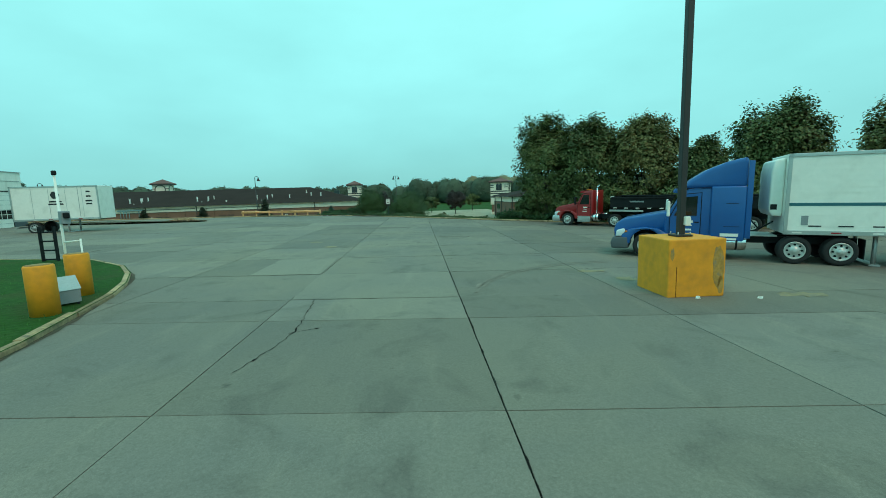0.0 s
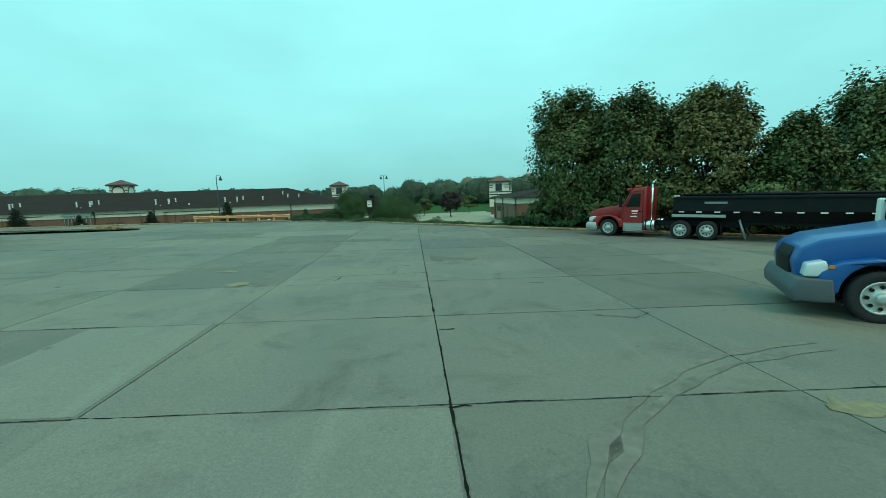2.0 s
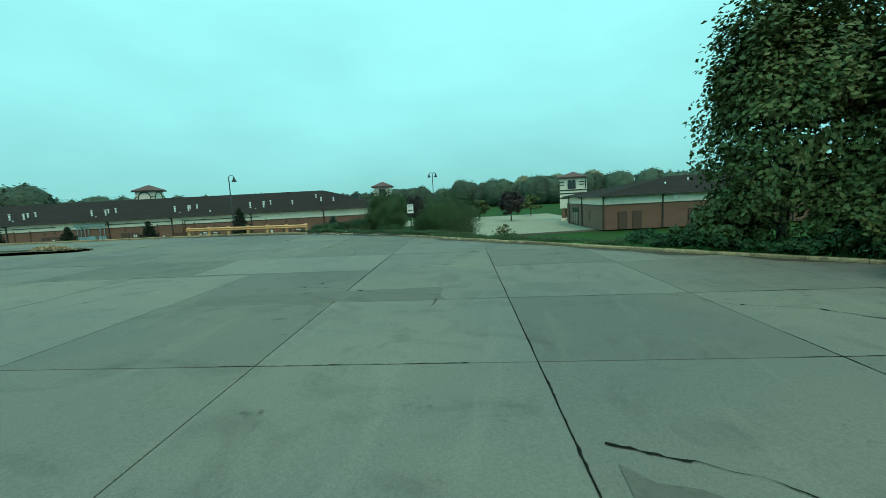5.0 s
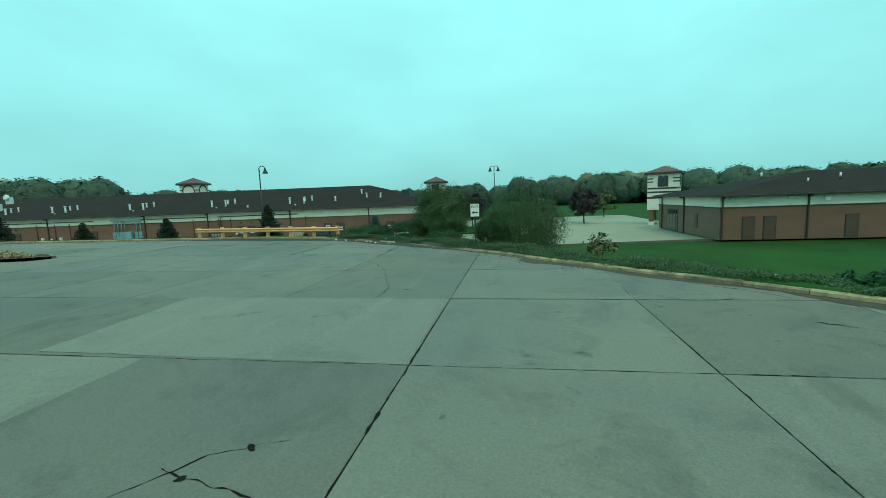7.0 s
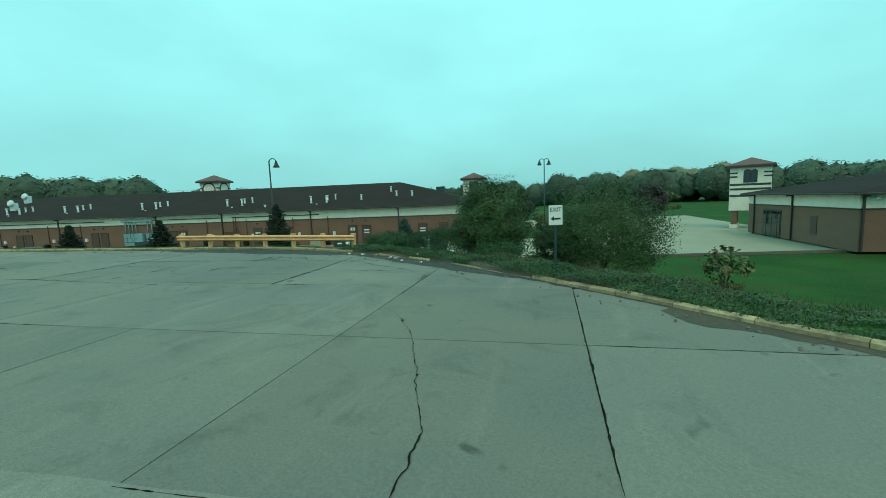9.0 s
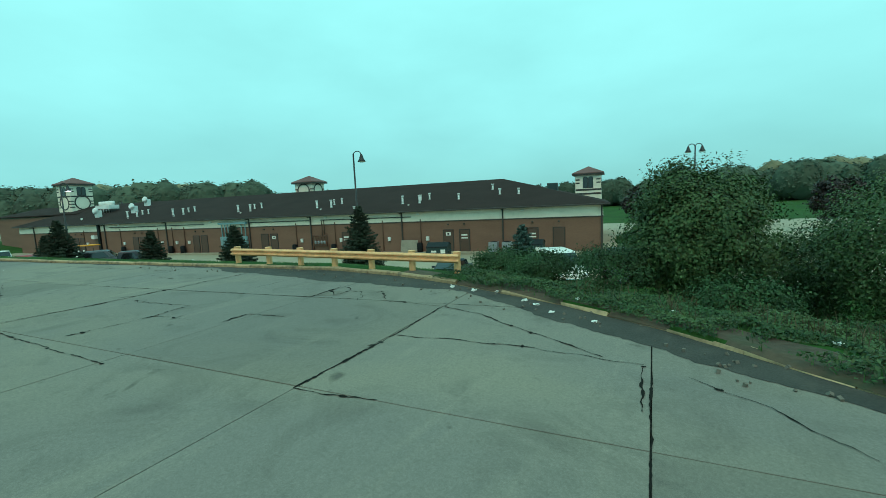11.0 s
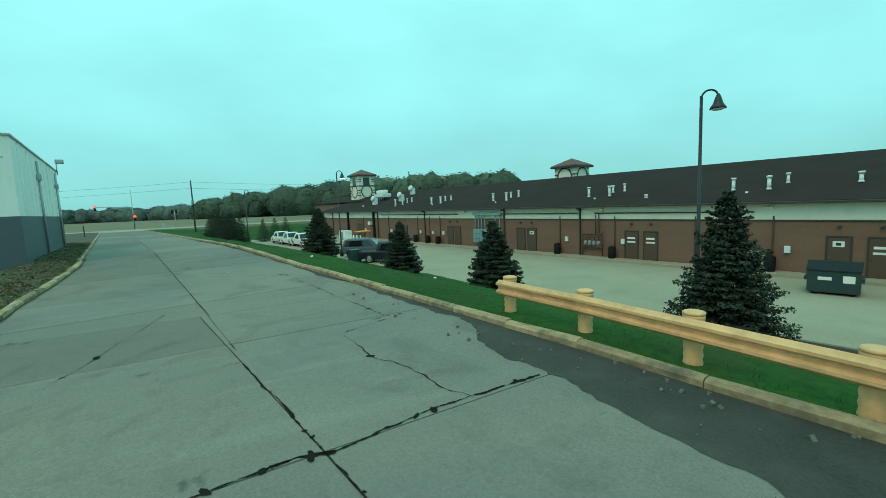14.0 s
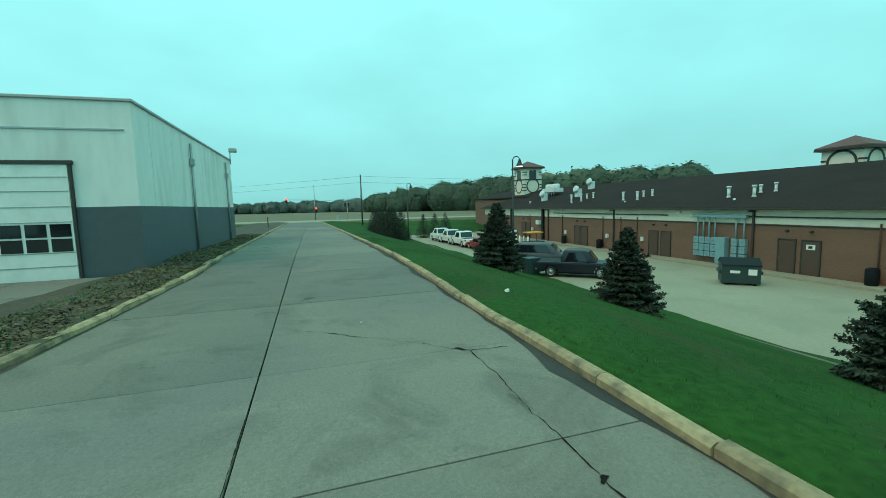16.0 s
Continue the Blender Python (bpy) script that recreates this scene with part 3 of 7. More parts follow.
def hip_roof(parent, x0, x1, y0, y1, z_eave, z_ridge, over, mat, inset, far_inset=None):
    """A hip roof with thickness over a rectangle."""
    bm = bmesh.new()
    a, b, c, d = x0 - over, x1 + over, y0 - over, y1 + over
    my = (y0 + y1) / 2
    low = [bm.verts.new(v) for v in ((a, c, z_eave), (b, c, z_eave), (b, d, z_eave), (a, d, z_eave))]
    up = [bm.verts.new(v) for v in ((a, c, z_eave + 0.16), (b, c, z_eave + 0.16), (b, d, z_eave + 0.16), (a, d, z_eave + 0.16))]
    r0, r1 = bm.verts.new((x0 + inset, my, z_ridge)), bm.verts.new((x1 - (inset if far_inset is None else far_inset), my, z_ridge))
    for i in range(4):
        bm.faces.new((low[i], low[(i + 1) % 4], up[(i + 1) % 4], up[i]))
    bm.faces.new(low[::-1])
    bm.faces.new((up[0], up[1], r1, r0))
    bm.faces.new((up[1], up[2], r1))
    bm.faces.new((up[2], up[3], r0, r1))
    bm.faces.new((up[3], up[0], r0))
    return part("roof", bm, mat, parent)


def service_door(parent, x, sign=False, width=0.95, words=""):
    d = part("door", B((x, 0.03, 1.06), (width, 0.07, 2.12), 0.01), DOOR_BROWN, parent)
    fr = bmesh.new()
    for ox in (-width / 2 - 0.04, width / 2 + 0.04):
        box(fr, (x + ox, 0.03, 1.08), (0.08, 0.1, 2.16))
    box(fr, (x, 0.03, 2.19), (width + 0.16, 0.1, 0.07))
    part("frame", fr, TRIM, d)
    part("handle", R((x + width * 0.38, 0.08, 1.0), (x + width * 0.38, 0.14, 1.0), 0.03), CHROME, d)
    part("door_lamp", B((x, 0.1, 2.75), (0.16, 0.2, 0.14), 0.02), TRIM, d)
    if sign:
        s = part("notice", B((x, 0.075, 1.78), (0.5, 0.02, 0.32)), WHITE, d, "white notice")
        part("bar", B((x, 0.09, 1.78), (0.22, 0.01, 0.16)), TEXT_BLACK, s)
    if words:
        part("bar", B((x, 0.072, 1.65), (0.62, 0.012, 0.14)), WHITE, d, "white stencilled lettering")
        part("bar", B((x, 0.072, 1.35), (0.66, 0.012, 0.12)), WHITE, d, "white stencilled lettering")
    return d


def square_tower(name, m, side, z0, z1, roof_h, label, style):
    """A striped stucco tower with a small pyramid roof."""
    t = thing(name, m, label, "tower")
    h = side / 2
    part("shaft", B((0, 0, (z0 + z1) / 2), (side, side, z1 - z0), 0.03), STUCCO, t)
    bm = bmesh.new()
    o = h + 0.38
    low = [bm.verts.new((sx * o, sy * o, z1)) for sx, sy in ((-1, -1), (1, -1), (1, 1), (-1, 1))]
    up = [bm.verts.new((sx * o, sy * o, z1 + 0.14)) for sx, sy in ((-1, -1), (1, -1), (1, 1), (-1, 1))]
    tip = bm.verts.new((0, 0, z1 + roof_h))
    for i in range(4):
        bm.faces.new((low[i], low[(i + 1) % 4], up[(i + 1) % 4], up[i]))
        bm.faces.new((up[i], up[(i + 1) % 4], tip))
    bm.faces.new(low[::-1])
    part("roof", bm, TOWER_ROOF, t)
    part("eaves_board", B((0, 0, z1 - 0.06), (2 * o + 0.06, 2 * o + 0.06, 0.2)), TRIM, t)
    if z0 == 2.4:
        part("brick_base", B((0, 0, 0.1), (side - 0.1, side - 0.1, 4.6)), BRICK, t, "brown brick base")
    for k in range(4):
        q = Matrix.Rotation(k * pi / 2, 4, "Z")
        if style in ("window", "clock"):
            top = z1 - 0.45
            for ox in (-0.34, 0.34):
                arch = [(ox - 0.28, top - 1.45), (ox + 0.28, top - 1.45)] + [(ox + 0.28 * cos(a), top - 0.3 + 0.28 * sin(a)) for a in np.linspace(0, pi, 7)]
                bm = prism(bmesh.new(), arch, -h - 0.03, -h + 0.05, "y")
                bmesh.ops.transform(bm, matrix=q, verts=bm.verts)
                part("window", bm, GLASS, t)
                rim = [(ox + (u - ox) * 1.25, top - 0.7 + (v - top + 0.7) * 1.12) for u, v in arch]
                bm = prism(bmesh.new(), rim, -h - 0.02, -h + 0.04, "y")
                bmesh.ops.transform(bm, matrix=q, verts=bm.verts)
                part("window_frame", bm, TRIM, t)
            bands = ((top - 0.35, 0), (top - 0.8, 0), (top - 1.62, 1)) if style == "clock" else ((top - 0.35, 0), (top - 0.8, 0), (top - 1.75, 1), (top - 2.3, 1), (top - 3.1, 1))
            for z, whole in bands:
                if z < z0 + 0.2:
                    continue
                for ox, w in (((0, side),) if whole else ((-h + 0.3, 0.9 if side > 3.5 else 0.55), (h - 0.3, 0.9 if side > 3.5 else 0.55))):
                    bm = B((ox * 0.98, -h, z), (w * 0.98, 0.06, 0.24 if whole else 0.17))
                    bmesh.ops.transform(bm, matrix=q, verts=bm.verts)
                    part("band", bm, TRIM, t)
        if style in ("disc", "clock"):
            zc = z1 - 1.3 if style == "disc" else z1 - 3.15
            rr = 1.18 if style == "disc" else 1.25
            ring = bmesh.new()
            seg = 24
            for i in range(seg):
                a0, a1 = 2 * pi * i / seg, 2 * pi * (i + 1) / seg
                qd = [(rr * cos(a0), rr * sin(a0)), (rr * cos(a1), rr * sin(a1)), ((rr - 0.19) * cos(a1), (rr - 0.19) * sin(a1)), ((rr - 0.19) * cos(a0), (rr - 0.19) * sin(a0))]
                v0 = [ring.verts.new((u, -h - 0.05, zc + v)) for u, v in qd]
                v1 = [ring.verts.new((u, -h + 0.02, zc + v)) for u, v in qd]
                for e in range(4):
                    ring.faces.new((v0[e], v0[(e + 1) % 4], v1[(e + 1) % 4], v1[e]))
                ring.faces.new(v0[::-1])
                ring.faces.new(v1)
            bmesh.ops.transform(ring, matrix=q, verts=ring.verts)
            part("ring", ring, TRIM, t)
            for dz in (-0.75, -0.25, 0.25):
                for sx in (-1, 1):
                    ln = h - rr
                    bm = B((sx * (rr + ln / 2), -h - 0.01, zc + dz), (ln * 0.96, 0.06, 0.16))
                    bmesh.ops.transform(bm, matrix=q, verts=bm.verts)
                    part("band", bm, TRIM, t)
    return t


def roof_point(x, y):
    """Height of the long roof's back slope, y metres in from the back wall."""
    return 4.28 + (y + 0.5) / 10.6 * 3.12


def vent_stack(parent, x, y, h, r=0.09, cap=True):
    z = roof_point(x, y)
    bm = R((x, -y, z - 0.1), (x, -y, z + h), r, r, 8)
    if cap:
        rod(bm, (x, -y, z + h), (x, -y, z + h + 0.14), r * 1.5, r * 1.5, 8)
        rod(bm, (x, -y, z), (x, -y, z + 0.1), r * 1.6, r * 1.2, 8)
    return part("vent", bm, VENT_WHITE, parent)


def build_long_shop():
    b = thing("shopping_building", SHOP_M, "long low brown brick shop building with a dark hip roof", "building")
    L, D, EAVE = 86.0, 20.2, 4.12
    E = 1.6
    part("wall", B(((L - E) / 2, -D / 2, 1.55), (L + E, D, 3.1)), BRICK, b, "brown brick lower wall")
    part("upper_wall", B(((L - E) / 2, -D / 2, 3.6), (L + E + 0.02, D + 0.02, 1.02)), STUCCO, b, "cream stucco band")
    part("ledge", B(((L - E) / 2, -D / 2, 3.09), (L + E + 0.14, D + 0.14, 0.09), 0.02), TRIM, b)
    hip_roof(b, -E, L, -D, 0, EAVE, 7.4, 0.55, SHINGLE, 11.0, 2.5)
    # the front wing runs on to the west under the same ridge
    part("wing_wall", B((92.0, -10.1, 2.9), (22.0, 10.2, 5.6)), BRICK, b)
    hip_roof(b, 80.0, 103.0, -15.2, -5.0, 5.85, 7.42, 0.3, SHINGLE, 3.0)
    part("gutter", B(((L - E) / 2, 0.63, EAVE + 0.06), (L + E + 1.2, 0.14, 0.14), 0.03), TRIM, b)
    for k, x in enumerate((-1.5, 7.4, 18.1, 29.6, 38.6, 52.8, 65.2, 82.0)):
        bm = bmesh.new()
        box(bm, (x, 0.09, 2.0), (0.13, 0.12, 4.0))
        box(bm, (x, 0.32, 4.02), (0.13, 0.55, 0.12))
        part("downpipe", bm, TRIM, b)
    for x, s, w in ((2.2, 0, ""), (4.6, 0, "x"), (11.3, 0, "x"), (13.0, 1, ""), (23.5, 0, "x"), (25.0, 0, "x"), (35.0, 1, ""), (36.4, 0, ""), (46.2, 0, ""), (47.6, 0, ""), (57.6, 0, ""), (59.0, 0, ""), (70.5, 0, ""), (71.9, 0, "")):
        service_door(b, x, bool(s), 0.95, w)
    for x in (16.0, 20.4, 26.4, 31.7, 49.6, 51.8, 54.5, 62.0, 70.0):
        part("conduit", R((x, 0.06, 0.1), (x, 0.06, 3.35), 0.05, 0.05, 6), RUST, b)
        part("meter_box", B((x - 0.75, 0.1, 1.35), (0.3, 0.2, 0.42), 0.02), VENT_WHITE, b)
    for x in (66.4, 75.5):
        part("duct", B((x, 0.14, 2.1), (0.42, 0.26, 4.0), 0.02), BLACK, b, "dark upright duct")
    part("wall_unit", B((67.3, 0.3, 2.35), (0.75, 0.45, 0.55), 0.03), VENT_WHITE, b, "white wall-mounted unit")
    for x0, x1 in ((17.0, 28.2), (29.8, 40.2), (46.0, 52.6), (53.0, 64.0)):
        part("conduit", R((x0, 0.1, 3.62), (x1, 0.1, 3.62), 0.05, 0.05, 6), TRIM, b)
    for x in (5.5, 16.2, 27.5, 44.8, 62.0):
        part("wall_lamp", B((x, 0.14, 3.86), (0.3, 0.24, 0.16), 0.03), WHITE, b)
    # switchgear
    sw = part("switch_cabinet", B((40.7, 0.3, 1.05), (0.75, 0.5, 2.0), 0.02), TEAL, b, "pale teal electrical switch cabinets")
    for k, x in enumerate((39.15, 39.75, 41.4, 41.9, 42.4, 42.9)):
        for z, hh in ((1.75, 0.5), (1.2, 0.5), (0.7, 0.4)):
            bx = part("switch_box", B((x, 0.22, z), (0.44, 0.32, hh), 0.02), TEAL, sw)
            part("dial", R((x, 0.37, z + 0.05), (x, 0.41, z + 0.05), 0.09, 0.09, 10), GREY, bx)
        part("riser", R((x, 0.2, 1.95), (x, 0.2, 3.6), 0.06, 0.06, 6), TEAL, sw)
    part("header_duct", B((41.1, 0.25, 3.62), (4.4, 0.28, 0.22)), TEAL, sw)
    gm = part("gas_meters", R((27.4, 0.25, 0.75), (29.3, 0.25, 0.75), 0.06, 0.06, 6), RUST, b, "rusty gas meter pipework")
    part("manifold", R((27.4, 0.22, 1.85), (29.3, 0.22, 1.85), 0.06, 0.06, 6), RUST, gm)
    for x, z0, z1 in ((27.4, 0.1, 2.1), (29.25, 0.1, 1.9), (28.0, 1.9, 3.5), (27.7, 2.0, 3.6)):
        part("riser", R((x, 0.22, z0), (x, 0.22, z1), 0.05, 0.05, 6), RUST, gm)
    for k in range(4):
        part("meter", lathe(bmesh.new(), (27.7 + 0.4 * k, 0.32, 0.95), (0, 0, 1), [(0.08, 0), (0.14, 0.05), (0.14, 0.3), (0.06, 0.38)], 10), GREY, gm)
        part("riser", R((27.7 + 0.4 * k, 0.25, 1.3), (27.7 + 0.4 * k, 0.25, 1.85), 0.035, 0.035, 6), RUST, gm)
    # roof vents, in groups along the slope
    for x in (18.8, 30.0, 42.1, 53.8, 63.0):
        vent_stack(b, x, 1.9, 0.75, 0.11)
        vent_stack(b, x - 0.95, 1.3, 0.1, 0.09, False)
        vent_stack(b, x - 1.75, 2.9, 0.5, 0.09)
        vent_stack(b, x - 2.0, 1.9, 0.75, 0.11)
        vent_stack(b, x - 2.7, 3.1, 0.55, 0.09)
    for x, y in ((12.6, 2.6), (9.6, 5.6), (8.4, 3.6), (6.4, 3.4), (24.4, 1.0), (72.9, 1.6)):
        vent_stack(b, x, y, 0.5 if y > 2 else 0.15, 0.1)
    hv = part("roof_unit", B((72.9, -5.4, roof_point(0, 5.4) + 0.75), (3.4, 1.5, 0.6), 0.03), VENT_WHITE, b, "galvanised kitchen exhaust units")
    for k in range(5):
        part("fan_hood", lathe(bmesh.new(), (71.6 + 0.66 * k, -5.4, roof_point(0, 5.4) + 1.05), (0, 0, 1), [(0.3, 0), (0.36, 0.2), (0.36, 0.5), (0.14, 0.62)], 10), VENT_WHITE, hv)
        part("stand_leg", R((71.6 + 0.66 * k, -4.8, roof_point(0, 4.8) - 0.1), (71.6 + 0.66 * k, -4.8, roof_point(0, 5.4) + 0.6), 0.06, 0.06, 6), ALU, hv)
    du = part("roof_unit", B((3.4, -7.4, 5.95), (1.1, 1.0, 1.05), 0.04), DARK_GREEN, b, "dark rooftop air unit near the hip")
    part("curb", B((3.4, -7.4, 5.3), (1.3, 1.2, 0.5)), TRIM, du)
    part("pipe", R((4.6, -7.0, 5.2), (4.6, -7.0, 6.5), 0.05, 0.05, 6), RUST, du)
    for x, y in ((64.4, 3.9), (66.7, 7.6), (70.6, 2.6)):
        z = roof_point(x, y)
        dd = part("exhaust_duct", B((x, -y, z + 0.5), (0.75, 0.65, 1.1), 0.05), VENT_WHITE, b)
        part("fan_hood", lathe(bmesh.new(), (x, -y + 0.2, z + 0.95), (0, 1, 0.3), [(0.4, 0), (0.47, 0.1), (0.47, 0.28), (0.3, 0.42)], 14), VENT_WHITE, dd)
    return b


def build_east_shop():
    """The second shop building; own frame: x along its back wall to the east, y along its side to the north."""
    m = Matrix.Translation((11.9, 80.4, PARK_Z + 0.1)) @ Matrix.Rotation(radians(3.6), 4, "Z")
    b = thing("shop_building", m, "low brown brick shop building with a dark hip roof", "building")
    L, D = 40.0, 17.0
    part("wall", B((L / 2, D / 2, 1.55), (L, D, 3.1)), BRICK, b, "brown brick lower wall")
    part("upper_wall", B((L / 2, D / 2, 3.6), (L + 0.02, D + 0.02, 1.02)), STUCCO, b, "cream stucco band")
    part("ledge", B((L / 2, D / 2, 3.09), (L + 0.14, D + 0.14, 0.09), 0.02), TRIM, b)
    hip_roof(b, 0, L, 0, D, 4.12, 6.5, 0.55, SHINGLE, 12.2)
    part("gutter", B((L / 2, -0.63, 4.18), (L + 1.2, 0.14, 0.14), 0.03), TRIM, b)
    part("gutter", B((-0.63, D / 2, 4.18), (0.14, D + 1.2, 0.14), 0.03), TRIM, b)
    for x in (0.2, 7.4, 15.0, 23.0):
        bm = B((x, -0.09, 2.0), (0.13, 0.12, 4.0))
        box(bm, (x, -0.32, 4.02), (0.13, 0.55, 0.12))
        part("downpipe", bm, TRIM, b)
    for y in (8.4, 15.6):
        bm = B((-0.09, y, 2.0), (0.12, 0.13, 4.0))
        box(bm, (-0.32, y, 4.02), (0.55, 0.13, 0.12))
        part("downpipe", bm, TRIM, b)
    for x in (2.5, 4.3, 11.0):
        d = part("door", B((x, -0.03, 1.06), (0.95, 0.07, 2.12), 0.01), DOOR_BROWN, b)
        part("frame", B((x, -0.01, 1.09), (1.1, 0.06, 2.22)), TRIM, d)
        part("handle", R((x + 0.35, -0.07, 1.0), (x + 0.35, -0.13, 1.0), 0.03), CHROME, d)
    w = part("window", B((-0.02, 12.0, 1.25), (0.08, 3.2, 2.5), 0.01), GLASS, b, "dark shop window")
    part("window_frame", B((-0.01, 12.0, 1.32), (0.05, 3.45, 2.7)), TRIM, w)
    for k in range(3):
        part("mullion", B((-0.05, 10.9 + 1.05 * k, 1.25), (0.05, 0.07, 2.5)), TRIM, w)
    sw = part("window", B((-0.02, 5.2, 1.6), (0.06, 0.9, 1.5), 0.01), DOOR_BROWN, b, "brown shuttered window")
    for x in (0.9, 5.8, 9.0, 17.0):
        part("wall_lamp", B((x, -0.14, 3.86), (0.3, 0.24, 0.16), 0.03), WHITE, b)
    part("dish", lathe(bmesh.new(), (8.8, -0.25, 3.7), (0, -1, 0.2), [(0.05, -0.05), (0.22, 0.0), (0.24, 0.02), (0.2, 0.02)], 14), WHITE, b)
    for x, y, h in ((6.0, 5.0, 0.5), (9.2, 3.2, 0.35), (12.5, 4.0, 0.5)):
        part("vent", R((x, y, 4.2 + y * 0.34 - 0.2), (x, y, 4.2 + y * 0.34 + h), 0.09, 0.09, 8), ALU, b)
    return b


build_long_shop()
build_east_shop()
T2 = Matrix.Translation((-23.7, 112.8, -0.35)) @ Matrix.Rotation(radians(8), 4, "Z")
square_tower("striped_tower", T2, 3.4, 2.4, 6.1, 1.1, "striped cream tower with arched windows and red-brown roof", "window")
T3 = Matrix.Translation((13.3, 104.6, -0.75)) @ Matrix.Rotation(radians(-20), 4, "Z")
square_tower("striped_tower", T3, 4.1, 0.6, 5.95, 1.1, "striped cream tower on brick piers beside the shops", "window")
square_tower("cupola", Matrix.Translation((-64.6, 99.0, -0.5)) @ Matrix.Rotation(radians(9.7), 4, "Z"), 3.2, 3.0, 7.4, 1.15, "cream roof cupola with round discs", "disc")
square_tower("clock_tower", Matrix.Translation((-104.5, 82.4, -0.9)) @ Matrix.Rotation(radians(9.7), 4, "Z"), 3.5, -2.2, 9.75, 1.25, "cream clock tower with round dials and paired windows", "clock")


# ---- the white and grey workshop ----
def build_warehouse():
    z0 = 0.6
    m = Matrix.Translation((-47.2, 48.7, z0)) @ Matrix.Rotation(radians(189.6), 4, "Z")
    # own frame: x along the road side to the west, y along the front to the south
    w = thing("workshop", m, "white and dark grey metal-clad workshop building", "building")
    Lx, Ly, Hh = 18.4, 28.0, 5.9
    part("lower_wall", B((Lx / 2, Ly / 2, 1.2), (Lx + 0.04, Ly + 0.04, 2.44)), GREY_PANEL, w, "dark grey painted lower wall")
    part("upper_wall", B((Lx / 2, Ly / 2, 4.15), (Lx, Ly, 3.5)), WHITE_PANEL, w, "weathered white upper wall")
    part("coping", B((Lx / 2, Ly / 2, Hh + 0.02), (Lx + 0.14, Ly + 0.14, 0.1), 0.02), STEEL, w)
    for x in (1.6, 4.2, 9.4, 12.2, 15.0, 17.2):
        part("panel_joint", B((x, -0.006, 4.15), (0.025, 0.02, 3.42)), WHITE, w)
    for x in (6.9, 15.9):
        bm = R((x, -0.1, 0.2), (x, -0.1, 5.5), 0.06, 0.06, 8)
        box(bm, (x, -0.12, 4.6), (0.24, 0.2, 0.35), 0.02)
        part("downpipe", bm, STEEL, w)
    part("lamp_bracket", R((17.9, -0.1, 5.6), (17.9, -0.1, 6.5), 0.04, 0.04, 6), STEEL, w)
    part("flood_lamp", B((17.9, -0.3, 6.6), (0.5, 0.5, 0.3), 0.05), STEEL, w)
    # roller doors on the front
    for k, y in enumerate((3.9, 10.4, 22.5)):
        d = part("roller_door", B((-0.03, y, 1.9), (0.09, 4.0, 3.8)), WHITE, w, "white sectional roller door with a row of small panes")
        for z in (0.5, 0.95, 1.95, 2.45, 2.95, 3.4):
            part("door_joint", B((-0.08, y, z), (0.02, 3.96, 0.03)), STEEL, d)
        for j in range(6):
            for i in range(2):
                part("pane", B((-0.08, y - 1.65 + 0.66 * j, 1.2 + 0.48 * i), (0.03, 0.56, 0.42)), GLASS, d)
        fr = B((-0.05, y, 3.87), (0.14, 4.3, 0.12))
        for s in (-2.08, 2.08):
            box(fr, (-0.05, y + s, 1.9), (0.12, 0.06, 3.8))
        part("door_frame", fr, TRIM, d)
    part("lintel_joint", B((-0.02, 12.0, 4.95), (0.04, 23.5, 0.05)), STEEL, w)
    for y in (4.6, 16.0):
        f = part("flood_lamp", B((-0.22, y, 4.75), (0.36, 0.3, 0.26), 0.04), STEEL, w)
        part("lens", B((-0.41, y, 4.73), (0.02, 0.22, 0.18)), LAMP_LENS, f)
    part("door", B((-0.03, 17.5, 1.06), (0.08, 1.0, 2.12)), BLACK, w, "dark side door")
    return w


build_warehouse()


# ---- trucks, trailers and cars ----
# own frame: x forward, y to the left, z up from the ground; the origin lies under the front axle
def wheel(parent, x, y, r, w, out, rim_mat, name="wheel", bolts=8):
    """A tyre with its rim; out: +1 on the left side, -1 on the right."""
    ty = part(name, lathe(bmesh.new(), (x, y - w / 2, r), (0, 1, 0), [(r * 0.1, w * 0.35), (r * 0.62, w * 0.35), (r * 0.62, 0), (r * 0.9, 0), (r * 0.97, w * 0.06), (r, w * 0.18), (r, w * 0.82), (r * 0.97, w * 0.94), (r * 0.9, w), (r * 0.62, w), (r * 0.62, w * 0.65), (r * 0.1, w * 0.65)], 28), RUBBER, parent)
    face = y + out * w / 2
    prof = [(r * 0.06, -0.08), (r * 0.64, -0.08), (r * 0.64, 0.014), (r * 0.58, 0.016), (r * 0.54, -0.03), (r * 0.5, -0.045), (r * 0.3, -0.01), (r * 0.22, 0.0), (r * 0.21, 0.06), (r * 0.17, 0.085), (r * 0.06, 0.09)]
    part("rim", lathe(bmesh.new(), (x, face - out * 0.004, r), (0, out, 0), [(a, b - 0.0) for a, b in prof], 24), rim_mat, ty)
    for i in range(bolts):
        a = 2 * pi * i / bolts
        c = Vector((x + r * 0.42 * cos(a), face - out * 0.045, r + r * 0.42 * sin(a)))
        part("hand_hole", R(c, c + Vector((0, out * 0.038, 0)), r * 0.075, r * 0.075, 8), BLACK, ty)
    return ty


def rounded(outline, y0, y1, bevel):
    """A side outline extruded across, its edges rounded."""
    bm = prism(bmesh.new(), outline, y0, y1, "y")
    bmesh.ops.recalc_face_normals(bm, faces=bm.faces)
    bmesh.ops.bevel(bm, geom=[e for e in bm.edges if e.calc_face_angle(0) > 0.2], offset=bevel, segments=3, affect="EDGES", profile=0.5)
    for f in bm.faces:
        f.smooth = True
    return bm


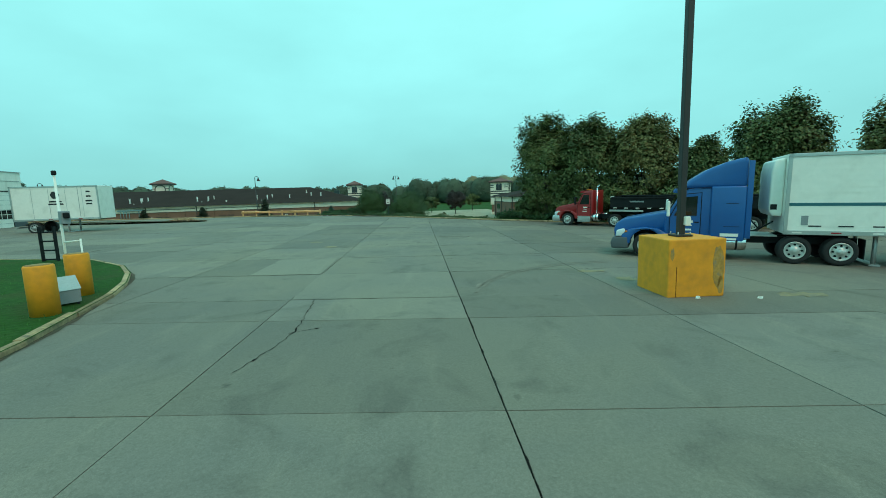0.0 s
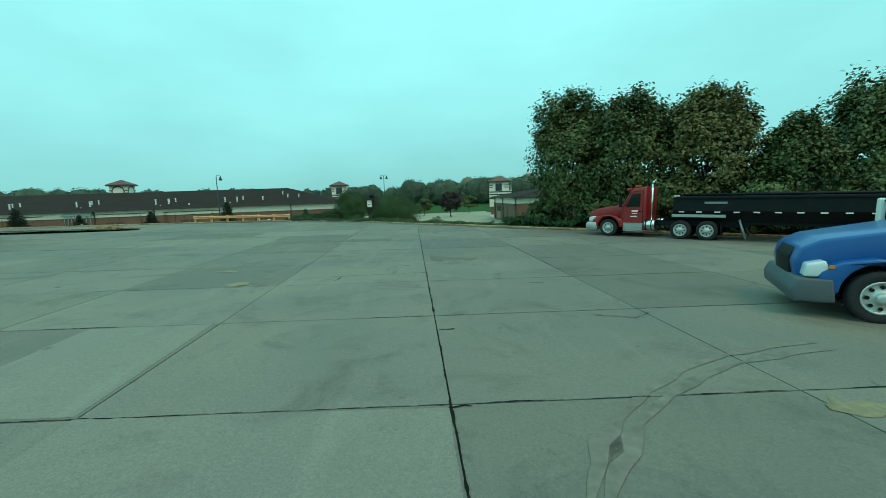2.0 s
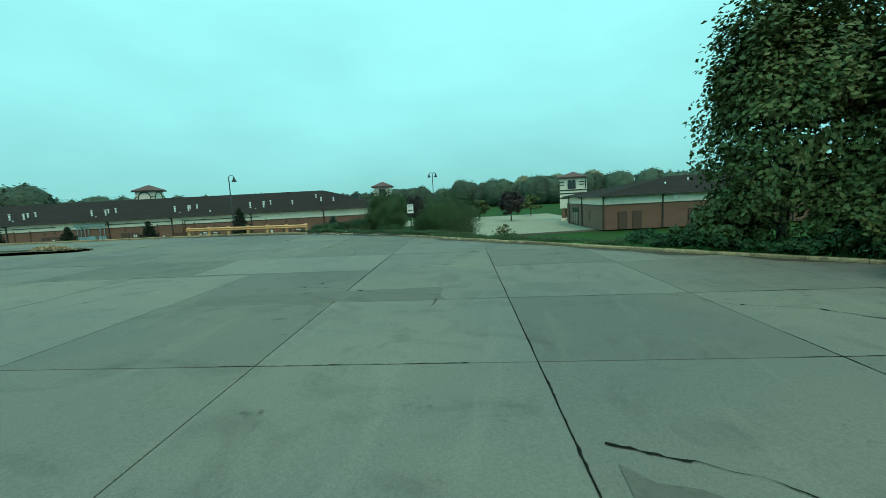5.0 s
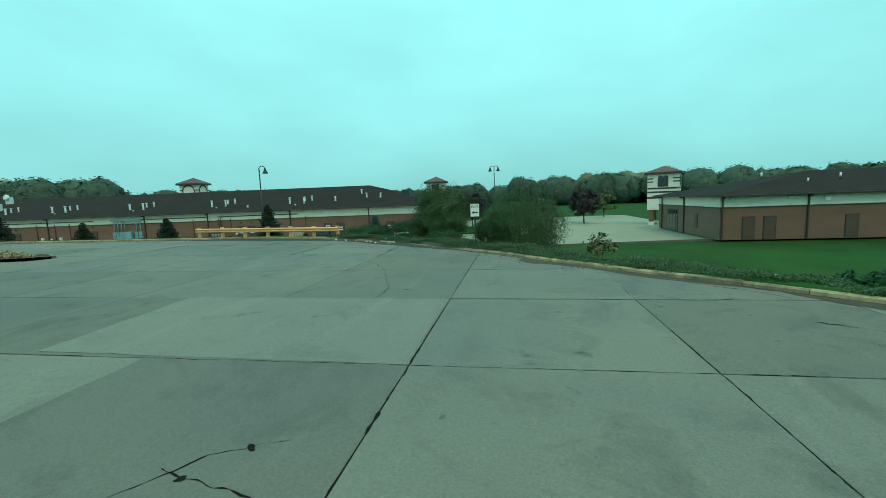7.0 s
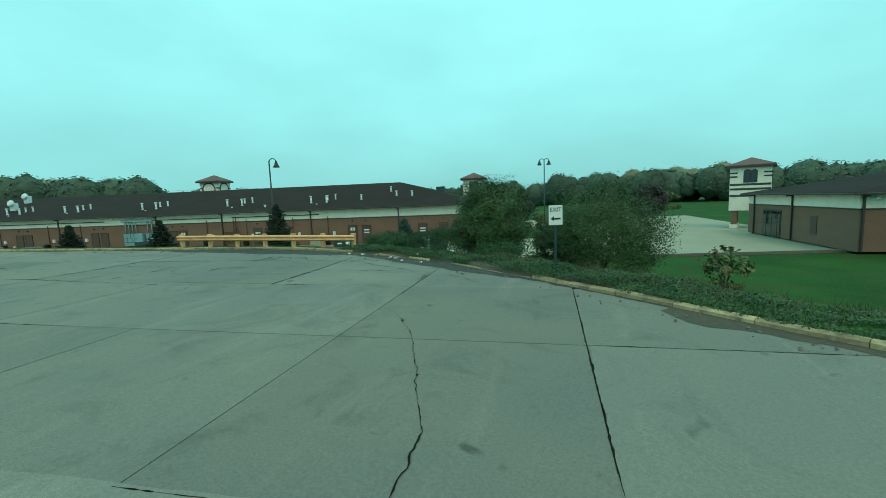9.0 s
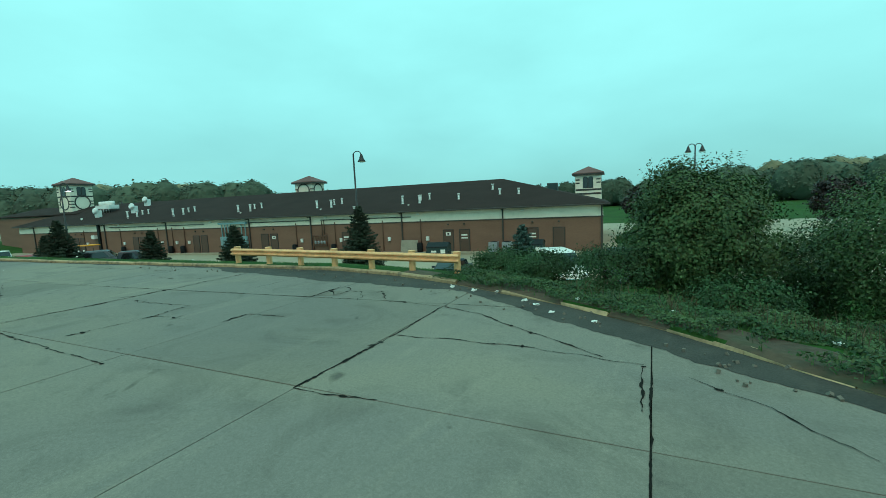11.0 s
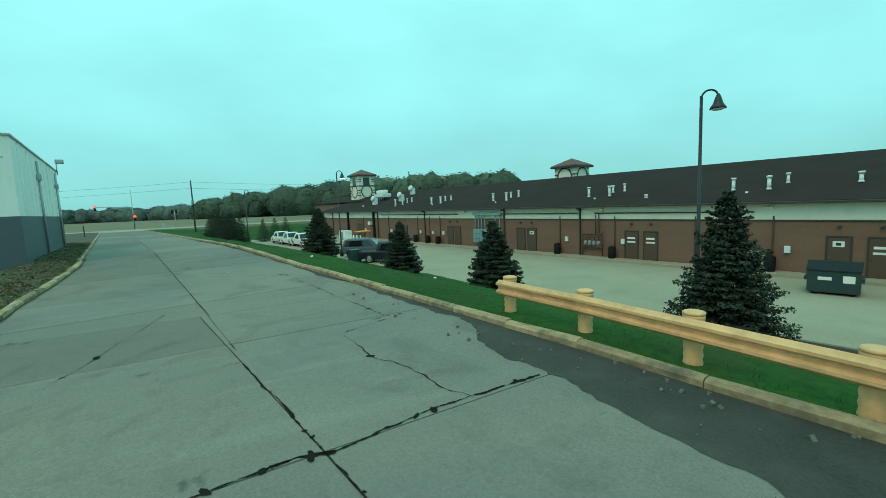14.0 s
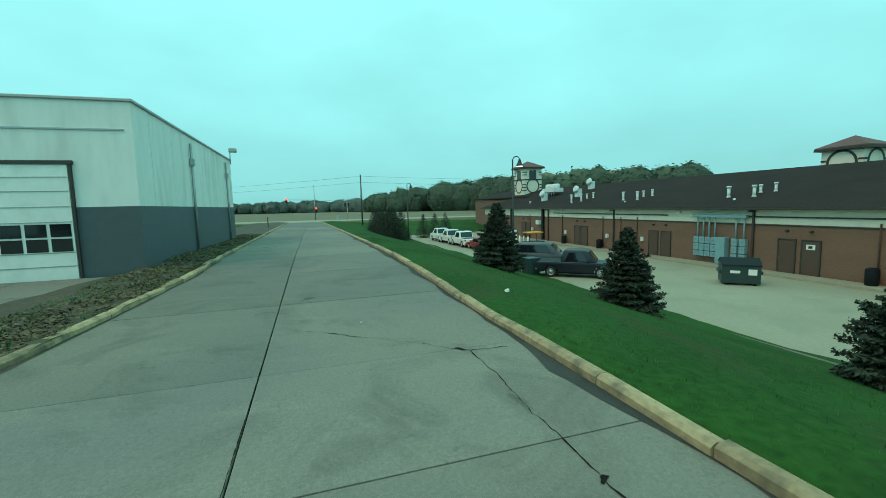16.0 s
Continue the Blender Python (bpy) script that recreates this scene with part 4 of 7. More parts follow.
def taper(bm, x0, x1, k0, k1):
    """Narrow a body across, from factor k0 at x0 to k1 at x1."""
    for v in bm.verts:
        t = max(0, min(1, (v.co.x - x0) / (x1 - x0)))
        v.co.y *= k0 + (k1 - k0) * t
    return bm


def arch(x, r, z, n=9):
    return [(x + r * cos(a), z + r * sin(a)) for a in np.linspace(0, pi, n)]


def tractor(name, m, paint, label, axles, sleeper):
    t = thing(name, m, label, "truck")
    # hood and wings
    hood = [(1.22, 0.72), (1.30, 1.12), (1.2, 1.42), (0.86, 1.6), (-0.72, 1.9), (-0.9, 1.9), (-0.9, 0.85), (-0.56, 0.85)] + arch(0, 0.62, 0.55)[::-1][1:-1] + [(0.62, 0.72)]
    h = part("hood", taper(rounded(hood, -1.0, 1.0, 0.07), -0.9, 1.24, 1.0, 0.86), paint, t)
    for s in (-1, 1):
        wing = [(0.98, 0.62), (0.96, 0.98), (0.62, 1.18), (0.1, 1.27), (-0.45, 1.2), (-0.82, 0.98), (-0.9, 0.62)] + arch(0.0, 0.64, 0.53)[::-1]
        part("wing", rounded(wing, s * 1.18 if s < 0 else 0.82, -0.82 if s < 0 else 1.18, 0.05), paint, t)
        lamp = part("headlight", rounded([(1.2, 0.86), (1.16, 1.12), (0.86, 1.2), (0.8, 1.02), (0.98, 0.86)], s * 0.7 if s > 0 else -1.17, 1.17 if s > 0 else -0.7, 0.04), HEADLIGHT, t, "clear headlight")
        part("indicator", B((0.78, s * 1.19, 1.08), (0.1, 0.03, 0.07), 0.01), AMBER, lamp)
        wheel(t, 0, s * 1.04, 0.51, 0.29, s, WHEEL_ALU, "front_wheel")
        for ax in axles:
            wheel(t, ax, s * 1.0, 0.51, 0.52, s, WHEEL_ALU, "drive_wheel")
    part("bumper", rounded([(1.36, 0.34), (1.4, 0.6), (1.3, 0.84), (0.72, 0.84), (0.66, 0.34)], -1.2, 1.2, 0.06), GREY_PANEL if sleeper else ALU, t, "dark grey bumper" if sleeper else "bright metal bumper")
    part("grille", rounded([(1.29, 0.72), (1.32, 1.2), (1.2, 1.4), (1.1, 1.4), (1.1, 0.72)], -0.52, 0.52, 0.04), BLACK, t)
    # cab
    rear = -2.3 if sleeper else -2.1
    cab = part("cab", taper(rounded([(-0.62, 0.72), (-0.7, 1.72), (-1.22, 2.66), (-1.5, 2.84), (rear, 2.9), (rear, 0.62), (-0.7, 0.62)], -1.12, 1.12, 0.07), -2.0, -0.6, 1.0, 0.93), paint, t)
    glass = [(-0.66, 1.76), (-0.69, 1.76), (-1.19, 2.62), (-1.14, 2.62)]
    part("windscreen", taper(P(glass, -0.98, 0.98), -2.0, -0.6, 1.0, 0.95), GLASS, cab)
    part("sun_visor", rounded([(-0.95, 2.68), (-1.0, 2.84), (-1.3, 2.86), (-1.25, 2.68)], -0.95, 0.95, 0.03), paint, cab)
    for s in (-1, 1):
        door = part("door", P([(-0.86, 0.8), (-0.86, 1.7), (-1.28, 2.6), (-1.92, 2.66), (-1.92, 0.8)], s * 1.105, s * 1.128), paint, t)
        part("side_window", P([(-1.0, 1.76), (-1.34, 2.5), (-1.8, 2.54), (-1.8, 1.76)], s * 1.12, s * 1.136), GLASS, door)
        part("door_seam", P([(-0.84, 0.78), (-0.84, 1.72), (-1.26, 2.63), (-1.95, 2.69), (-1.95, 0.78)], s * 1.09, s * 1.122), BLACK, door)
        part("handle", B((-1.8, s * 1.15, 1.5), (0.16, 0.04, 0.05), 0.01), BLACK, door)
        mir = part("mirror", B((-0.78, s * 1.42, 2.05), (0.12, 0.24, 0.62), 0.05), WHITE if sleeper else BLACK, t, "side mirror")
        part("mirror_arm", R((-0.85, s * 1.1, 2.3), (-0.78, s * 1.4, 2.3), 0.025, 0.025, 6), BLACK, mir)
        part("mirror_arm", R((-0.85, s * 1.1, 1.8), (-0.78, s * 1.4, 1.85), 0.025, 0.025, 6), BLACK, mir)
        # writing on the door that cannot be read
        part("bar", B((-1.5, s * 1.134, 1.52), (0.34, 0.012, 0.1)), WHITE, door, "white door lettering")
        part("bar", B((-1.5, s * 1.134, 1.37), (0.3, 0.012, 0.035)), WHITE, door, "white door lettering")
        part("bar", B((-1.45, s * 1.134, 1.2), (0.36, 0.012, 0.07)), WHITE, door, "white door lettering")
        tank = part("fuel_tank", lathe(bmesh.new(), (-3.5 if sleeper else -2.6, s * 0.92, 0.72), (1, 0, 0), [(0.22, -0.0), (0.31, 0.03), (0.31, 1.25 if sleeper else 0.55), (0.22, 1.28 if sleeper else 0.58)], 20), CHROME, t)
        for k in (0.3, 0.95) if sleeper else (0.15, 0.45):
            part("tank_strap", lathe(bmesh.new(), ((-3.5 if sleeper else -2.6) + k, s * 0.92, 0.72), (1, 0, 0), [(0.3, 0), (0.32, 0), (0.32, 0.06), (0.3, 0.06)], 20), BLACK, tank)
        st = part("step_box", B((-1.4, s * 0.98, 0.62), (1.1, 0.34, 0.42), 0.03), ALU, t, "bright metal step box")
        for z in (0.36, 0.58, 0.8):
            part("step", B((-1.4, s * 1.16, z), (1.05, 0.06, 0.04), 0.01), STEEL, st)
    if sleeper:
        sl = part("sleeper", rounded([(-2.25, 0.62), (-2.25, 2.92), (-3.42, 2.92), (-3.42, 0.62)], -1.22, 1.22, 0.08), paint, t)
        fair = rounded([(-1.2, 2.82), (-1.5, 3.18), (-2.1, 3.58), (-2.7, 3.84), (-3.25, 3.98), (-3.42, 3.98), (-3.42, 2.86)], -1.2, 1.2, 0.14)
        part("roof_fairing", taper(fair, -3.2, -1.2, 1.0, 0.86), paint, t)
        for s in (-1, 1):
            part("side_extender", rounded([(-3.4, 0.9), (-3.4, 3.86), (-3.58, 3.84), (-3.58, 0.9)], s * 1.18, s * 1.23, 0.015), paint, t)
            part("vent", B((-2.95, s * 1.226, 2.25), (0.4, 0.014, 0.018), 0.004), BLACK, sl)
            part("vent", B((-2.95, s * 1.226, 1.35), (0.5, 0.014, 0.015), 0.004), BLACK, sl)
            part("bar", B((-2.9, s * 1.226, 1.02), (0.6, 0.012, 0.12)), WHITE, sl, "white painted lettering")
            part("bar", B((-2.9, s * 1.226, 0.86), (0.5, 0.012, 0.08)), WHITE, sl, "white painted lettering")
            part("seam", B((-1.9, s * 1.14, 2.86), (1.6, 0.05, 0.03)), BLACK, sl)
    else:
        for s in (1,):
            ex = [(-2.35, s * 0.85, 0.9), (-2.35, s * 0.85, 3.05), (-2.42, s * 0.85, 3.2), (-2.55, s * 0.85, 3.26)]
            part("exhaust_stack", pipe(bmesh.new(), ex, 0.06, 10), CHROME, t, "chrome exhaust stack")
        part("roof_lamp", B((-1.35, 0, 2.95), (0.12, 0.9, 0.07), 0.02), AMBER, cab)
    fr = bmesh.new()
    for s in (-0.42, 0.42):
        box(fr, (-3.2, s, 0.8), (7.4, 0.1, 0.26))
    for x in (-2.6, -4.0, -6.6):
        box(fr, (x, 0, 0.8), (0.14, 0.84, 0.2))
    part("chassis", fr, BLACK, t)
    part("fifth_wheel", B((sum(axles) / 2, 0, 1.06), (0.95, 0.9, 0.1), 0.04), BLACK, t)
    for ax in axles:
        part("axle", R((ax, -0.9, 0.51), (ax, 0.9, 0.51), 0.1, 0.1, 8), BLACK, t)
    for s in (-1, 1):
        part("mud_flap", B((min(axles) - 0.62, s * 0.95, 0.62), (0.02, 0.6, 0.7)), BLACK, t)
    if sleeper:
        part("air_line", pipe(bmesh.new(), [(-3.45, 0.2, 1.9), (-4.0, 0.2, 1.2), (-4.45, 0.2, 1.5)], 0.03, 6), BLACK, t)
        part("catwalk", B((-4.0, 0, 0.98), (1.0, 1.6, 0.04)), ALU, t)
    return t


def van_trailer(name, m, front, length, label, reefer, logo, group=""):
    """A white box trailer; front: x of its front face."""
    t = thing(name, m, label, "trailer", group)
    back = front - length
    z0, z1 = 1.12, 4.02
    mid = (front + back) / 2
    body = part("body", B((mid, 0, (z0 + z1) / 2), (length, 2.56, z1 - z0), 0.04), WHITE, t)
    rails = bmesh.new()
    for s in (-1, 1):
        box(rails, (mid, s * 1.29, z0 + 0.06), (length, 0.05, 0.16), 0.01)
        box(rails, (mid, s * 1.29, z1 - 0.06), (length, 0.05, 0.12), 0.01)
        for x in (front - 0.06, back + 0.06):
            box(rails, (x, s * 1.29, (z0 + z1) / 2), (0.12, 0.05, z1 - z0), 0.01)
    part("frame_rail", rails, ALU, t)
    for s in (-1, 1):
        if reefer:
            for k in range(12):
                part("rib", B((mid, s * 1.281, z0 + 0.3 + 0.2 * k), (length - 0.3, 0.01, 0.022)), WHITE, body)
            for k, w in enumerate((0.36, 0.42, 0.3, 0.4, 0.34)):
                part("bar", B((front - 0.9 - 0.85 * k, s * 1.287, 1.42), (w, 0.012, 0.045)), TEXT_BLACK, body, "small dark lettering")
            part("bar", B((front - 0.6, s * 1.287, 1.62), (0.2, 0.012, 0.34)), GREY, body, "small grey notice")
        for k in range(1, 0 if reefer else int(length / 1.22)):
            part("panel_seam", B((front - 1.22 * k, s * 1.282, (z0 + z1) / 2), (0.03, 0.012, z1 - z0 - 0.3)), ALU, body)
        for k in range(int(length / 1.1)):
            part("reflector", B((front - 0.4 - 1.1 * k, s * 1.32, z0 + 0.06), (0.28, 0.01, 0.05)), RED if k % 2 else WHITE, body)
    if reefer:
        part("reefer_unit", rounded([(front, 1.75), (front, 3.92), (front + 0.34, 3.84), (front + 0.42, 3.4), (front + 0.42, 1.95), (front + 0.3, 1.75)], -1.0, 1.0, 0.07), WHITE, t, "white refrigeration unit")
        part("panel", B((front + 0.28, 1.0, 2.1), (0.2, 0.02, 0.2)), BLACK, t)
    if logo == "house":
        for s in (-1, 1):
            part("stripe", B((front - 4.2, s * 1.285, 2.2), (8.2, 0.012, 0.11)), TEXT_TEAL, body, "dark teal stripe")
            lg = part("logo", P([(front - 3.1, 2.75), (front - 3.3, 3.15), (front - 4.0, 3.5), (front - 4.9, 3.2), (front - 4.9, 3.08), (front - 4.0, 3.36), (front - 3.42, 3.06), (front - 3.24, 2.75)], s * 1.283, s * 1.292), TEXT_BLACK, body, "dark house outline mark")
            part("logo_block", B((front - 3.35, s * 1.287, 2.62), (0.45, 0.012, 0.3)), TEXT_TEAL, lg)
            part("logo_block", B((front - 4.1, s * 1.287, 2.72), (0.5, 0.012, 0.5)), TEXT_TEAL, lg)
            # the firm's initials as plain shapes
            for k in range(3):
                part("bar", B((front - 3.0 - 0.62 * k, s * 1.287, 3.62 - 0.08 * k), (0.38, 0.012, 0.34)), TEXT_BLACK, body, "black initials")
            part("bar", B((front - 4.6, s * 1.287, 2.2), (1.6, 0.016, 0.09)), WHITE, body, "pale lettering in the stripe")
    elif logo:
        for s in (-1, 1):
            part("front_panel_seam", B((front - 1.5, s * 1.284, (z0 + z1) / 2), (0.04, 0.012, z1 - z0 - 0.2)), STEEL, body)
            for z, w in ((3.5, 0.3), (3.1, 0.34), (2.7, 0.5), (2.45, 0.44)):
                part("bar", B((front - 0.75, s * 1.287, z), (w, 0.012, 0.13)), TEXT_BLACK, body, "dark lettering")
            part("logo", P([(mid + 0.35 * cos(a), 3.25 + 0.35 * sin(a)) for a in np.linspace(0, 2 * pi, 7)[:-1]], s * 1.283, s * 1.292), TEXT_BLACK, body, "dark hexagon mark")
            for k, w in enumerate((0.9, 1.1)):
                part("bar", B((mid, s * 1.287, 2.7 - 0.22 * k), (w, 0.012, 0.12)), TEXT_BLACK, body, "dark lettering")
    gear = part("landing_gear", R((front - 2.7, 0.85, 0.05), (front - 2.7, 0.85, z0), 0.07, 0.07, 8), STEEL, t)
    part("leg", R((front - 2.7, -0.85, 0.05), (front - 2.7, -0.85, z0), 0.07, 0.07, 8), STEEL, gear)
    part("foot", B((front - 2.7, 0, 0.04), (0.3, 2.0, 0.06)), STEEL, gear)
    for k in range(2 if length > 10 else 1):
        for s in (-1, 1):
            wheel(t, back + 1.4 + 1.25 * k, s * 1.0, 0.5, 0.5, s, STEEL)
    part("rear_guard", B((back + 0.1, 0, 0.55), (0.1, 2.3, 0.12)), STEEL, t)
    return t


def dump_trailer(name, m, label):
    t = thing(name, m, label, "trailer")
    f, b = -3.6, -13.4
    outline = [(-1.22, 2.24), (-1.22, 1.55), (-0.75, 1.02), (0.75, 1.02), (1.22, 1.55), (1.22, 2.24), (1.1, 2.24), (1.1, 1.62), (0.68, 1.14), (-0.68, 1.14), (-1.1, 1.62), (-1.1, 2.24)]
    body = part("tub", P(outline, b, f, "x"), BLACK, t, "black half-round dump body")
    part("front_wall", P([(-1.22, 2.4), (-1.22, 1.55), (-0.75, 1.02), (0.75, 1.02), (1.22, 1.55), (1.22, 2.4)], f, f + 0.07, "x"), BLACK, t)
    part("tailgate", P([(-1.22, 2.3), (-1.22, 1.55), (-0.75, 1.02), (0.75, 1.02), (1.22, 1.55), (1.22, 2.3)], b - 0.07, b, "x"), BLACK, t)
    for s in (-1, 1):
        part("top_rail", B(((f + b) / 2, s * 1.25, 2.26), (f - b, 0.12, 0.14), 0.03), BLACK, body)
        for k in range(12):
            part("reflector", B((f - 0.35 - 0.82 * k, s * 1.285, 1.5), (0.26, 0.012, 0.06)), WHITE, body)
        part("skirt", B((f - 1.1, s * 1.12, 1.28), (2.5, 0.06, 0.16), 0.02), ALU, body, "bright metal edge strip")
        part("bar", B((f - 1.9, s * 1.235, 1.98), (1.0, 0.012, 0.11)), GREY, body, "pale maker's lettering")
        part("marker", B((f - 0.1, s * 1.27, 2.34), (0.26, 0.02, 0.1)), WHITE, body)
        for x in (-11.3, -12.55):
            wheel(t, x, s * 0.98, 0.5, 0.5, s, WHEEL_ALU)
        part("beam", B(((f + b) / 2, s * 0.5, 0.92), (f - b - 0.4, 0.12, 0.2)), BLACK, t)
        part("leg", R((f - 3.2, s * 0.8, 0.1), (f - 2.9, s * 0.8, 1.1), 0.06, 0.06, 6), STEEL, t)
    part("hoist", R((f + 0.25, 0, 1.0), (f + 0.25, 0, 2.3), 0.13, 0.1, 10), BLACK, t)
    part("tarp_roll", R((f, -1.15, 2.36), (b, -1.15, 2.36), 0.07, 0.07, 8), BLACK, t)
    return t


def car(name, m, paint, label, style="sedan", group=""):
    t = thing(name, m, label, "pickup truck" if style == "pickup" else "car", group)
    big = style != "sedan"
    L, Wd = (5.2, 1.92) if big else (4.5, 1.76)
    r = 0.38 if big else 0.31
    xf, xr = L * 0.5 - 0.95, -L * 0.5 + 1.0
    hz, rz = (1.08, 1.86) if big else (0.86, 1.4)
    a1, a2 = [(xf + (r + 0.06) * cos(a), r + (r + 0.06) * sin(a)) for a in np.linspace(0, pi, 8)], [(xr + (r + 0.06) * cos(a), r + (r + 0.06) * sin(a)) for a in np.linspace(0, pi, 8)]
    low = [(L / 2, 0.3), (L / 2 - 0.02, 0.66), (L / 2 - 0.2, hz - 0.1), (L / 2 - 1.35, hz), (-L / 2 + 0.1, hz), (-L / 2, hz - 0.15), (-L / 2 + 0.02, 0.3)] + a2[::-1] + a1[::-1]
    body = part("body", rounded(low, -Wd / 2, Wd / 2, 0.05), paint, t)
    if style == "pickup":
        top = [(L / 2 - 1.2, hz - 0.02), (L / 2 - 1.75, rz - 0.08), (L / 2 - 2.05, rz), (-0.75, rz), (-0.95, hz - 0.02)]
    elif style == "suv":
        top = [(L / 2 - 1.25, hz - 0.02), (L / 2 - 1.95, rz - 0.06), (L / 2 - 2.3, rz), (-L / 2 + 0.5, rz - 0.03), (-L / 2 + 0.12, hz)]
    else:
        top = [(L / 2 - 1.3, hz - 0.02), (L / 2 - 2.05, rz - 0.05), (L / 2 - 2.4, rz), (-0.9, rz - 0.03), (-1.75, hz)]
    cabin = rounded(top, -Wd / 2 + 0.06, Wd / 2 - 0.06, 0.06)
    for v in cabin.verts:
        v.co.y *= 1 - 0.16 * max(0, (v.co.z - hz) / (rz - hz))
    part("cabin", cabin, paint, t)
    x0, x1 = min(p[0] for p in top) + 0.3, max(p[0] for p in top) - 0.5
    for s in (-1, 1):
        g = P([(x1 - 0.05, hz + 0.06), (x1 - 0.5, rz - 0.14), (x0 + 0.25, rz - 0.14), (x0 + 0.0, hz + 0.06)], s * (Wd / 2 - 0.05), s * (Wd / 2 - 0.14))
        for v in g.verts:
            v.co.y -= s * 0.11 * max(0, (v.co.z - hz) / (rz - hz))
        part("side_window", g, GLASS, t)
        part("wheel_opening", B((0, s * (Wd / 2 - 0.2), 0.33), (L * 0.5, 0.1, 0.12)), BLACK, t)
        part("headlight", B((L / 2 - 0.12, s * (Wd / 2 - 0.22), 0.72), (0.2, 0.34, 0.14), 0.03), HEADLIGHT, t)
        part("tail_lamp", B((-L / 2 + 0.06, s * (Wd / 2 - 0.14), hz - 0.2), (0.12, 0.2, 0.24), 0.03), RED, t)
        part("mirror", B((L / 2 - 1.75, s * (Wd / 2 + 0.09), hz + 0.1), (0.12, 0.2, 0.14), 0.03), paint, t)
        for x in (xf, xr):
            wheel(t, x, s * (Wd / 2 - 0.14), r, 0.24, s, ALU, "wheel", 5)
    ws = [(top[0][0] - 0.06, hz + 0.05), (top[0][0] - 0.02, hz + 0.05), (top[1][0] + 0.05, rz - 0.1), (top[1][0] - 0.0, rz - 0.1)]
    part("windscreen", P(ws, -Wd / 2 + 0.2, Wd / 2 - 0.2), GLASS, t)
    e = top[-1]
    rw = [(e[0] - 0.02, hz + 0.08), (e[0] + 0.03, hz + 0.08), (top[-2][0] + 0.02, rz - 0.1), (top[-2][0] - 0.04, rz - 0.1)]
    part("rear_window", P(rw, -Wd / 2 + 0.22, Wd / 2 - 0.22), GLASS, t)
    if style == "pickup":
        part("cargo_bed", B((-1.75, 0, hz + 0.004), (1.4, Wd - 0.3, 0.02)), BLACK, t)
    part("bumper", B((L / 2 + 0.01, 0, 0.45), (0.12, Wd * 0.92, 0.2), 0.04), paint if style == "sedan" else CHROME, t)
    part("rear_bumper", B((-L / 2 - 0.01, 0, 0.5), (0.12, Wd * 0.92, 0.18), 0.04), paint if style == "sedan" else CHROME, t)
    return t


BLUE_M = pose(8.3, 20.5, -0.125, 0, 0, 153) @ Matrix.Rotation(radians(-0.63), 4, "Y")
tractor("semi_truck", BLUE_M, BLUE, "blue sleeper semi truck parked in the yard", (-4.95, -6.25), True)
van_trailer("reefer_trailer", BLUE_M, -4.55, 16.1, "white refrigerated trailer behind the blue truck", True, "house")
RED_M = pose(10.4, 37.9, -0.15, 0, 0, 138) @ Matrix.Rotation(radians(-0.56), 4, "Y")
tractor("day_cab_truck", RED_M, RED, "red day-cab truck parked under the trees", (-3.9, -5.15), False)
dump_trailer("dump_trailer", RED_M, "long black dump trailer behind the red truck")
van_trailer("box_trailer", pose(-30.8, 40.2, 0.46, 0, 0, 14), -0.4, 6.4, "white box trailer parked by the workshop", False, "hex")
car("pickup_truck", pose(-58.9, 70.0, PARK_Z, 0, 0, 58), NAVY, "black crew pickup parked in the car park", "pickup")
car("suv", pose(-64.4, 69.8, PARK_Z, 0, 0, 58), GREY_PANEL, "dark green-grey minivan parked in the car park", "suv")
car("pickup_truck", pose(-83.0, 66.6, PARK_Z, 0, 0, 190), WHITE, "white crew pickup in the car park", "pickup", "white pickups")
car("pickup_truck", pose(-87.4, 65.7, PARK_Z, 0, 0, 190), WHITE, "white crew pickup in the car park", "pickup", "white pickups")
car("pickup_truck", pose(-91.8, 64.9, PARK_Z, 0, 0, 190), WHITE, "white crew pickup in the car park", "pickup", "white pickups")
car("sedan", pose(-78.4, 67.6, PARK_Z, 0, 0, 190), RED, "dark red car in the car park")
car("sedan", pose(-25.1, 73.7, PARK_Z, 0, 0, -82), NAVY, "dark grey sedan behind the shops")
car("suv", pose(-18.4, 75.7, PARK_Z, 0, 0, -60), WHITE, "white estate car behind the shops", "suv")
car("pickup_truck", pose(-14.9, 77.2, PARK_Z, 0, 0, -60), GREY_PANEL, "dark grey pickup beside the white estate car", "pickup")


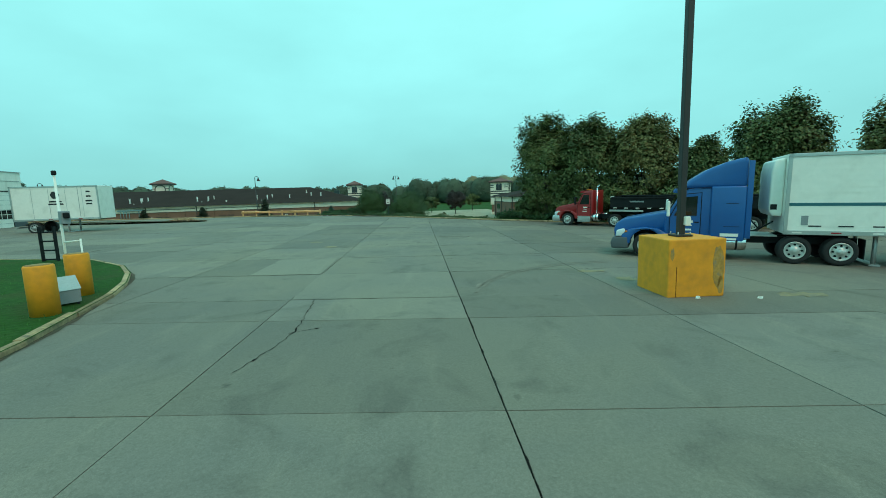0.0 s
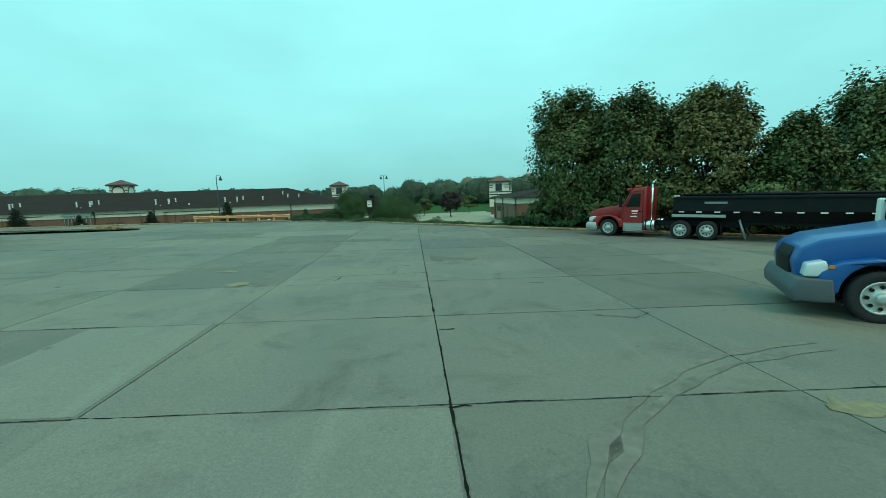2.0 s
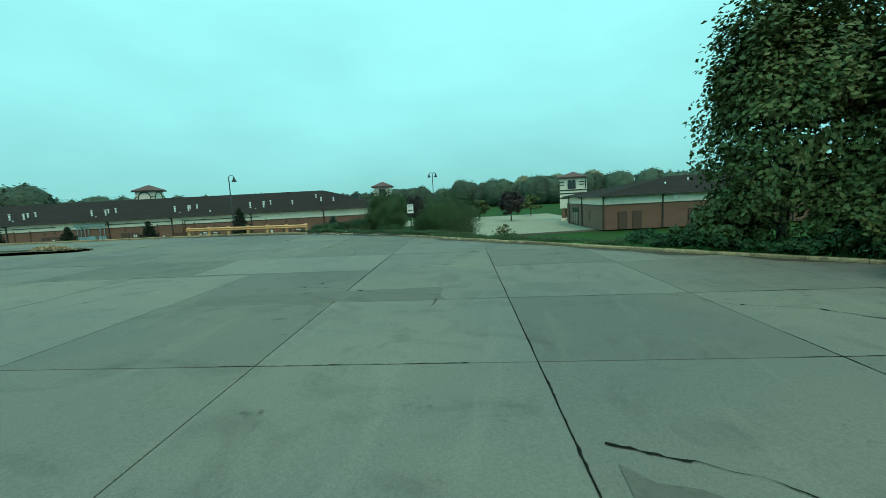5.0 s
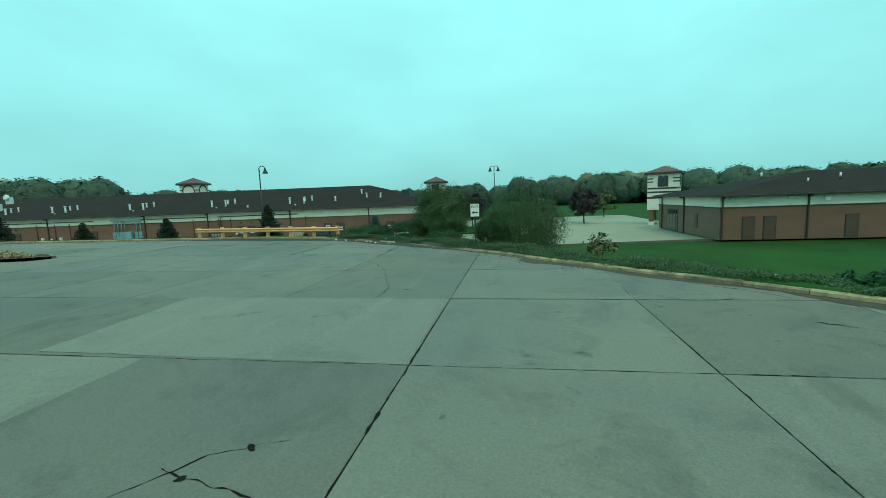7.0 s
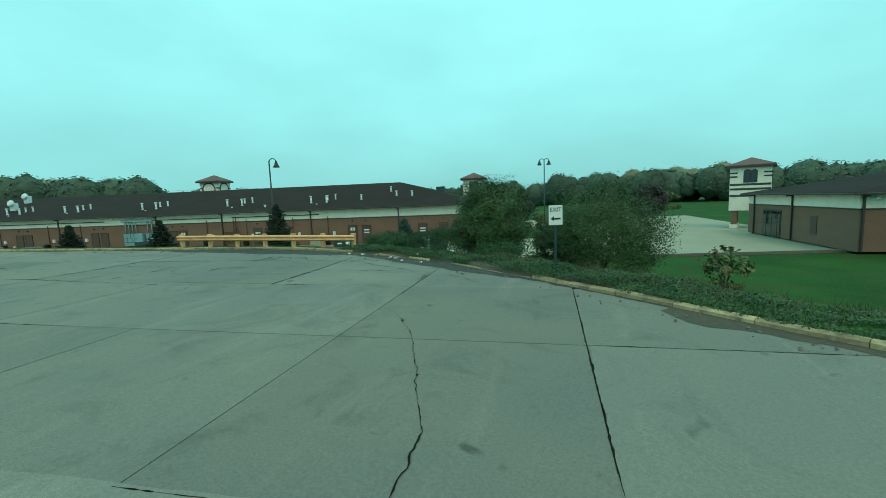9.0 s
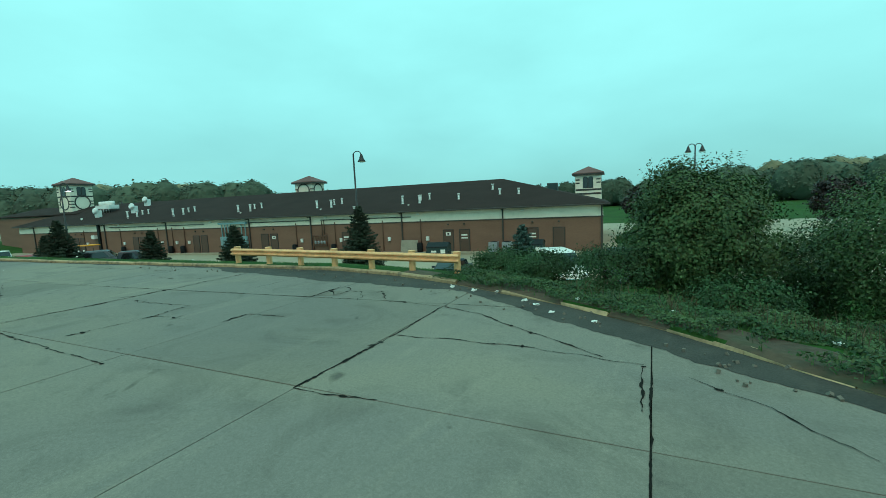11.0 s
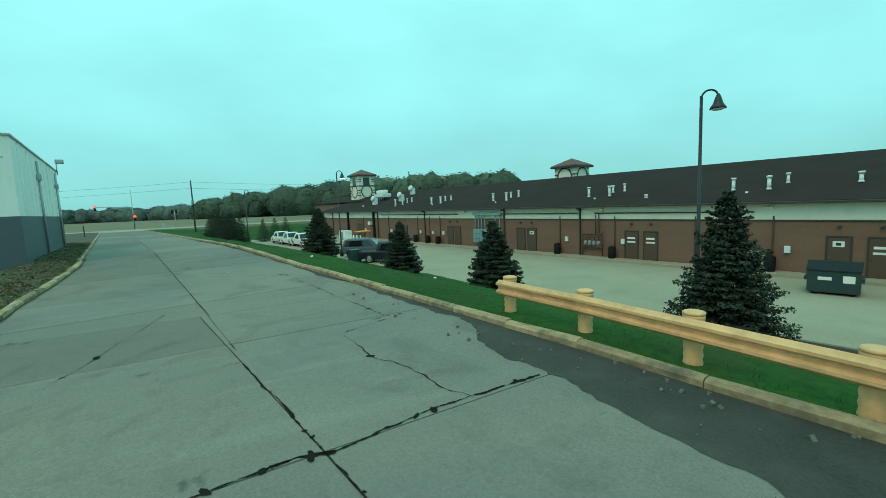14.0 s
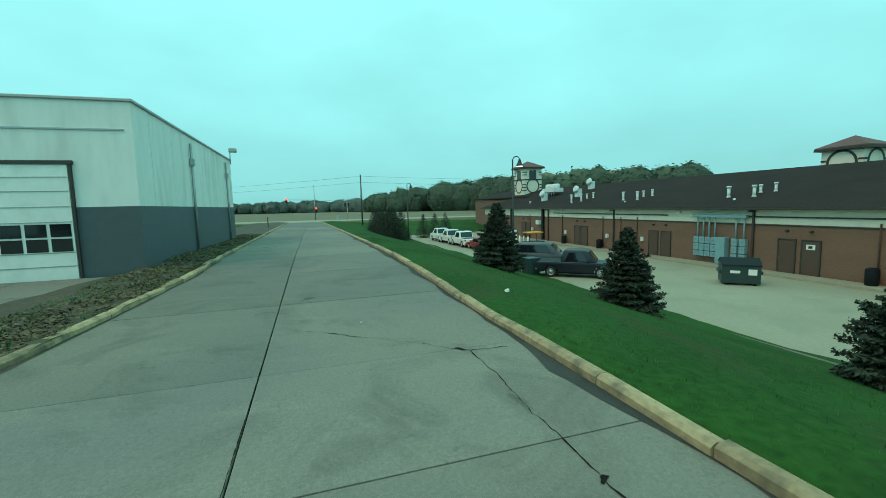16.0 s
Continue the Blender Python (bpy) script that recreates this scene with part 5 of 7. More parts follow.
# ---- things in the yard ----
def light_pole():
    base = thing("pole_base", pose(5.75, 13.3, -0.085, 0, 0, 4), "yellow painted concrete block under a light pole", "concrete block")
    part("block", B((0, 0, 0.76), (1.56, 1.5, 1.54), 0.035), YELLOW, base)
    for k, (px, pz, w, h) in enumerate(((0.58, 0.8, 0.15, 0.55), (0.66, 0.3, 0.08, 0.24), (-0.68, 1.15, 0.05, 0.16))):
        pts = [(px + w * (1 + 0.35 * noise.noise((a * 2, k, 1))) * cos(a), pz + h * (1 + 0.35 * noise.noise((a * 2, k, 5))) * sin(a)) for a in np.linspace(0, 2 * pi, 18)[:-1]]
        part("worn_spot", P([(max(-0.74, min(0.74, u)), max(0.04, min(1.48, v))) for u, v in pts], -0.754, -0.745), BARE, base, "bare grey concrete where paint wore off")
    part("crack", B((-0.55, -0.752, 0.42), (0.012, 0.006, 0.8)), JOINT, base)
    p = thing("light_pole", pose(5.75, 13.3, 1.45, 0, 0, 4), "dark bronze square steel light pole on a yellow block", "light pole")
    shaft = bmesh.new()
    box(shaft, (0, 0, 4.6), (0.17, 0.17, 9.2), 0.02)
    part("shaft", shaft, POLE_BROWN, p)
    pl = part("base_plate", B((0, 0, 0.025), (0.44, 0.44, 0.05), 0.01), POLE_BROWN, p)
    for sx in (-0.17, 0.17):
        for sy in (-0.17, 0.17):
            part("anchor_bolt", R((sx, sy, 0.03), (sx, sy, 0.12), 0.02, 0.02, 6), STEEL, pl)
    part("outlet_box", B((0.1, -0.12, 0.42), (0.16, 0.1, 0.24), 0.02), WHITE, p, "pale outlet box")
    part("arm", B((0, 0.5, 9.15), (0.1, 1.1, 0.1)), POLE_BROWN, p)
    part("lamp_head", B((0, 1.2, 9.15), (0.5, 0.7, 0.22), 0.04), POLE_BROWN, p)


light_pole()


def bollard(x, y):
    z = lot_height(x) + 0.12
    t = thing("bollard", pose(x, y, z), "thick yellow painted concrete bollard on the lawn", "bollard", "bollards on the lawn")
    part("post", lathe(bmesh.new(), (0, 0, -0.05), (0, 0, 1), [(0.285, 0), (0.285, 1.2), (0.27, 1.23), (0.25, 1.24)], 28), YELLOW, t)
    part("top", lathe(bmesh.new(), (0, 0, 1.185), (0, 0, 1), [(0.245, 0), (0.245, 0.012), (0.08, 0.016)], 28), YELLOW_MARK, t, "faded yellow top")


bollard(-10.17, 11.4)
bollard(-11.03, 13.4)


def gate_gear():
    k = thing("kiosk", pose(-10.55, 12.35, 0.26, 0, 0, -35) @ Matrix.Scale(0.82, 4), "grey steel sloped meter kiosk between the bollards", "kiosk")
    part("case", P([(-0.3, 0.1), (-0.3, 0.75), (-0.05, 0.86), (0.35, 0.5), (0.35, 0.1)], -0.32, 0.32), GREY, k)
    part("lid", P([(-0.06, 0.885), (-0.05, 0.9), (0.38, 0.51), (0.36, 0.495)], -0.34, 0.34), STEEL, k)
    for sx in (-0.22, 0.28):
        for sy in (-0.25, 0.25):
            part("leg", B((sx, sy, 0.03), (0.06, 0.06, 0.2)), BLACK, k)
    m = thing("camera_mast", pose(-11.5, 13.6, 0.27, 0, 0, -35), "white steel mast with a camera and control box", "mast")
    part("post", R((0, 0, -0.05), (0, 0, 3.4), 0.036, 0.032, 10), WHITE, m)
    part("camera_head", B((0, 0, 3.44), (0.11, 0.11, 0.13), 0.03), BLACK, m)
    bx = part("control_box", B((0.18, 0.05, 2.2), (0.3, 0.2, 0.36), 0.02), GREY, m)
    part("scanner", B((0.37, 0.05, 2.26), (0.1, 0.14, 0.16), 0.03), BLACK, bx)
    for z in (0.5, 1.0, 1.5):
        part("rail", R((0, 0, z), (0.5, 0.25, z + 0.05), 0.025, 0.025, 6), WHITE, m)
    part("rail_post", R((0.5, 0.25, -0.05), (0.5, 0.25, 1.6), 0.025, 0.025, 6), WHITE, m)
    r = thing("steel_rack", pose(-18.0, 20.0, 0.38, 0, 0, 5), "black steel ladder rack standing on the lawn", "rack")
    for s in (-0.3, 0.3):
        part("upright", B((s, 0, 0.75), (0.07, 0.12, 1.6)), BLACK, r)
    for z in (0.1, 0.5, 0.9, 1.3):
        part("rung", B((0, 0, z), (0.56, 0.1, 0.06)), BLACK, r)


gate_gear()


def guard_rail():
    g = thing("guard_rail", Matrix.Identity(4), "faded yellow steel guard rail on stout round posts", "guard rail")
    n = 7
    line = [Vector((-29.1 + 10.65 * k / (n - 1), 61.45 + 0.88 * (k / (n - 1)) ** 0.7, 0)) for k in range(n)]
    prof = [(0.0, -0.155), (0.045, -0.12), (0.085, -0.1), (0.085, -0.06), (0.02, -0.03), (0.02, 0.03), (0.085, 0.06), (0.085, 0.1), (0.045, 0.12), (0.0, 0.155)]
    for k, p in enumerate(line):
        z = lot_height(p.x) + 0.05
        po = part("post", lathe(bmesh.new(), (p.x, p.y, z - 0.1), (0, 0, 1), [(0.115, 0)] + [(0.115 + 0.011 * (j % 2), 0.1 + 0.06 * j) for j in range(10)] + [(0.125, 0.72), (0.14, 0.8), (0.14, 0.84)], 18), RAIL_PAINT, g)
        part("cap", lathe(bmesh.new(), (p.x, p.y, z + 0.74), (0, 0, 1), [(0.144, 0), (0.144, 0.02), (0.144, 0.03), (0.12, 0.042)], 18), RAIL_PAINT, po)
    for a, b in zip(line[:-1], line[1:]):
        d = (b - a).normalized()
        side = Vector((d.y, -d.x, 0))
        bm = bmesh.new()
        rings = []
        for p in (a - d * 0.15, b + d * 0.15):
            z = lot_height(p.x) + 0.05 + 0.56
            outer = [bm.verts.new(p + side * (0.17 + o) + Vector((0, 0, z + h))) for o, h in prof]
            inner = [bm.verts.new(p + side * (0.158 + o) + Vector((0, 0, z + h))) for o, h in prof]
            rings.append(outer + inner[::-1])
        k = len(rings[0])
        for i in range(k):
            bm.faces.new((rings[0][i], rings[0][(i + 1) % k], rings[1][(i + 1) % k], rings[1][i]))
        bm.faces.new(rings[0][::-1])
        bm.faces.new(rings[1])
        part("beam", bm, RAIL_PAINT, g)


guard_rail()


def exit_sign():
    s = thing("exit_sign", pose(-8.0, 57.5, 0.08, 0, 0, 16), "white exit sign with a black arrow on a green post", "sign")
    part("post", B((0, 0.03, 1.0), (0.07, 0.05, 2.5)), DARK_GREEN, s)
    p = part("plate", B((0, 0, 1.95), (0.46, 0.012, 0.66), 0.004), WHITE, s)
    lettering("word", "EXIT", 0.19, TEXT_BLACK, p, pose(0, -0.012, 2.13))
    part("arrow", P([(-0.17, 1.83), (-0.06, 1.92), (-0.06, 1.86), (0.16, 1.86), (0.16, 1.8), (-0.06, 1.8), (-0.06, 1.74)], -0.012, -0.007), TEXT_BLACK, p)


exit_sign()


def street_lamp(x, y, zb, zt, twin=False, lit=False, turn=0.0):
    """A dark lamp post with a swan neck and a bell shade."""
    h = zt - zb
    t = thing("street_lamp", pose(x, y, zb, 0, 0, turn), "black twin bell street lamp in the car park" if twin else "black swan-neck bell street lamp beside the car park", "street lamp", "street lamps")
    part("post", lathe(bmesh.new(), (0, 0, 0), (0, 0, 1), [(0.17, 0), (0.17, 0.5), (0.1, 0.62), (0.075, 1.0), (0.055, h - 0.2), (0.05, h - 0.2)], 12), LAMP_BLACK, t)
    for s in (-1, 1) if twin else (1,):
        neck = [(0, 0, h - 0.3)] + [(s * (0.28 - 0.28 * cos(a)), 0, h - 0.3 + 0.3 * sin(a)) for a in np.linspace(0.2, pi * 0.93, 8)]
        nk = part("neck", pipe(bmesh.new(), neck, 0.035, 8), LAMP_BLACK, t)
        e = neck[-1]
        sh = part("shade", lathe(bmesh.new(), (e[0], 0, e[2] - 0.5), (0, 0, 1), [(0.29, 0), (0.25, 0.08), (0.17, 0.2), (0.11, 0.4), (0.07, 0.5), (0.05, 0.55)], 16), LAMP_BLACK, t)
        part("lens", lathe(bmesh.new(), (e[0], 0, e[2] - 0.545), (0, 0, 1), [(0.15, 0), (0.24, 0.03), (0.27, 0.05)], 14), LAMP_LENS if lit else HEADLIGHT, sh)


street_lamp(-32.1, 73.0, -1.9, 6.65, turn=40)
street_lamp(-62.5, 66.6, -1.9, 6.25, lit=True, turn=50)
street_lamp(-88.2, 60.0, -1.4, 5.8, turn=60)
street_lamp(-11.0, 95.5, -2.36, 7.0, twin=True)
street_lamp(32.0, 125.0, -2.43, 6.2, twin=True)
street_lamp(-112.0, 92.0, -2.36, 6.2, turn=30)


# ---- things behind the shops ----
def dumpster(s, d, turn=0):
    m = Matrix.Translation(shop(s, -d, PARK_Z)) @ Matrix.Rotation(radians(8 + turn), 4, "Z")
    t = thing("dumpster", m, "dark green steel dumpster with sloping lids", "dumpster", "dumpsters")
    b = part("bin", P([(-0.75, 0.12), (-0.8, 1.15), (0.0, 1.5), (0.8, 1.2), (0.72, 0.12)], -0.95, 0.95, "x"), DARK_GREEN, t)
    part("lid", P([(-0.85, 1.17), (-0.83, 1.22), (0.0, 1.57), (0.85, 1.26), (0.85, 1.21), (0.0, 1.52)], -0.99, 0.99, "x"), BLACK, t)
    for sx in (-1, 1):
        part("fork_pocket", B((sx * 1.0, -0.05, 0.75), (0.14, 1.2, 0.18)), DARK_GREEN, b)
        for sy in (-0.6, 0.6):
            part("foot", B((sx * 0.7, sy, 0.06), (0.16, 0.16, 0.12)), BLACK, b)
    for x, w in ((-0.3, 0.5), (0.55, 0.42)):
        part("label", B((x, -0.79, 0.8), (w, 0.012, 0.34 if w < 0.45 else 0.16)), WHITE, b, "white notice")


dumpster(12.4, 4.5, 8)
dumpster(35.6, 5.2, 48)
dumpster(4.2, 3.0)


def condenser(s):
    t = thing("air_conditioner", Matrix.Translation(shop(s, -0.75, PARK_Z + 0.16)) @ Matrix.Rotation(radians(8), 4, "Z"), "grey louvred air conditioner on the walk", "air conditioner", "condensers by the wall")
    c = part("case", B((0, 0, 0.5), (0.85, 0.85, 0.96), 0.03), GREY, t)
    for z in range(8):
        part("louvre", B((0, -0.43, 0.14 + 0.1 * z), (0.78, 0.03, 0.035)), STEEL, c)
    part("fan_grille", lathe(bmesh.new(), (0, 0, 0.98), (0, 0, 1), [(0.36, 0), (0.36, 0.03), (0.1, 0.06)], 18), BLACK, t)


for s in (6.9, 8.2):
    condenser(s)


def bin_can(s):
    t = thing("litter_bin", Matrix.Translation(shop(s, -0.5, PARK_Z + 0.16)), "dark round litter bin against the brick wall", "litter bin", "litter bins")
    part("drum", lathe(bmesh.new(), (0, 0, 0), (0, 0, 1), [(0.26, 0), (0.3, 0.05), (0.31, 0.8), (0.29, 0.84)], 14), BLACK, t)
    part("lid", lathe(bmesh.new(), (0, 0, 0.84), (0, 0, 1), [(0.31, 0), (0.29, 0.06), (0.12, 0.14)], 14), BLACK, t)


for s in (16.0, 26.4, 31.7, 49.6, 51.8, 54.5, 61.0, 77.0):
    bin_can(s)


def small_wall_things():
    t = thing("leaning_board", Matrix.Translation(shop(17.2, -0.5, PARK_Z + 0.16)) @ Matrix.Rotation(radians(8), 4, "Z"), "weathered board leaning on the back wall", "board")
    part("sheet", B((0, 0, 0.62), (1.9, 0.06, 1.25), 0.01, Matrix.Rotation(radians(-14), 4, "X")), BOARD, t)
    c = thing("traffic_cone", Matrix.Translation(shop(5.9, -0.8, PARK_Z + 0.16)), "orange traffic cone beside the condensers", "traffic cone")
    part("cone", lathe(bmesh.new(), (0, 0, 0.03), (0, 0, 1), [(0.15, 0), (0.03, 0.66), (0.02, 0.68)], 12), RED, c)
    part("foot", B((0, 0, 0.02), (0.36, 0.36, 0.04), 0.01), BLACK, c)
    e = thing("fence", Matrix.Translation(shop(64.0, -5.0, PARK_Z)) @ Matrix.Rotation(radians(188), 4, "Z"), "white bollard posts round the utility yard", "posts")
    for k in range(6):
        part("post", R((1.1 * k - 2.5, 0, 0), (1.1 * k - 2.5, 0, 1.15), 0.09, 0.09, 10), WHITE, e)
    u = thing("utility_tank", Matrix.Translation(shop(68.5, -4.0, PARK_Z)) @ Matrix.Rotation(radians(188), 4, "Z"), "white utility cabinet behind the shops", "cabinet")
    part("case", B((0, 0, 0.8), (2.2, 1.2, 1.6), 0.06), WHITE, u)
    part("door", B((0, 0.61, 0.8), (1.0, 0.02, 1.3)), GREY, u)
    tb = thing("transformer_box", pose(-60.3, 67.2, PARK_Z, 0, 0, 10), "dark green electrical transformer box beside the spruce", "cabinet")
    part("case", B((0, 0, 0.6), (1.0, 0.9, 1.2), 0.04), DARK_GREEN, tb)
    part("lid", B((0, 0, 1.21), (1.06, 0.96, 0.06), 0.02), DARK_GREEN, tb)
    y = thing("skid_loader", Matrix.Translation((-74.5, 72.5, PARK_Z)) @ Matrix.Rotation(radians(100), 4, "Z"), "small black and yellow utility cart in the car park", "utility cart")
    part("body", B((0, 0, 0.7), (2.2, 1.3, 0.7), 0.08), BLACK, y)
    part("roof", B((0, 0, 2.0), (1.7, 1.4, 0.12), 0.04), YELLOW, y, "yellow roof")
    for sx in (-0.75, 0.75):
        for sy in (-0.6, 0.6):
            part("post", R((sx, sy, 1.0), (sx, sy, 1.95), 0.03, 0.03, 6), BLACK, y)
            wheel(y, sx, sy, 0.3, 0.22, 1 if sy > 0 else -1, STEEL, "wheel", 5)


small_wall_things()


def tower_piers():
    for dx, dy in ((-1.5, -1.6), (1.5, -1.6), (-1.5, 1.6), (1.5, 1.6)):
        p = T3 @ Vector((dx, dy, 0))
        t = thing("brick_pier", Matrix.Translation((p.x, p.y, PARK_Z)) @ Matrix.Rotation(radians(-20), 4, "Z"), "square brick pier under the striped tower", "pier", "tower piers")
        part("shaft", B((0, 0, 1.45), (0.62, 0.62, 2.7), 0.02), BRICK, t)
        part("plinth", B((0, 0, 0.25), (0.8, 0.8, 0.5), 0.03), STUCCO, t)


tower_piers()


# ---- the junction ----
def junction():
    cross = [(-128, 42.8), (-131, 46), (-133, 120), (-143, 120), (-142, 45), (-143, 30), (-150, -60), (-140, -60), (-131, 32), (-128, 35.7)]
    tagged(part("cross_road", P(cross, -0.9, lot_height(-128), "z"), MALL_CONCRETE), "pale concrete cross road at the junction", "road", kind="structure")
    fld = [(-152, -400), (-148, 30), (-146, 160), (-240, 420), (-1200, 420), (-1200, -400)]
    tagged(part("field", P(fld, -1.2, -0.62, "z"), FIELD), "brown stubble field beyond the junction", "field", kind="structure")
    z = -0.62
    t = thing("traffic_signal", pose(-147, 38.6, z, 0, 0, 8), "steel traffic signal mast showing red", "traffic light")
    part("mast", R((0, 0, 0), (0, 0, 9.6), 0.12, 0.08, 10), STEEL, t)
    part("arm", R((0, 0, 5.6), (0, -7.0, 5.8), 0.08, 0.05, 8), STEEL, t)
    for y, zz in ((-7.0, 5.55), (0.3, 3.0)):
        hd = part("signal_head", B((0.0, y, zz), (0.3, 0.46, 1.2), 0.04), BLACK, t)
        for k in range(3):
            # lenses wider than their visors: the red glow is built into their size
            part("lens", lathe(bmesh.new(), (0.15, y, zz + 0.34 - 0.34 * k), (1, 0, 0), [(0.24, 0), (0.24, 0.06), (0.1, 0.12)], 14), RED_SIGNAL if k == 0 else BLACK, hd)
            part("visor", lathe(bmesh.new(), (0.15, y, zz + 0.34 - 0.34 * k), (1, 0, 0), [(0.16, 0), (0.17, 0.0), (0.17, 0.05), (0.16, 0.05)], 12), BLACK, hd)
    q = thing("signal_post", pose(-141, 47.5, z), "steel post with two signal heads", "traffic light")
    part("post", R((0, 0, 0), (0, 0, 4.2), 0.08, 0.07, 8), STEEL, q)
    for y in (-0.5, 0.35):
        part("signal_head", B((0, y, 4.1), (0.3, 0.34, 0.95), 0.04), BLACK, q)
    b = thing("control_cabinet", pose(-141.5, 45.0, z), "pale roadside signal control cabinet", "cabinet")
    part("case", B((0, 0, 0.75), (0.7, 0.6, 1.5), 0.03), STEEL, b)
    part("plinth", B((0, 0, 0.05), (0.9, 0.8, 0.1)), KERB, b)
    u = thing("utility_pole", pose(-117.5, 52.4, -0.6), "weathered wooden utility pole", "utility pole")
    part("pole", R((0, 0, -0.2), (0, 0, 9.8), 0.16, 0.11, 10), BARK, u)
    part("transformer", lathe(bmesh.new(), (0.28, 0, 5.2), (0, 0, 1), [(0.2, 0), (0.22, 0.05), (0.22, 0.75), (0.15, 0.85)], 12), GREY, u)
    part("insulator", B((0, 0, 8.6), (0.3, 0.3, 0.3), 0.04), GREY, u)
    w = bmesh.new()
    for zz in (9.5, 8.3, 5.2):
        for (ax, ay, az), (bx, by, bz) in (((-117.5, 52.4, zz - 0.6), (-170, -60, zz - 1)), ((-117.5, 52.4, zz - 0.6), (-118, 150, zz - 1))):
            pts = [(ax + (bx - ax) * k / 10, ay + (by - ay) * k / 10, az + (bz - az) * k / 10 - 1.2 * (1 - (k / 5 - 1) ** 2)) for k in range(11)]
            pipe(w, pts, 0.016, 4)
    tagged(part("overhead_cable", w, BLACK), "thin black overhead cables", "cable")
    sg = thing("marker_post", pose(-92, 41.0, 0.2), "brown marker post on the verge", "post")
    part("post", B((0, 0, 0.8), (0.12, 0.12, 1.6), 0.02), BARK, sg)
    part("cap", B((0, 0, 1.62), (0.16, 0.16, 0.06), 0.01), STEEL, sg)


junction()


# ---- plants ----
def leaf_mesh(centres, normals, sizes, aspect, rng):
    """Many small bent leaves as one mesh: two triangles each, folded along the middle."""
    n = len(centres)
    c = np.asarray(centres)
    up = rng.normal(size=(n, 3))
    nn = np.asarray(normals) + 0.6 * rng.normal(size=(n, 3))
    nn /= np.linalg.norm(nn, axis=1)[:, None] + 1e-9
    u = np.cross(nn, up)
    u /= np.linalg.norm(u, axis=1)[:, None] + 1e-9
    v = np.cross(nn, u)
    s = np.asarray(sizes)[:, None]
    a, b = c - u * s * 0.5 * aspect, c + u * s * 0.5 * aspect
    p, q = c + v * s * 0.5 + nn * s * 0.15, c - v * s * 0.5 + nn * s * 0.15
    verts = np.stack([a, p, b, q], 1).reshape(-1, 3)
    k = np.arange(n) * 4
    faces = np.concatenate([np.stack([k, k + 1, k + 2], 1), np.stack([k, k + 2, k + 3], 1)])
    me = bpy.data.meshes.new("crown")
    me.vertices.add(len(verts))
    me.vertices.foreach_set("co", verts.astype(np.float32).ravel())
    me.loops.add(len(faces) * 3)
    me.loops.foreach_set("vertex_index", faces.astype(np.int32).ravel())
    me.polygons.add(len(faces))
    me.polygons.foreach_set("loop_start", (np.arange(len(faces)) * 3).astype(np.int32))
    me.update(calc_edges=True)
    return me


def clumps(rng, n, rx, ry, rz, cz, low=-0.9):
    """Centres of leaf clumps, most of them near the outside of an uneven crown."""
    got = []
    while len(got) < n:
        d = rng.normal(size=3)
        d /= np.linalg.norm(d)
        if d[2] < low:
            continue
        lump = 1 + 0.25 * noise.noise(Vector(d * 1.7) + Vector((rz, rx, n)))
        k = rng.uniform(0.3, 1.0) ** 0.5 * lump
        got.append((d[0] * rx * k, d[1] * ry * k, cz + d[2] * rz * k))
    return np.array(got)


def leafy_tree(x, y, z, height, radius, mat, leaves, seed, label, trunk=True, bottom=0.12, size=0.26, name="tree", spikes=0, category="tree"):
    rng = np.random.default_rng(seed)
    t = thing(name, pose(x, y, z, 0, 0, rng.uniform(0, 360)), label, category)
    cz = height * (0.5 + bottom / 2)
    rz = height * (1 - bottom) / 2
    n = max(24, leaves // 85)
    cl = clumps(rng, n, radius, radius, rz, cz)
    if spikes:
        tips = clumps(rng, spikes, radius * 0.95, radius * 0.95, rz * 1.0, cz, 0.1)
        lift = np.concatenate([tips + np.array([0, 0, height * 0.022 * k]) + rng.normal(size=tips.shape) * 0.05 for k in range(5)])
        cl = np.concatenate([cl, lift])
    wood = bmesh.new()
    th = height * (0.22 if trunk else 0.1)
    r = height * 0.02
    rod(wood, (0, 0, -0.2), (0.05, 0.03, th), r * 1.25, r, 10)
    for k in range(7 if trunk else 9):
        a = 2 * pi * k / 7 + rng.uniform(-0.3, 0.3)
        e = Vector((cos(a) * radius * rng.uniform(0.3, 0.6), sin(a) * radius * rng.uniform(0.3, 0.6), height * rng.uniform(0.55, 0.85)))
        m = Vector((e.x * 0.35, e.y * 0.35, th + (e.z - th) * 0.45))
        rod(wood, (0.05, 0.03, th * 0.95), m, r * 0.62, r * 0.42, 7)
        rod(wood, m, e, r * 0.42, r * 0.12, 6)
        for j in range(3):
            c = Vector(cl[rng.integers(len(cl))])
            if (c - e).length < radius * 1.1:
                rod(wood, e * 0.7 + m * 0.3, c, r * 0.22, r * 0.06, 5)
    part("trunk", wood, BARK, t)
    which = rng.integers(0, len(cl), leaves)
    spread = radius * 0.07 + 0.065
    pts = cl[which] + rng.normal(size=(leaves, 3)) * spread * np.array([1, 1, 0.8])
    out_n = pts - np.array([0, 0, cz])
    out_n /= np.linalg.norm(out_n, axis=1)[:, None] + 1e-9
    me = leaf_mesh(pts, out_n + np.array([0, 0, 0.5]), rng.uniform(0.65, 1.25, leaves) * size, 1.5, rng)
    me.materials.append(mat)
    cr = new("crown", me)
    cr.parent = t
    return t


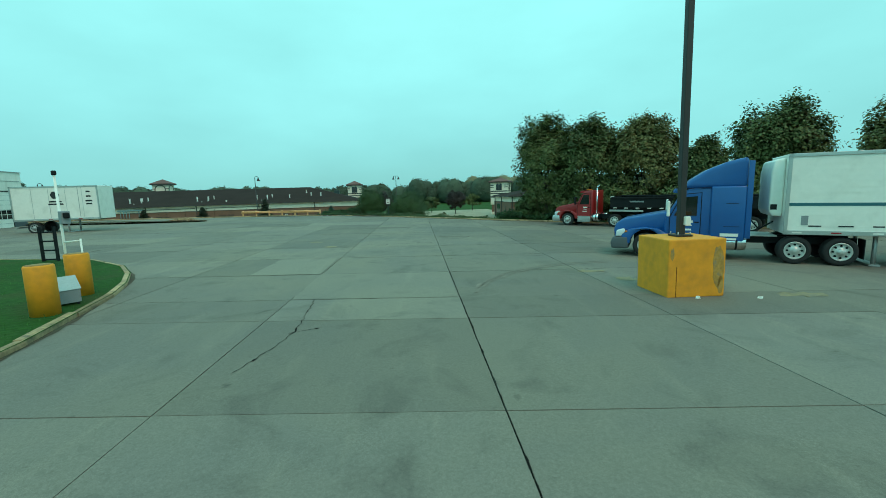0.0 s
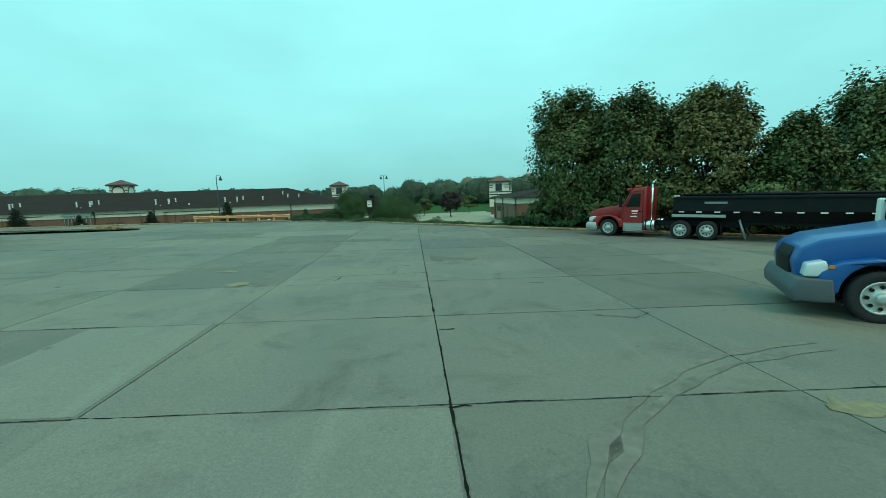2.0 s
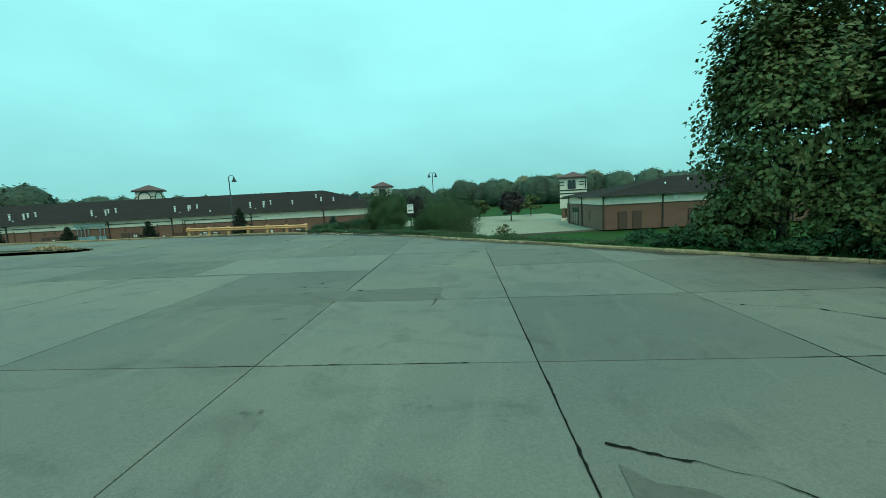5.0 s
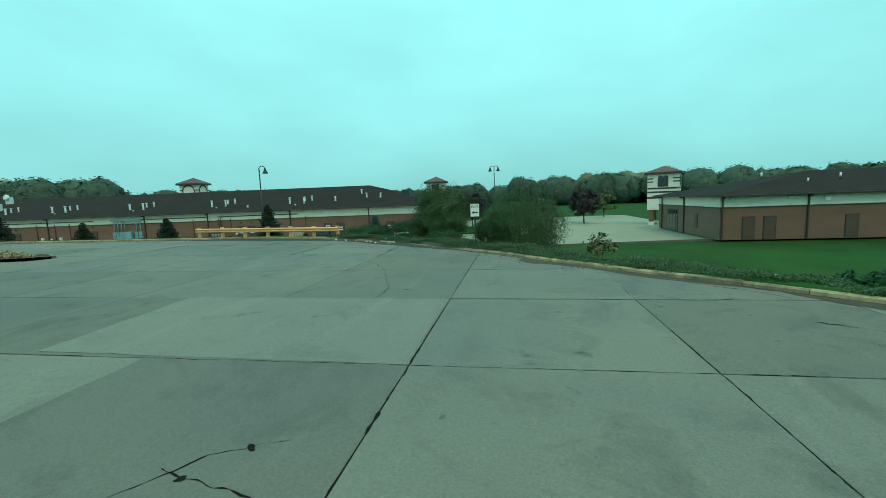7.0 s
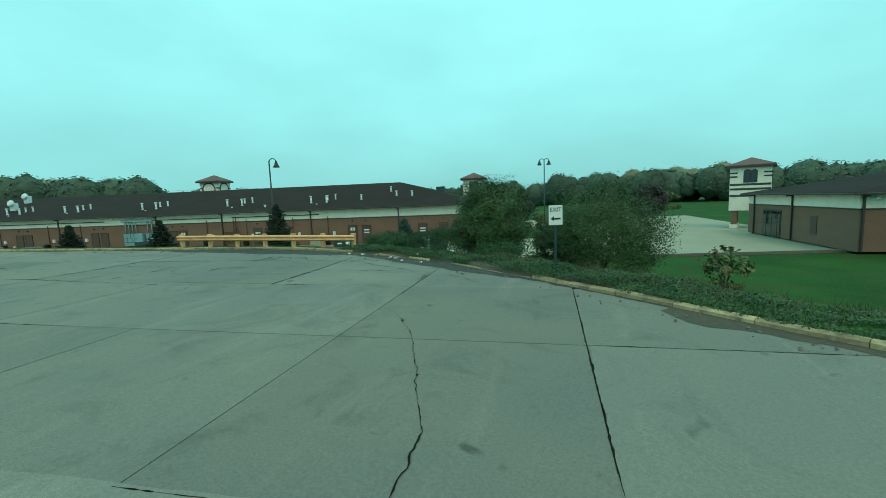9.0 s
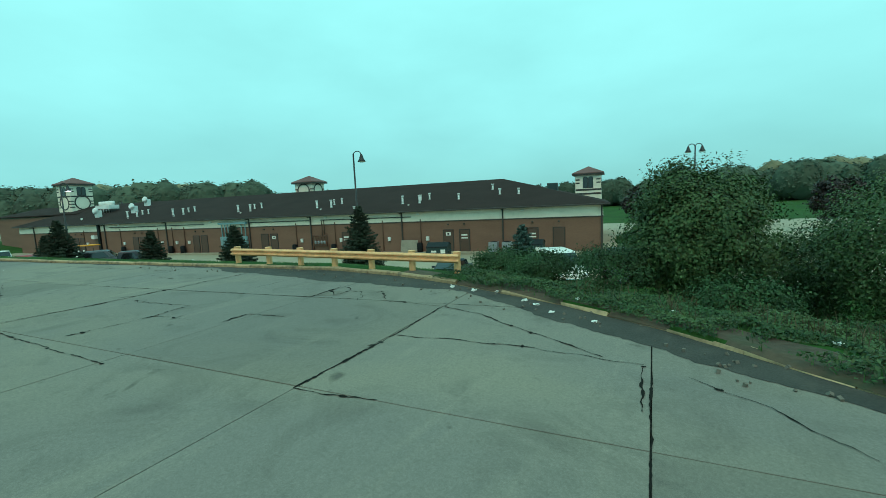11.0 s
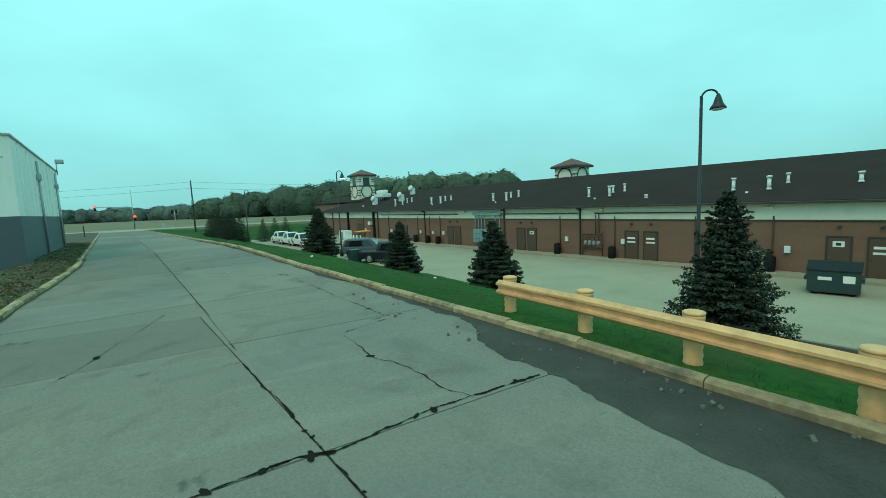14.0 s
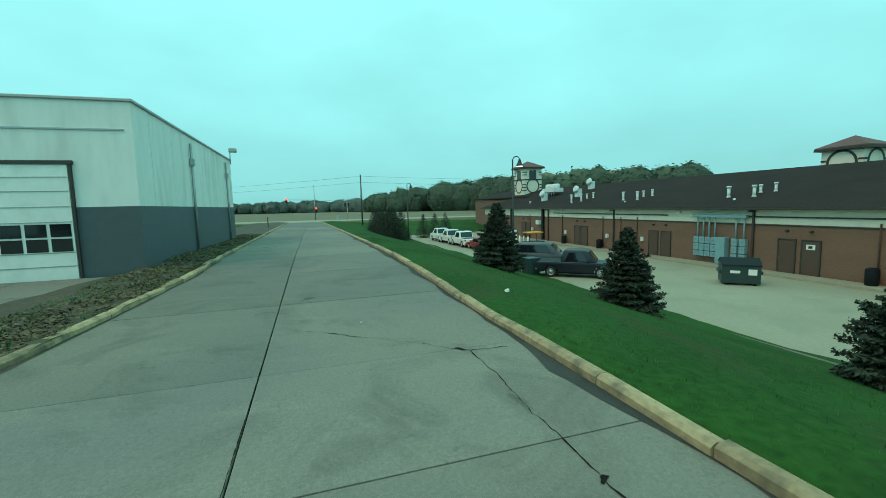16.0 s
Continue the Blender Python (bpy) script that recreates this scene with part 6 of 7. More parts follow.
def spruce(x, y, z, height, radius, mat, seed, label, sprays=2600):
    rng = np.random.default_rng(seed)
    t = thing("spruce", pose(x, y, z), label, "tree", "spruces on the bank")
    part("trunk", R((0, 0, -0.2), (0, 0, height * 0.96), height * 0.022, 0.01, 8), BARK, t)
    whorls = int(height * 5.5)
    pts, nor, siz = [], [], []
    bm = bmesh.new()
    for w in range(whorls):
        f = (w + 0.4) / whorls
        zz = height * (0.05 + 0.93 * f)
        reach = radius * (1 - f) ** 0.85 + 0.06
        nb = max(4, int(11 * (1 - f) + 4))
        for b in range(nb):
            a = 2 * pi * (b + 0.5 * (w % 2)) / nb + rng.uniform(-0.25, 0.25)
            ln = reach * rng.uniform(0.72, 1.12)
            d = np.array([cos(a), sin(a), 0])
            droop = 0.28 - 0.55 * f
            m = max(4, int(sprays / (whorls * 9) * (1.6 - f)))
            rod(bm, (0, 0, zz), tuple(d * ln * 0.9 + np.array([0, 0, zz - droop * ln * 0.8])), 0.018, 0.006, 4)
            for k in np.linspace(0.25, 1, m):
                p = d * ln * k + np.array([0, 0, zz - droop * ln * k + 0.12 * (k ** 3) * ln])
                side = np.array([-d[1], d[0], 0]) * rng.uniform(-1, 1) * ln * 0.24 * (1.15 - k * 0.5)
                pts.append(p + side + rng.normal(size=3) * 0.03)
                nor.append(np.array([0, 0, 1.0]) + 0.35 * d)
                siz.append(rng.uniform(0.048, 0.085) * (0.75 + height * 0.05))
    tagged(part("branchwork", bm, BARK, t), kind="stuff")
    me = leaf_mesh(pts, nor, siz, 1.9, rng)
    me.materials.append(mat)
    cr = new("needles", me)
    cr.parent = t
    return t


# the tall row behind the red truck: place, height of the tip, radius
for k, (x, y, top, r, mt, n) in enumerate(((9.7, 44.6, 10.0, 3.0, LEAF, 36000), (12.9, 41.6, 9.2, 2.9, LEAF, 30000), (17.2, 39.6, 9.1, 3.0, LEAF_B, 36000), (20.6, 36.8, 6.6, 2.0, LEAF, 16000),
                                           (26.4, 36.6, 9.4, 3.6, LEAF, 36000), (31.2, 30.6, 8.6, 3.0, LEAF_B, 22000), (35.4, 26.6, 9.4, 3.4, LEAF_B, 18000), (40.8, 21.0, 10.2, 3.6, LEAF, 10000))):
    z = land_height(x, y)
    leafy_tree(x, y, z, (top - z) * 0.95, r, mt, n, 10 + k, "tall leafy green tree at the edge of the yard" if mt == LEAF else "tall tree with olive autumn-tinged leaves", bottom=0.04, size=0.16, spikes=150)
for k, (x, y, h, r) in enumerate(((11.2, 42.2, 3.2, 1.9), (14.6, 39.6, 3.8, 2.1), (18.6, 36.4, 3.6, 2.1), (22.6, 33.4, 3.4, 2.2), (27.6, 30.4, 3.4, 2.3), (8.2, 45.4, 2.6, 1.5), (32.4, 25.6, 3.4, 2.4))):
    leafy_tree(x, y, land_height(x, y), h, r, LEAF, 7000, 40 + k, "dense dark undergrowth shrub below the trees", trunk=False, bottom=0.0, size=0.16, name="shrub", category="shrub")
# bushes on the bank
leafy_tree(-11.5, 64.5, land_height(-11.5, 64.5), 4.4, 1.9, BUSH_LEAF, 60000, 60, "large leafy bush with upright shoots on the bank", trunk=False, bottom=0.0, size=0.06, name="bush", spikes=16, category="bush")
leafy_tree(-5.9, 65.8, land_height(-5.9, 65.8), 4.9, 2.9, BUSH_LEAF, 60000, 61, "broad dense green bush on the bank", trunk=False, bottom=0.0, size=0.055, name="bush", spikes=14, category="bush")
leafy_tree(-8.4, 68.2, land_height(-8.4, 68.2), 3.2, 1.7, BUSH_LEAF, 16000, 62, "dark bush between two larger bushes", trunk=False, bottom=0.0, size=0.075, name="bush", category="bush")
leafy_tree(-0.8, 65.0, land_height(-0.8, 65.0), 2.3, 0.95, LEAF_B, 420, 63, "thin open sapling on the bank", trunk=False, bottom=0.15, size=0.16, name="sapling", category="bush")
leafy_tree(-16.0, 63.7, land_height(-16.0, 63.7), 0.9, 1.1, WEED, 15000, 64, "low wild shrub by the guard rail's end", trunk=False, bottom=0.0, size=0.045, name="shrub", spikes=40, category="shrub")
leafy_tree(-13.6, 62.9, land_height(-13.6, 62.9), 1.3, 1.4, WEED, 12000, 65, "low wild shrub on the bank", trunk=False, bottom=0.0, size=0.045, name="shrub", spikes=30, category="shrub")
leafy_tree(-17.8, 64.9, land_height(-17.8, 64.9), 1.0, 1.2, WEED, 11000, 66, "low wild shrub behind the guard rail", trunk=False, bottom=0.0, size=0.05, name="shrub", spikes=30, category="shrub")
leafy_tree(-10.6, 61.3, land_height(-10.6, 61.3), 0.8, 1.1, WEED, 8000, 67, "tall weeds on the bank", trunk=False, bottom=0.0, size=0.05, name="weeds", category="shrub")
# young trees in the car park
leafy_tree(2.4, 110.0, PARK_Z, 5.8, 2.4, LEAF_DARK, 9000, 70, "round dark red-leaved tree in the car park", bottom=0.25, size=0.2)
leafy_tree(8.0, 128.0, PARK_Z, 5.0, 2.2, LEAF, 2000, 71, "small round green tree in the car park", bottom=0.2, size=0.3)
leafy_tree(-4.0, 120.0, PARK_Z, 4.6, 2.0, LEAF, 2000, 72, "small round green tree in the car park", bottom=0.2, size=0.3)
leafy_tree(-15.6, 104.0, PARK_Z, 6.0, 2.5, LEAF_DARK, 9000, 73, "round dark-leaved tree on a car park island", bottom=0.2, size=0.2)
leafy_tree(-11.4, 99.0, PARK_Z, 3.0, 2.0, LEAF, 1800, 74, "dense round shrub on a car park island", trunk=False, bottom=0.0, size=0.25, name="shrub", category="shrub")
tagged(part("grass_island", P([(-13.5 + 5 * cos(a), 100.5 + 7.5 * sin(a)) for a in np.linspace(0, 2 * pi, 24)[:-1]], PARK_Z - 0.1, PARK_Z + 0.15, "z"), GRASS_SOIL, bevel=0.03), "kerbed grass island in the car park", "grass", kind="structure")
# spruces along the bank
for k, (x, y, top, r, mt) in enumerate(((-29.6, 70.3, 2.9, 1.8, NEEDLE), (-38.2, 67.4, 1.95, 1.5, NEEDLE), (-46.5, 66.2, 1.8, 1.4, NEEDLE), (-50.4, 62.1, 2.85, 1.4, NEEDLE), (-19.0, 70.6, 1.5, 1.3, NEEDLE_BLUE), (-60.2, 64.2, 1.6, 1.3, NEEDLE))):
    z = land_height(x, y) - 0.05
    spruce(x, y, z, top - z, r, mt, 80 + k, "dark green young spruce on the grass bank" if mt == NEEDLE else "blue-green young spruce on the grass bank", 26000)
for k in range(14):
    x, y = -76.0 - 1.75 * k, 57.4 + 0.7 * ((k * 5) % 3) - 0.18 * k
    spruce(x, y, land_height(x, y) - 0.05, 3.2 + 0.6 * ((k * 7) % 5) / 5, 1.35, NEEDLE, 100 + k, "dark green young spruce in a row by the road", 4500)
for k, (x, y) in enumerate(((-99.0, 63.0), (-102.0, 65.2), (-105.0, 67.4))):
    spruce(x, y, land_height(x, y) - 0.05, 4.0, 1.6, NEEDLE, 120 + k, "dark green young spruce in a row by the road", 3500)


def woods(name, line, depth, n, mat, seed, size, label):
    """A far belt of trees: lumpy crowns close together, each with a skin of small leaf sprays."""
    rng = np.random.default_rng(seed)
    ball = bmesh.new()
    bmesh.ops.create_icosphere(ball, subdivisions=2, radius=1)
    unit = np.array([v.co[:] for v in ball.verts])
    tris = np.array([[v.index for v in f.verts] for f in ball.faces])
    ball.free()
    ends = np.array([p[:2] for p in line], float)
    tops = np.array([p[2] for p in line], float)
    long = np.linalg.norm(ends[1:] - ends[:-1], axis=1)
    pos, nor, siz, cores, core_tris = [], [], [], [], []
    for c_i in range(n):
        i = rng.choice(len(long), p=long / long.sum())
        k = rng.uniform()
        d = (ends[i + 1] - ends[i]) / long[i]
        nrm = np.array([-d[1], d[0]])
        off = rng.uniform() ** 1.2 * depth
        c = ends[i] + (ends[i + 1] - ends[i]) * k + nrm * off
        top = (tops[i] + (tops[i + 1] - tops[i]) * k) * rng.choice([0.55, 0.72, 0.84, 0.92, 0.97, 1.0]) * (0.82 + 0.18 * off / depth) + rng.normal(0, 0.3)
        tallness = (top + 3) * rng.uniform(0.42, 0.55)
        r = tallness * rng.uniform(0.7, 1.15)
        seedv = rng.uniform(0, 90, 3)
        lump = np.array([1 + 0.22 * noise.noise(Vector(u * 1.9 + seedv)) + 0.16 * noise.noise(Vector(u * 4.5 + seedv)) + 0.08 * noise.noise(Vector(u * 11 + seedv)) for u in unit])[:, None]
        stretch_v = np.array([r, r, tallness])
        core = unit * lump * stretch_v * 0.89 + np.array([c[0], c[1], top - tallness])
        core_tris.append(tris + len(unit) * c_i)
        cores.append(core)
        pick = tris[rng.integers(0, len(tris), 460)]
        w = rng.dirichlet((1, 1, 1), 460)[:, :, None]
        v = (unit[pick] * w).sum(1)
        skin = (unit[pick] * lump[pick] * w).sum(1)
        keep = v[:, 2] > -0.45
        pts = skin * stretch_v * rng.uniform(0.86, 1.01, 460)[:, None] + np.array([c[0], c[1], top - tallness])
        pos.append(pts[keep])
        nor.append((v / stretch_v * r * 2.2 + np.array([0, 0, 0.9]))[keep])
        siz.append((rng.uniform(0.45, 0.9, 460) * size)[keep])
    core_v, core_f = np.concatenate(cores), np.concatenate(core_tris)
    leaves = leaf_mesh(np.concatenate(pos), np.concatenate(nor), np.concatenate(siz), 1.3, rng)
    nv = len(leaves.vertices)
    co = np.empty(nv * 3, np.float32)
    leaves.vertices.foreach_get("co", co)
    lf = np.empty(len(leaves.loops), np.int32)
    leaves.loops.foreach_get("vertex_index", lf)
    verts = np.concatenate([co.reshape(-1, 3), core_v])
    faces = np.concatenate([lf.reshape(-1, 3), core_f + nv])
    me = bpy.data.meshes.new(name)
    me.vertices.add(len(verts))
    me.vertices.foreach_set("co", verts.astype(np.float32).ravel())
    me.loops.add(len(faces) * 3)
    me.loops.foreach_set("vertex_index", faces.astype(np.int32).ravel())
    me.polygons.add(len(faces))
    me.polygons.foreach_set("loop_start", (np.arange(len(faces)) * 3).astype(np.int32))
    me.update(calc_edges=True)
    bpy.data.meshes.remove(leaves)
    me.materials.append(mat)
    return tagged(new(name, me), label, "woods", kind="stuff")


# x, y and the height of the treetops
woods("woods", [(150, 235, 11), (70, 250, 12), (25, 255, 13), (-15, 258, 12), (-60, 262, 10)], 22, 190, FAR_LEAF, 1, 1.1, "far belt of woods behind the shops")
woods("woods", [(60, 262, 14), (38, 266, 15), (18, 270, 13.5)], 14, 26, FAR_PALE, 2, 1.0, "taller pale trees behind the woods")
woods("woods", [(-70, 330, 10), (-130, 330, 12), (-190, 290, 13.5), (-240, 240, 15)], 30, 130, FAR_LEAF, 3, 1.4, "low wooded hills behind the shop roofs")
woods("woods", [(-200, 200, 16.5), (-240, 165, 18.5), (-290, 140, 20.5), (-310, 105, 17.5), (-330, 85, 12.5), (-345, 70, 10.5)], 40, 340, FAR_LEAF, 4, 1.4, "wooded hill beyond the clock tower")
woods("woods", [(-240, 190, 20), (-275, 165, 21), (-300, 150, 22)], 20, 18, FAR_PALE, 5, 1.3, "yellowing crowns on the wooded hill")
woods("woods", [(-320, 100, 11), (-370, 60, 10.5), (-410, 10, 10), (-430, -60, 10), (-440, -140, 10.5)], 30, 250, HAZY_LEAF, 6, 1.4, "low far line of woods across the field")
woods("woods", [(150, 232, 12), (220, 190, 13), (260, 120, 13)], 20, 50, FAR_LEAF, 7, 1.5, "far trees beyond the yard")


# ---- the bank's near edge, grass blades, weeds ----
def offset_line(line, d):
    got = []
    for i, (x, y) in enumerate(line):
        a, b = line[max(0, i - 1)], line[min(len(line) - 1, i + 1)]
        dx, dy = b[0] - a[0], b[1] - a[1]
        n = hypot(dx, dy)
        got.append((x + dy / n * d, y - dx / n * d))
    return got


def fine_line(line, step):
    got = []
    for a, b in zip(line[:-1], line[1:]):
        n = max(1, int(hypot(b[0] - a[0], b[1] - a[1]) / step))
        got += [(a[0] + (b[0] - a[0]) * k / n, a[1] + (b[1] - a[1]) * k / n) for k in range(n)]
    return got + [line[-1]]


def bank_edge():
    line = fine_line(NORTH_KERB, 1.0)
    offs = (-0.02, -0.15, -0.45, -0.9, -1.5, -2.3, -3.3, -4.6, -6.2)
    verts, faces = [], []
    for o in offs:
        for (x, y), (fx, fy) in zip(offset_line(line, -o), line):
            z = lot_height(fx) + (0.02 if o > -0.1 else 0.105) if o > -0.3 else land_height(x, y) + 0.07 * noise.noise((x * 0.9, y * 0.9, 7))
            if o == offs[-1]:
                z = land_height(x, y) - 0.12
            verts.append((x, y, z))
    n = len(line)
    for j in range(len(offs) - 1):
        for i in range(n - 1):
            a = j * n + i
            faces.append((a, a + n, a + n + 1, a + 1))
    ob = mesh_part("grass_bank", verts, faces, GRASS_SOIL)
    for p in ob.data.polygons:
        p.use_smooth = True
    ob.data.materials.append(DIRT)
    for p in ob.data.polygons:
        c = p.center
        if -20 < c.x < -4 and noise.noise((c.x * 0.8, c.y * 0.8, 6)) > -0.35 and near_line(NORTH_KERB, c.x, c.y)[0] < 0.75:
            p.material_index = 1
    tagged(ob, "green grass bank behind the kerb", "grass", kind="structure")


bank_edge()


def grass(name, spots, mat, tall, seed, label):
    """Blades as narrow triangles in small tufts."""
    rng = np.random.default_rng(seed)
    verts, faces = [], []
    for x, y, z in spots:
        h, a, lean = tall * rng.uniform(0.25, 1.0) ** 1.3 * 1.35, rng.uniform(0, pi), rng.normal(0, 0.35, 2) * tall
        w = 0.005 + min(tall, 0.2) * 0.045
        dx, dy = cos(a) * w, sin(a) * w
        k = len(verts)
        verts += [(x - dx, y - dy, z - 0.02), (x + dx, y + dy, z - 0.02), (x + lean[0], y + lean[1], z + h)]
        faces.append((k, k + 1, k + 2))
    return tagged(mesh_part(name, verts, faces, mat), label, "grass", kind="stuff")


rg = np.random.default_rng(5)
line = fine_line(NORTH_KERB[3:22], 0.05)


def bank_spots(n, reach, power, x_lo, x_hi, patchy, least=0.12):
    """Places on the bank, thicker near the kerb and in patches."""
    at_line = np.array(line)[rg.integers(0, len(line), n)]
    d = least + reach * rg.uniform(size=n) ** power
    nx, ny = np.where(at_line[:, 0] > -14, 0.55, 0.1), np.where(at_line[:, 0] > -14, 0.83, 0.99)
    xs, ys = at_line[:, 0] + nx * d + rg.normal(0, 0.15, n), at_line[:, 1] + ny * d + rg.normal(0, 0.15, n)
    off, side, zs = north_bank(xs, ys)
    ok = (xs > x_lo) & (xs < x_hi) & (side > 0) & (off > least - 0.02)
    return [(x, y, z) for x, y, z in zip(xs[ok], ys[ok], zs[ok]) if noise.noise((x * 0.7, y * 0.7, 5)) + 0.5 * noise.noise((x * 2.3, y * 2.3, 8)) > patchy]


grass("rough_grass", bank_spots(90000, 14.0, 1.25, -17.5, 40, -0.35), BLADES, 0.12, 6, "rough patchy grass on the bank")
grass("long_grass", bank_spots(40000, 11.0, 1.2, -17.5, 40, 0.12), BLADES, 0.2, 16, "clumps of longer grass on the bank")
grass("dry_weeds", bank_spots(46000, 5.0, 0.6, -14.5, 0, 0.1), DRY_WEED, 0.4, 18, "dry brown weeds on the bank")
grass("mown_grass", bank_spots(60000, 10.0, 1.5, -62, -17.5, -0.6), BLADES, 0.05, 7, "short mown grass on the bank")


def weed_cover(name, n, reach, x_lo, x_hi, high, mat, seed, label, size=0.034):
    """Leafy weeds over the bank, in mounds of uneven height."""
    rng = np.random.default_rng(seed)
    pts = []
    for x, y, z in bank_spots(n, reach, 1.0, x_lo, x_hi, -0.25, 0.03):
        mound = high * max(0.12, 0.45 + 0.9 * noise.noise((x * 0.55, y * 0.55, seed)) + 0.35 * noise.noise((x * 1.9, y * 1.9, seed)))
        pts.append((x, y, z + mound * rng.uniform(0.25, 1.0) ** 0.6))
    pts = np.array(pts)
    me = leaf_mesh(pts, np.tile(np.array([-0.2, -0.4, 1.0]), (len(pts), 1)), rng.uniform(0.6, 1.4, len(pts)) * size, 2.0, rng)
    me.materials.append(mat)
    return tagged(new(name, me), label, "weeds", kind="stuff")


weed_cover("weeds", 260000, 4.6, -19.0, -5.0, 0.36, WEED, 31, "dark leafy weeds overgrowing the kerb")
weed_cover("weeds", 240000, 3.2, -17.5, 4.0, 0.34, BUSH_LEAF, 32, "low green weeds on the bank")
weed_cover("undergrowth", 160000, 6.0, 5.0, 38.0, 1.1, WEED, 33, "dark undergrowth below the trees", 0.11)
lawn_spots = []
for _ in range(9000):
    x, y = rg.uniform(-24, -8), rg.uniform(4, 20)
    d, s, _f = near_line(LAWN_KERB, x, y)
    if s < 0 and d > 0.2:
        lawn_spots.append((x, y, lot_height(x) + 0.13))
grass("lawn_grass", lawn_spots, BLADES, 0.08, 8, "short green lawn grass")


def verge_line(x):
    """Where the verge kerb runs at x."""
    for (ax, ay), (bx, by) in zip(SOUTH_KERB[1:], SOUTH_KERB[2:]):
        if bx <= x <= ax:
            return ay + (by - ay) * (x - ax) / (bx - ax)
    return SOUTH_KERB[-1][1]


def on_verge(x, y):
    return y > 48.2 + (x + 48) * 0.17 and near_line(SOUTH_KERB, x, y)[0] > 0.1


weed_spots = []
for _ in range(30000):
    x = -30 - 40 * rg.uniform() ** 1.5
    y = verge_line(x) - 0.1 - 3.6 * rg.uniform() ** 1.2
    if on_verge(x, y) and noise.noise((x * 0.9, y * 0.9, 2)) + 0.5 * noise.noise((x * 3.1, y * 3.1, 5)) > 0.05:
        weed_spots.append((x, y, verge_height(x, y)))
grass("verge_weeds", weed_spots, BLADES, 0.09, 9, "dry weeds and dead leaves on the verge")


def clods():
    """Lumps of earth over the bare verge."""
    rng = np.random.default_rng(43)
    verts, faces = [], []
    for _ in range(4200):
        x = -30 - 38 * rng.uniform() ** 1.6
        y = verge_line(x) - 0.15 - 3.6 * rng.uniform()
        if not on_verge(x, y):
            continue
        r, z, k = rng.uniform(0.025, 0.085), verge_height(x, y), len(verts)
        ring = rng.uniform(0.7, 1.3, 6)
        verts += [(x + r * q * cos(pi * j / 3), y + r * q * sin(pi * j / 3), z - 0.01) for j, q in enumerate(ring)]
        verts += [(x + r * q * 0.55 * cos(pi * j / 3 + 0.3), y + r * q * 0.55 * sin(pi * j / 3 + 0.3), z + r * rng.uniform(0.35, 0.6)) for j, q in enumerate(ring)]
        faces += [(k + j, k + (j + 1) % 6, k + 6 + (j + 1) % 6, k + 6 + j) for j in range(6)] + [tuple(k + 6 + j for j in range(6))]
    me = bpy.data.meshes.new("earth_clods")
    me.from_pydata(verts, [], faces)
    me.materials.append(CLOD)
    tagged(new("earth_clods", me), "brown lumps of earth on the verge", "earth", kind="stuff")


clods()


def fallen_leaves():
    """Dead leaves blown over the verge."""
    rng = np.random.default_rng(41)
    pts = []
    for _ in range(52000):
        x = -29.5 - 42 * rng.uniform() ** 1.5
        y = verge_line(x) - 0.1 - 4.0 * rng.uniform() ** 1.1
        if on_verge(x, y) and noise.noise((x * 0.9, y * 0.9, 12)) + 0.5 * noise.noise((x * 3, y * 3, 1)) > -0.12:
            pts.append((x, y, verge_height(x, y) + 0.025))
    me = leaf_mesh(pts, np.tile(np.array([0, 0, 2.0]), (len(pts), 1)), rng.uniform(0.03, 0.075, len(pts)), 1.3, rng)
    me.materials.append(DEAD_LEAF)
    tagged(new("fallen_leaves", me), "brown dead leaves on the dirt verge", "leaves", kind="stuff")


fallen_leaves()


# ---- cracks, patches, marks and litter ----
def ribbon(bm, pts, w, lift, ragged=0.3):
    """A strip along a line on the paving, of uneven width."""
    pts = [Vector((x, y, 0)) for x, y in pts]
    rows = []
    for i, p in enumerate(pts):
        d = (pts[min(i + 1, len(pts) - 1)] - pts[max(i - 1, 0)]).normalized()
        s = Vector((d.y, -d.x, 0)) * w * 0.5 * (1 + random.uniform(-ragged, ragged)) * (0.25 + 1.6 * abs(noise.noise((p.x * 1.3, p.y * 1.3, 4))))
        rows.append([bm.verts.new((q.x, q.y, lot_height(q.x) + lift)) for q in (p - s, p + s)])
    for a, b in zip(rows[:-1], rows[1:]):
        bm.faces.new((a[0], a[1], b[1], b[0]))


def wander(pts, step=0.08, jog=0.012):
    """A broken line that strays from side to side, at two scales."""
    got, off = [], random.uniform(0, 50)
    for (ax, ay), (bx, by) in zip(pts[:-1], pts[1:]):
        long = hypot(bx - ax, by - ay)
        n = max(1, int(long / step))
        ux, uy = -(by - ay) / max(long, 1e-6), (bx - ax) / max(long, 1e-6)
        for k in range(n):
            f = k / n
            w = sin(pi * f) * (0.09 * noise.noise((off + f * long * 1.1, 2, 0)) + 0.05 * noise.noise((off + f * long * 4.5, 7, 0))) * (jog / 0.012) + random.gauss(0, jog * 0.5)
            got.append((ax + (bx - ax) * f + ux * w, ay + (by - ay) * f + uy * w))
    return got + [pts[-1]]


def spall(bm, x, y, r):
    """A chipped hollow beside a crack: a small ragged dark spot."""
    n, turn, long = 9, random.uniform(0, pi), random.uniform(1.2, 2.4)
    ring = []
    for k in range(n):
        a = 2 * pi * k / n
        q = r * random.uniform(0.45, 1.1)
        u, v = q * long * cos(a), q * sin(a)
        px, py = x + u * cos(turn) - v * sin(turn), y + u * sin(turn) + v * cos(turn)
        ring.append(bm.verts.new((px, py, lot_height(px) + 0.009)))
    bm.faces.new(ring)


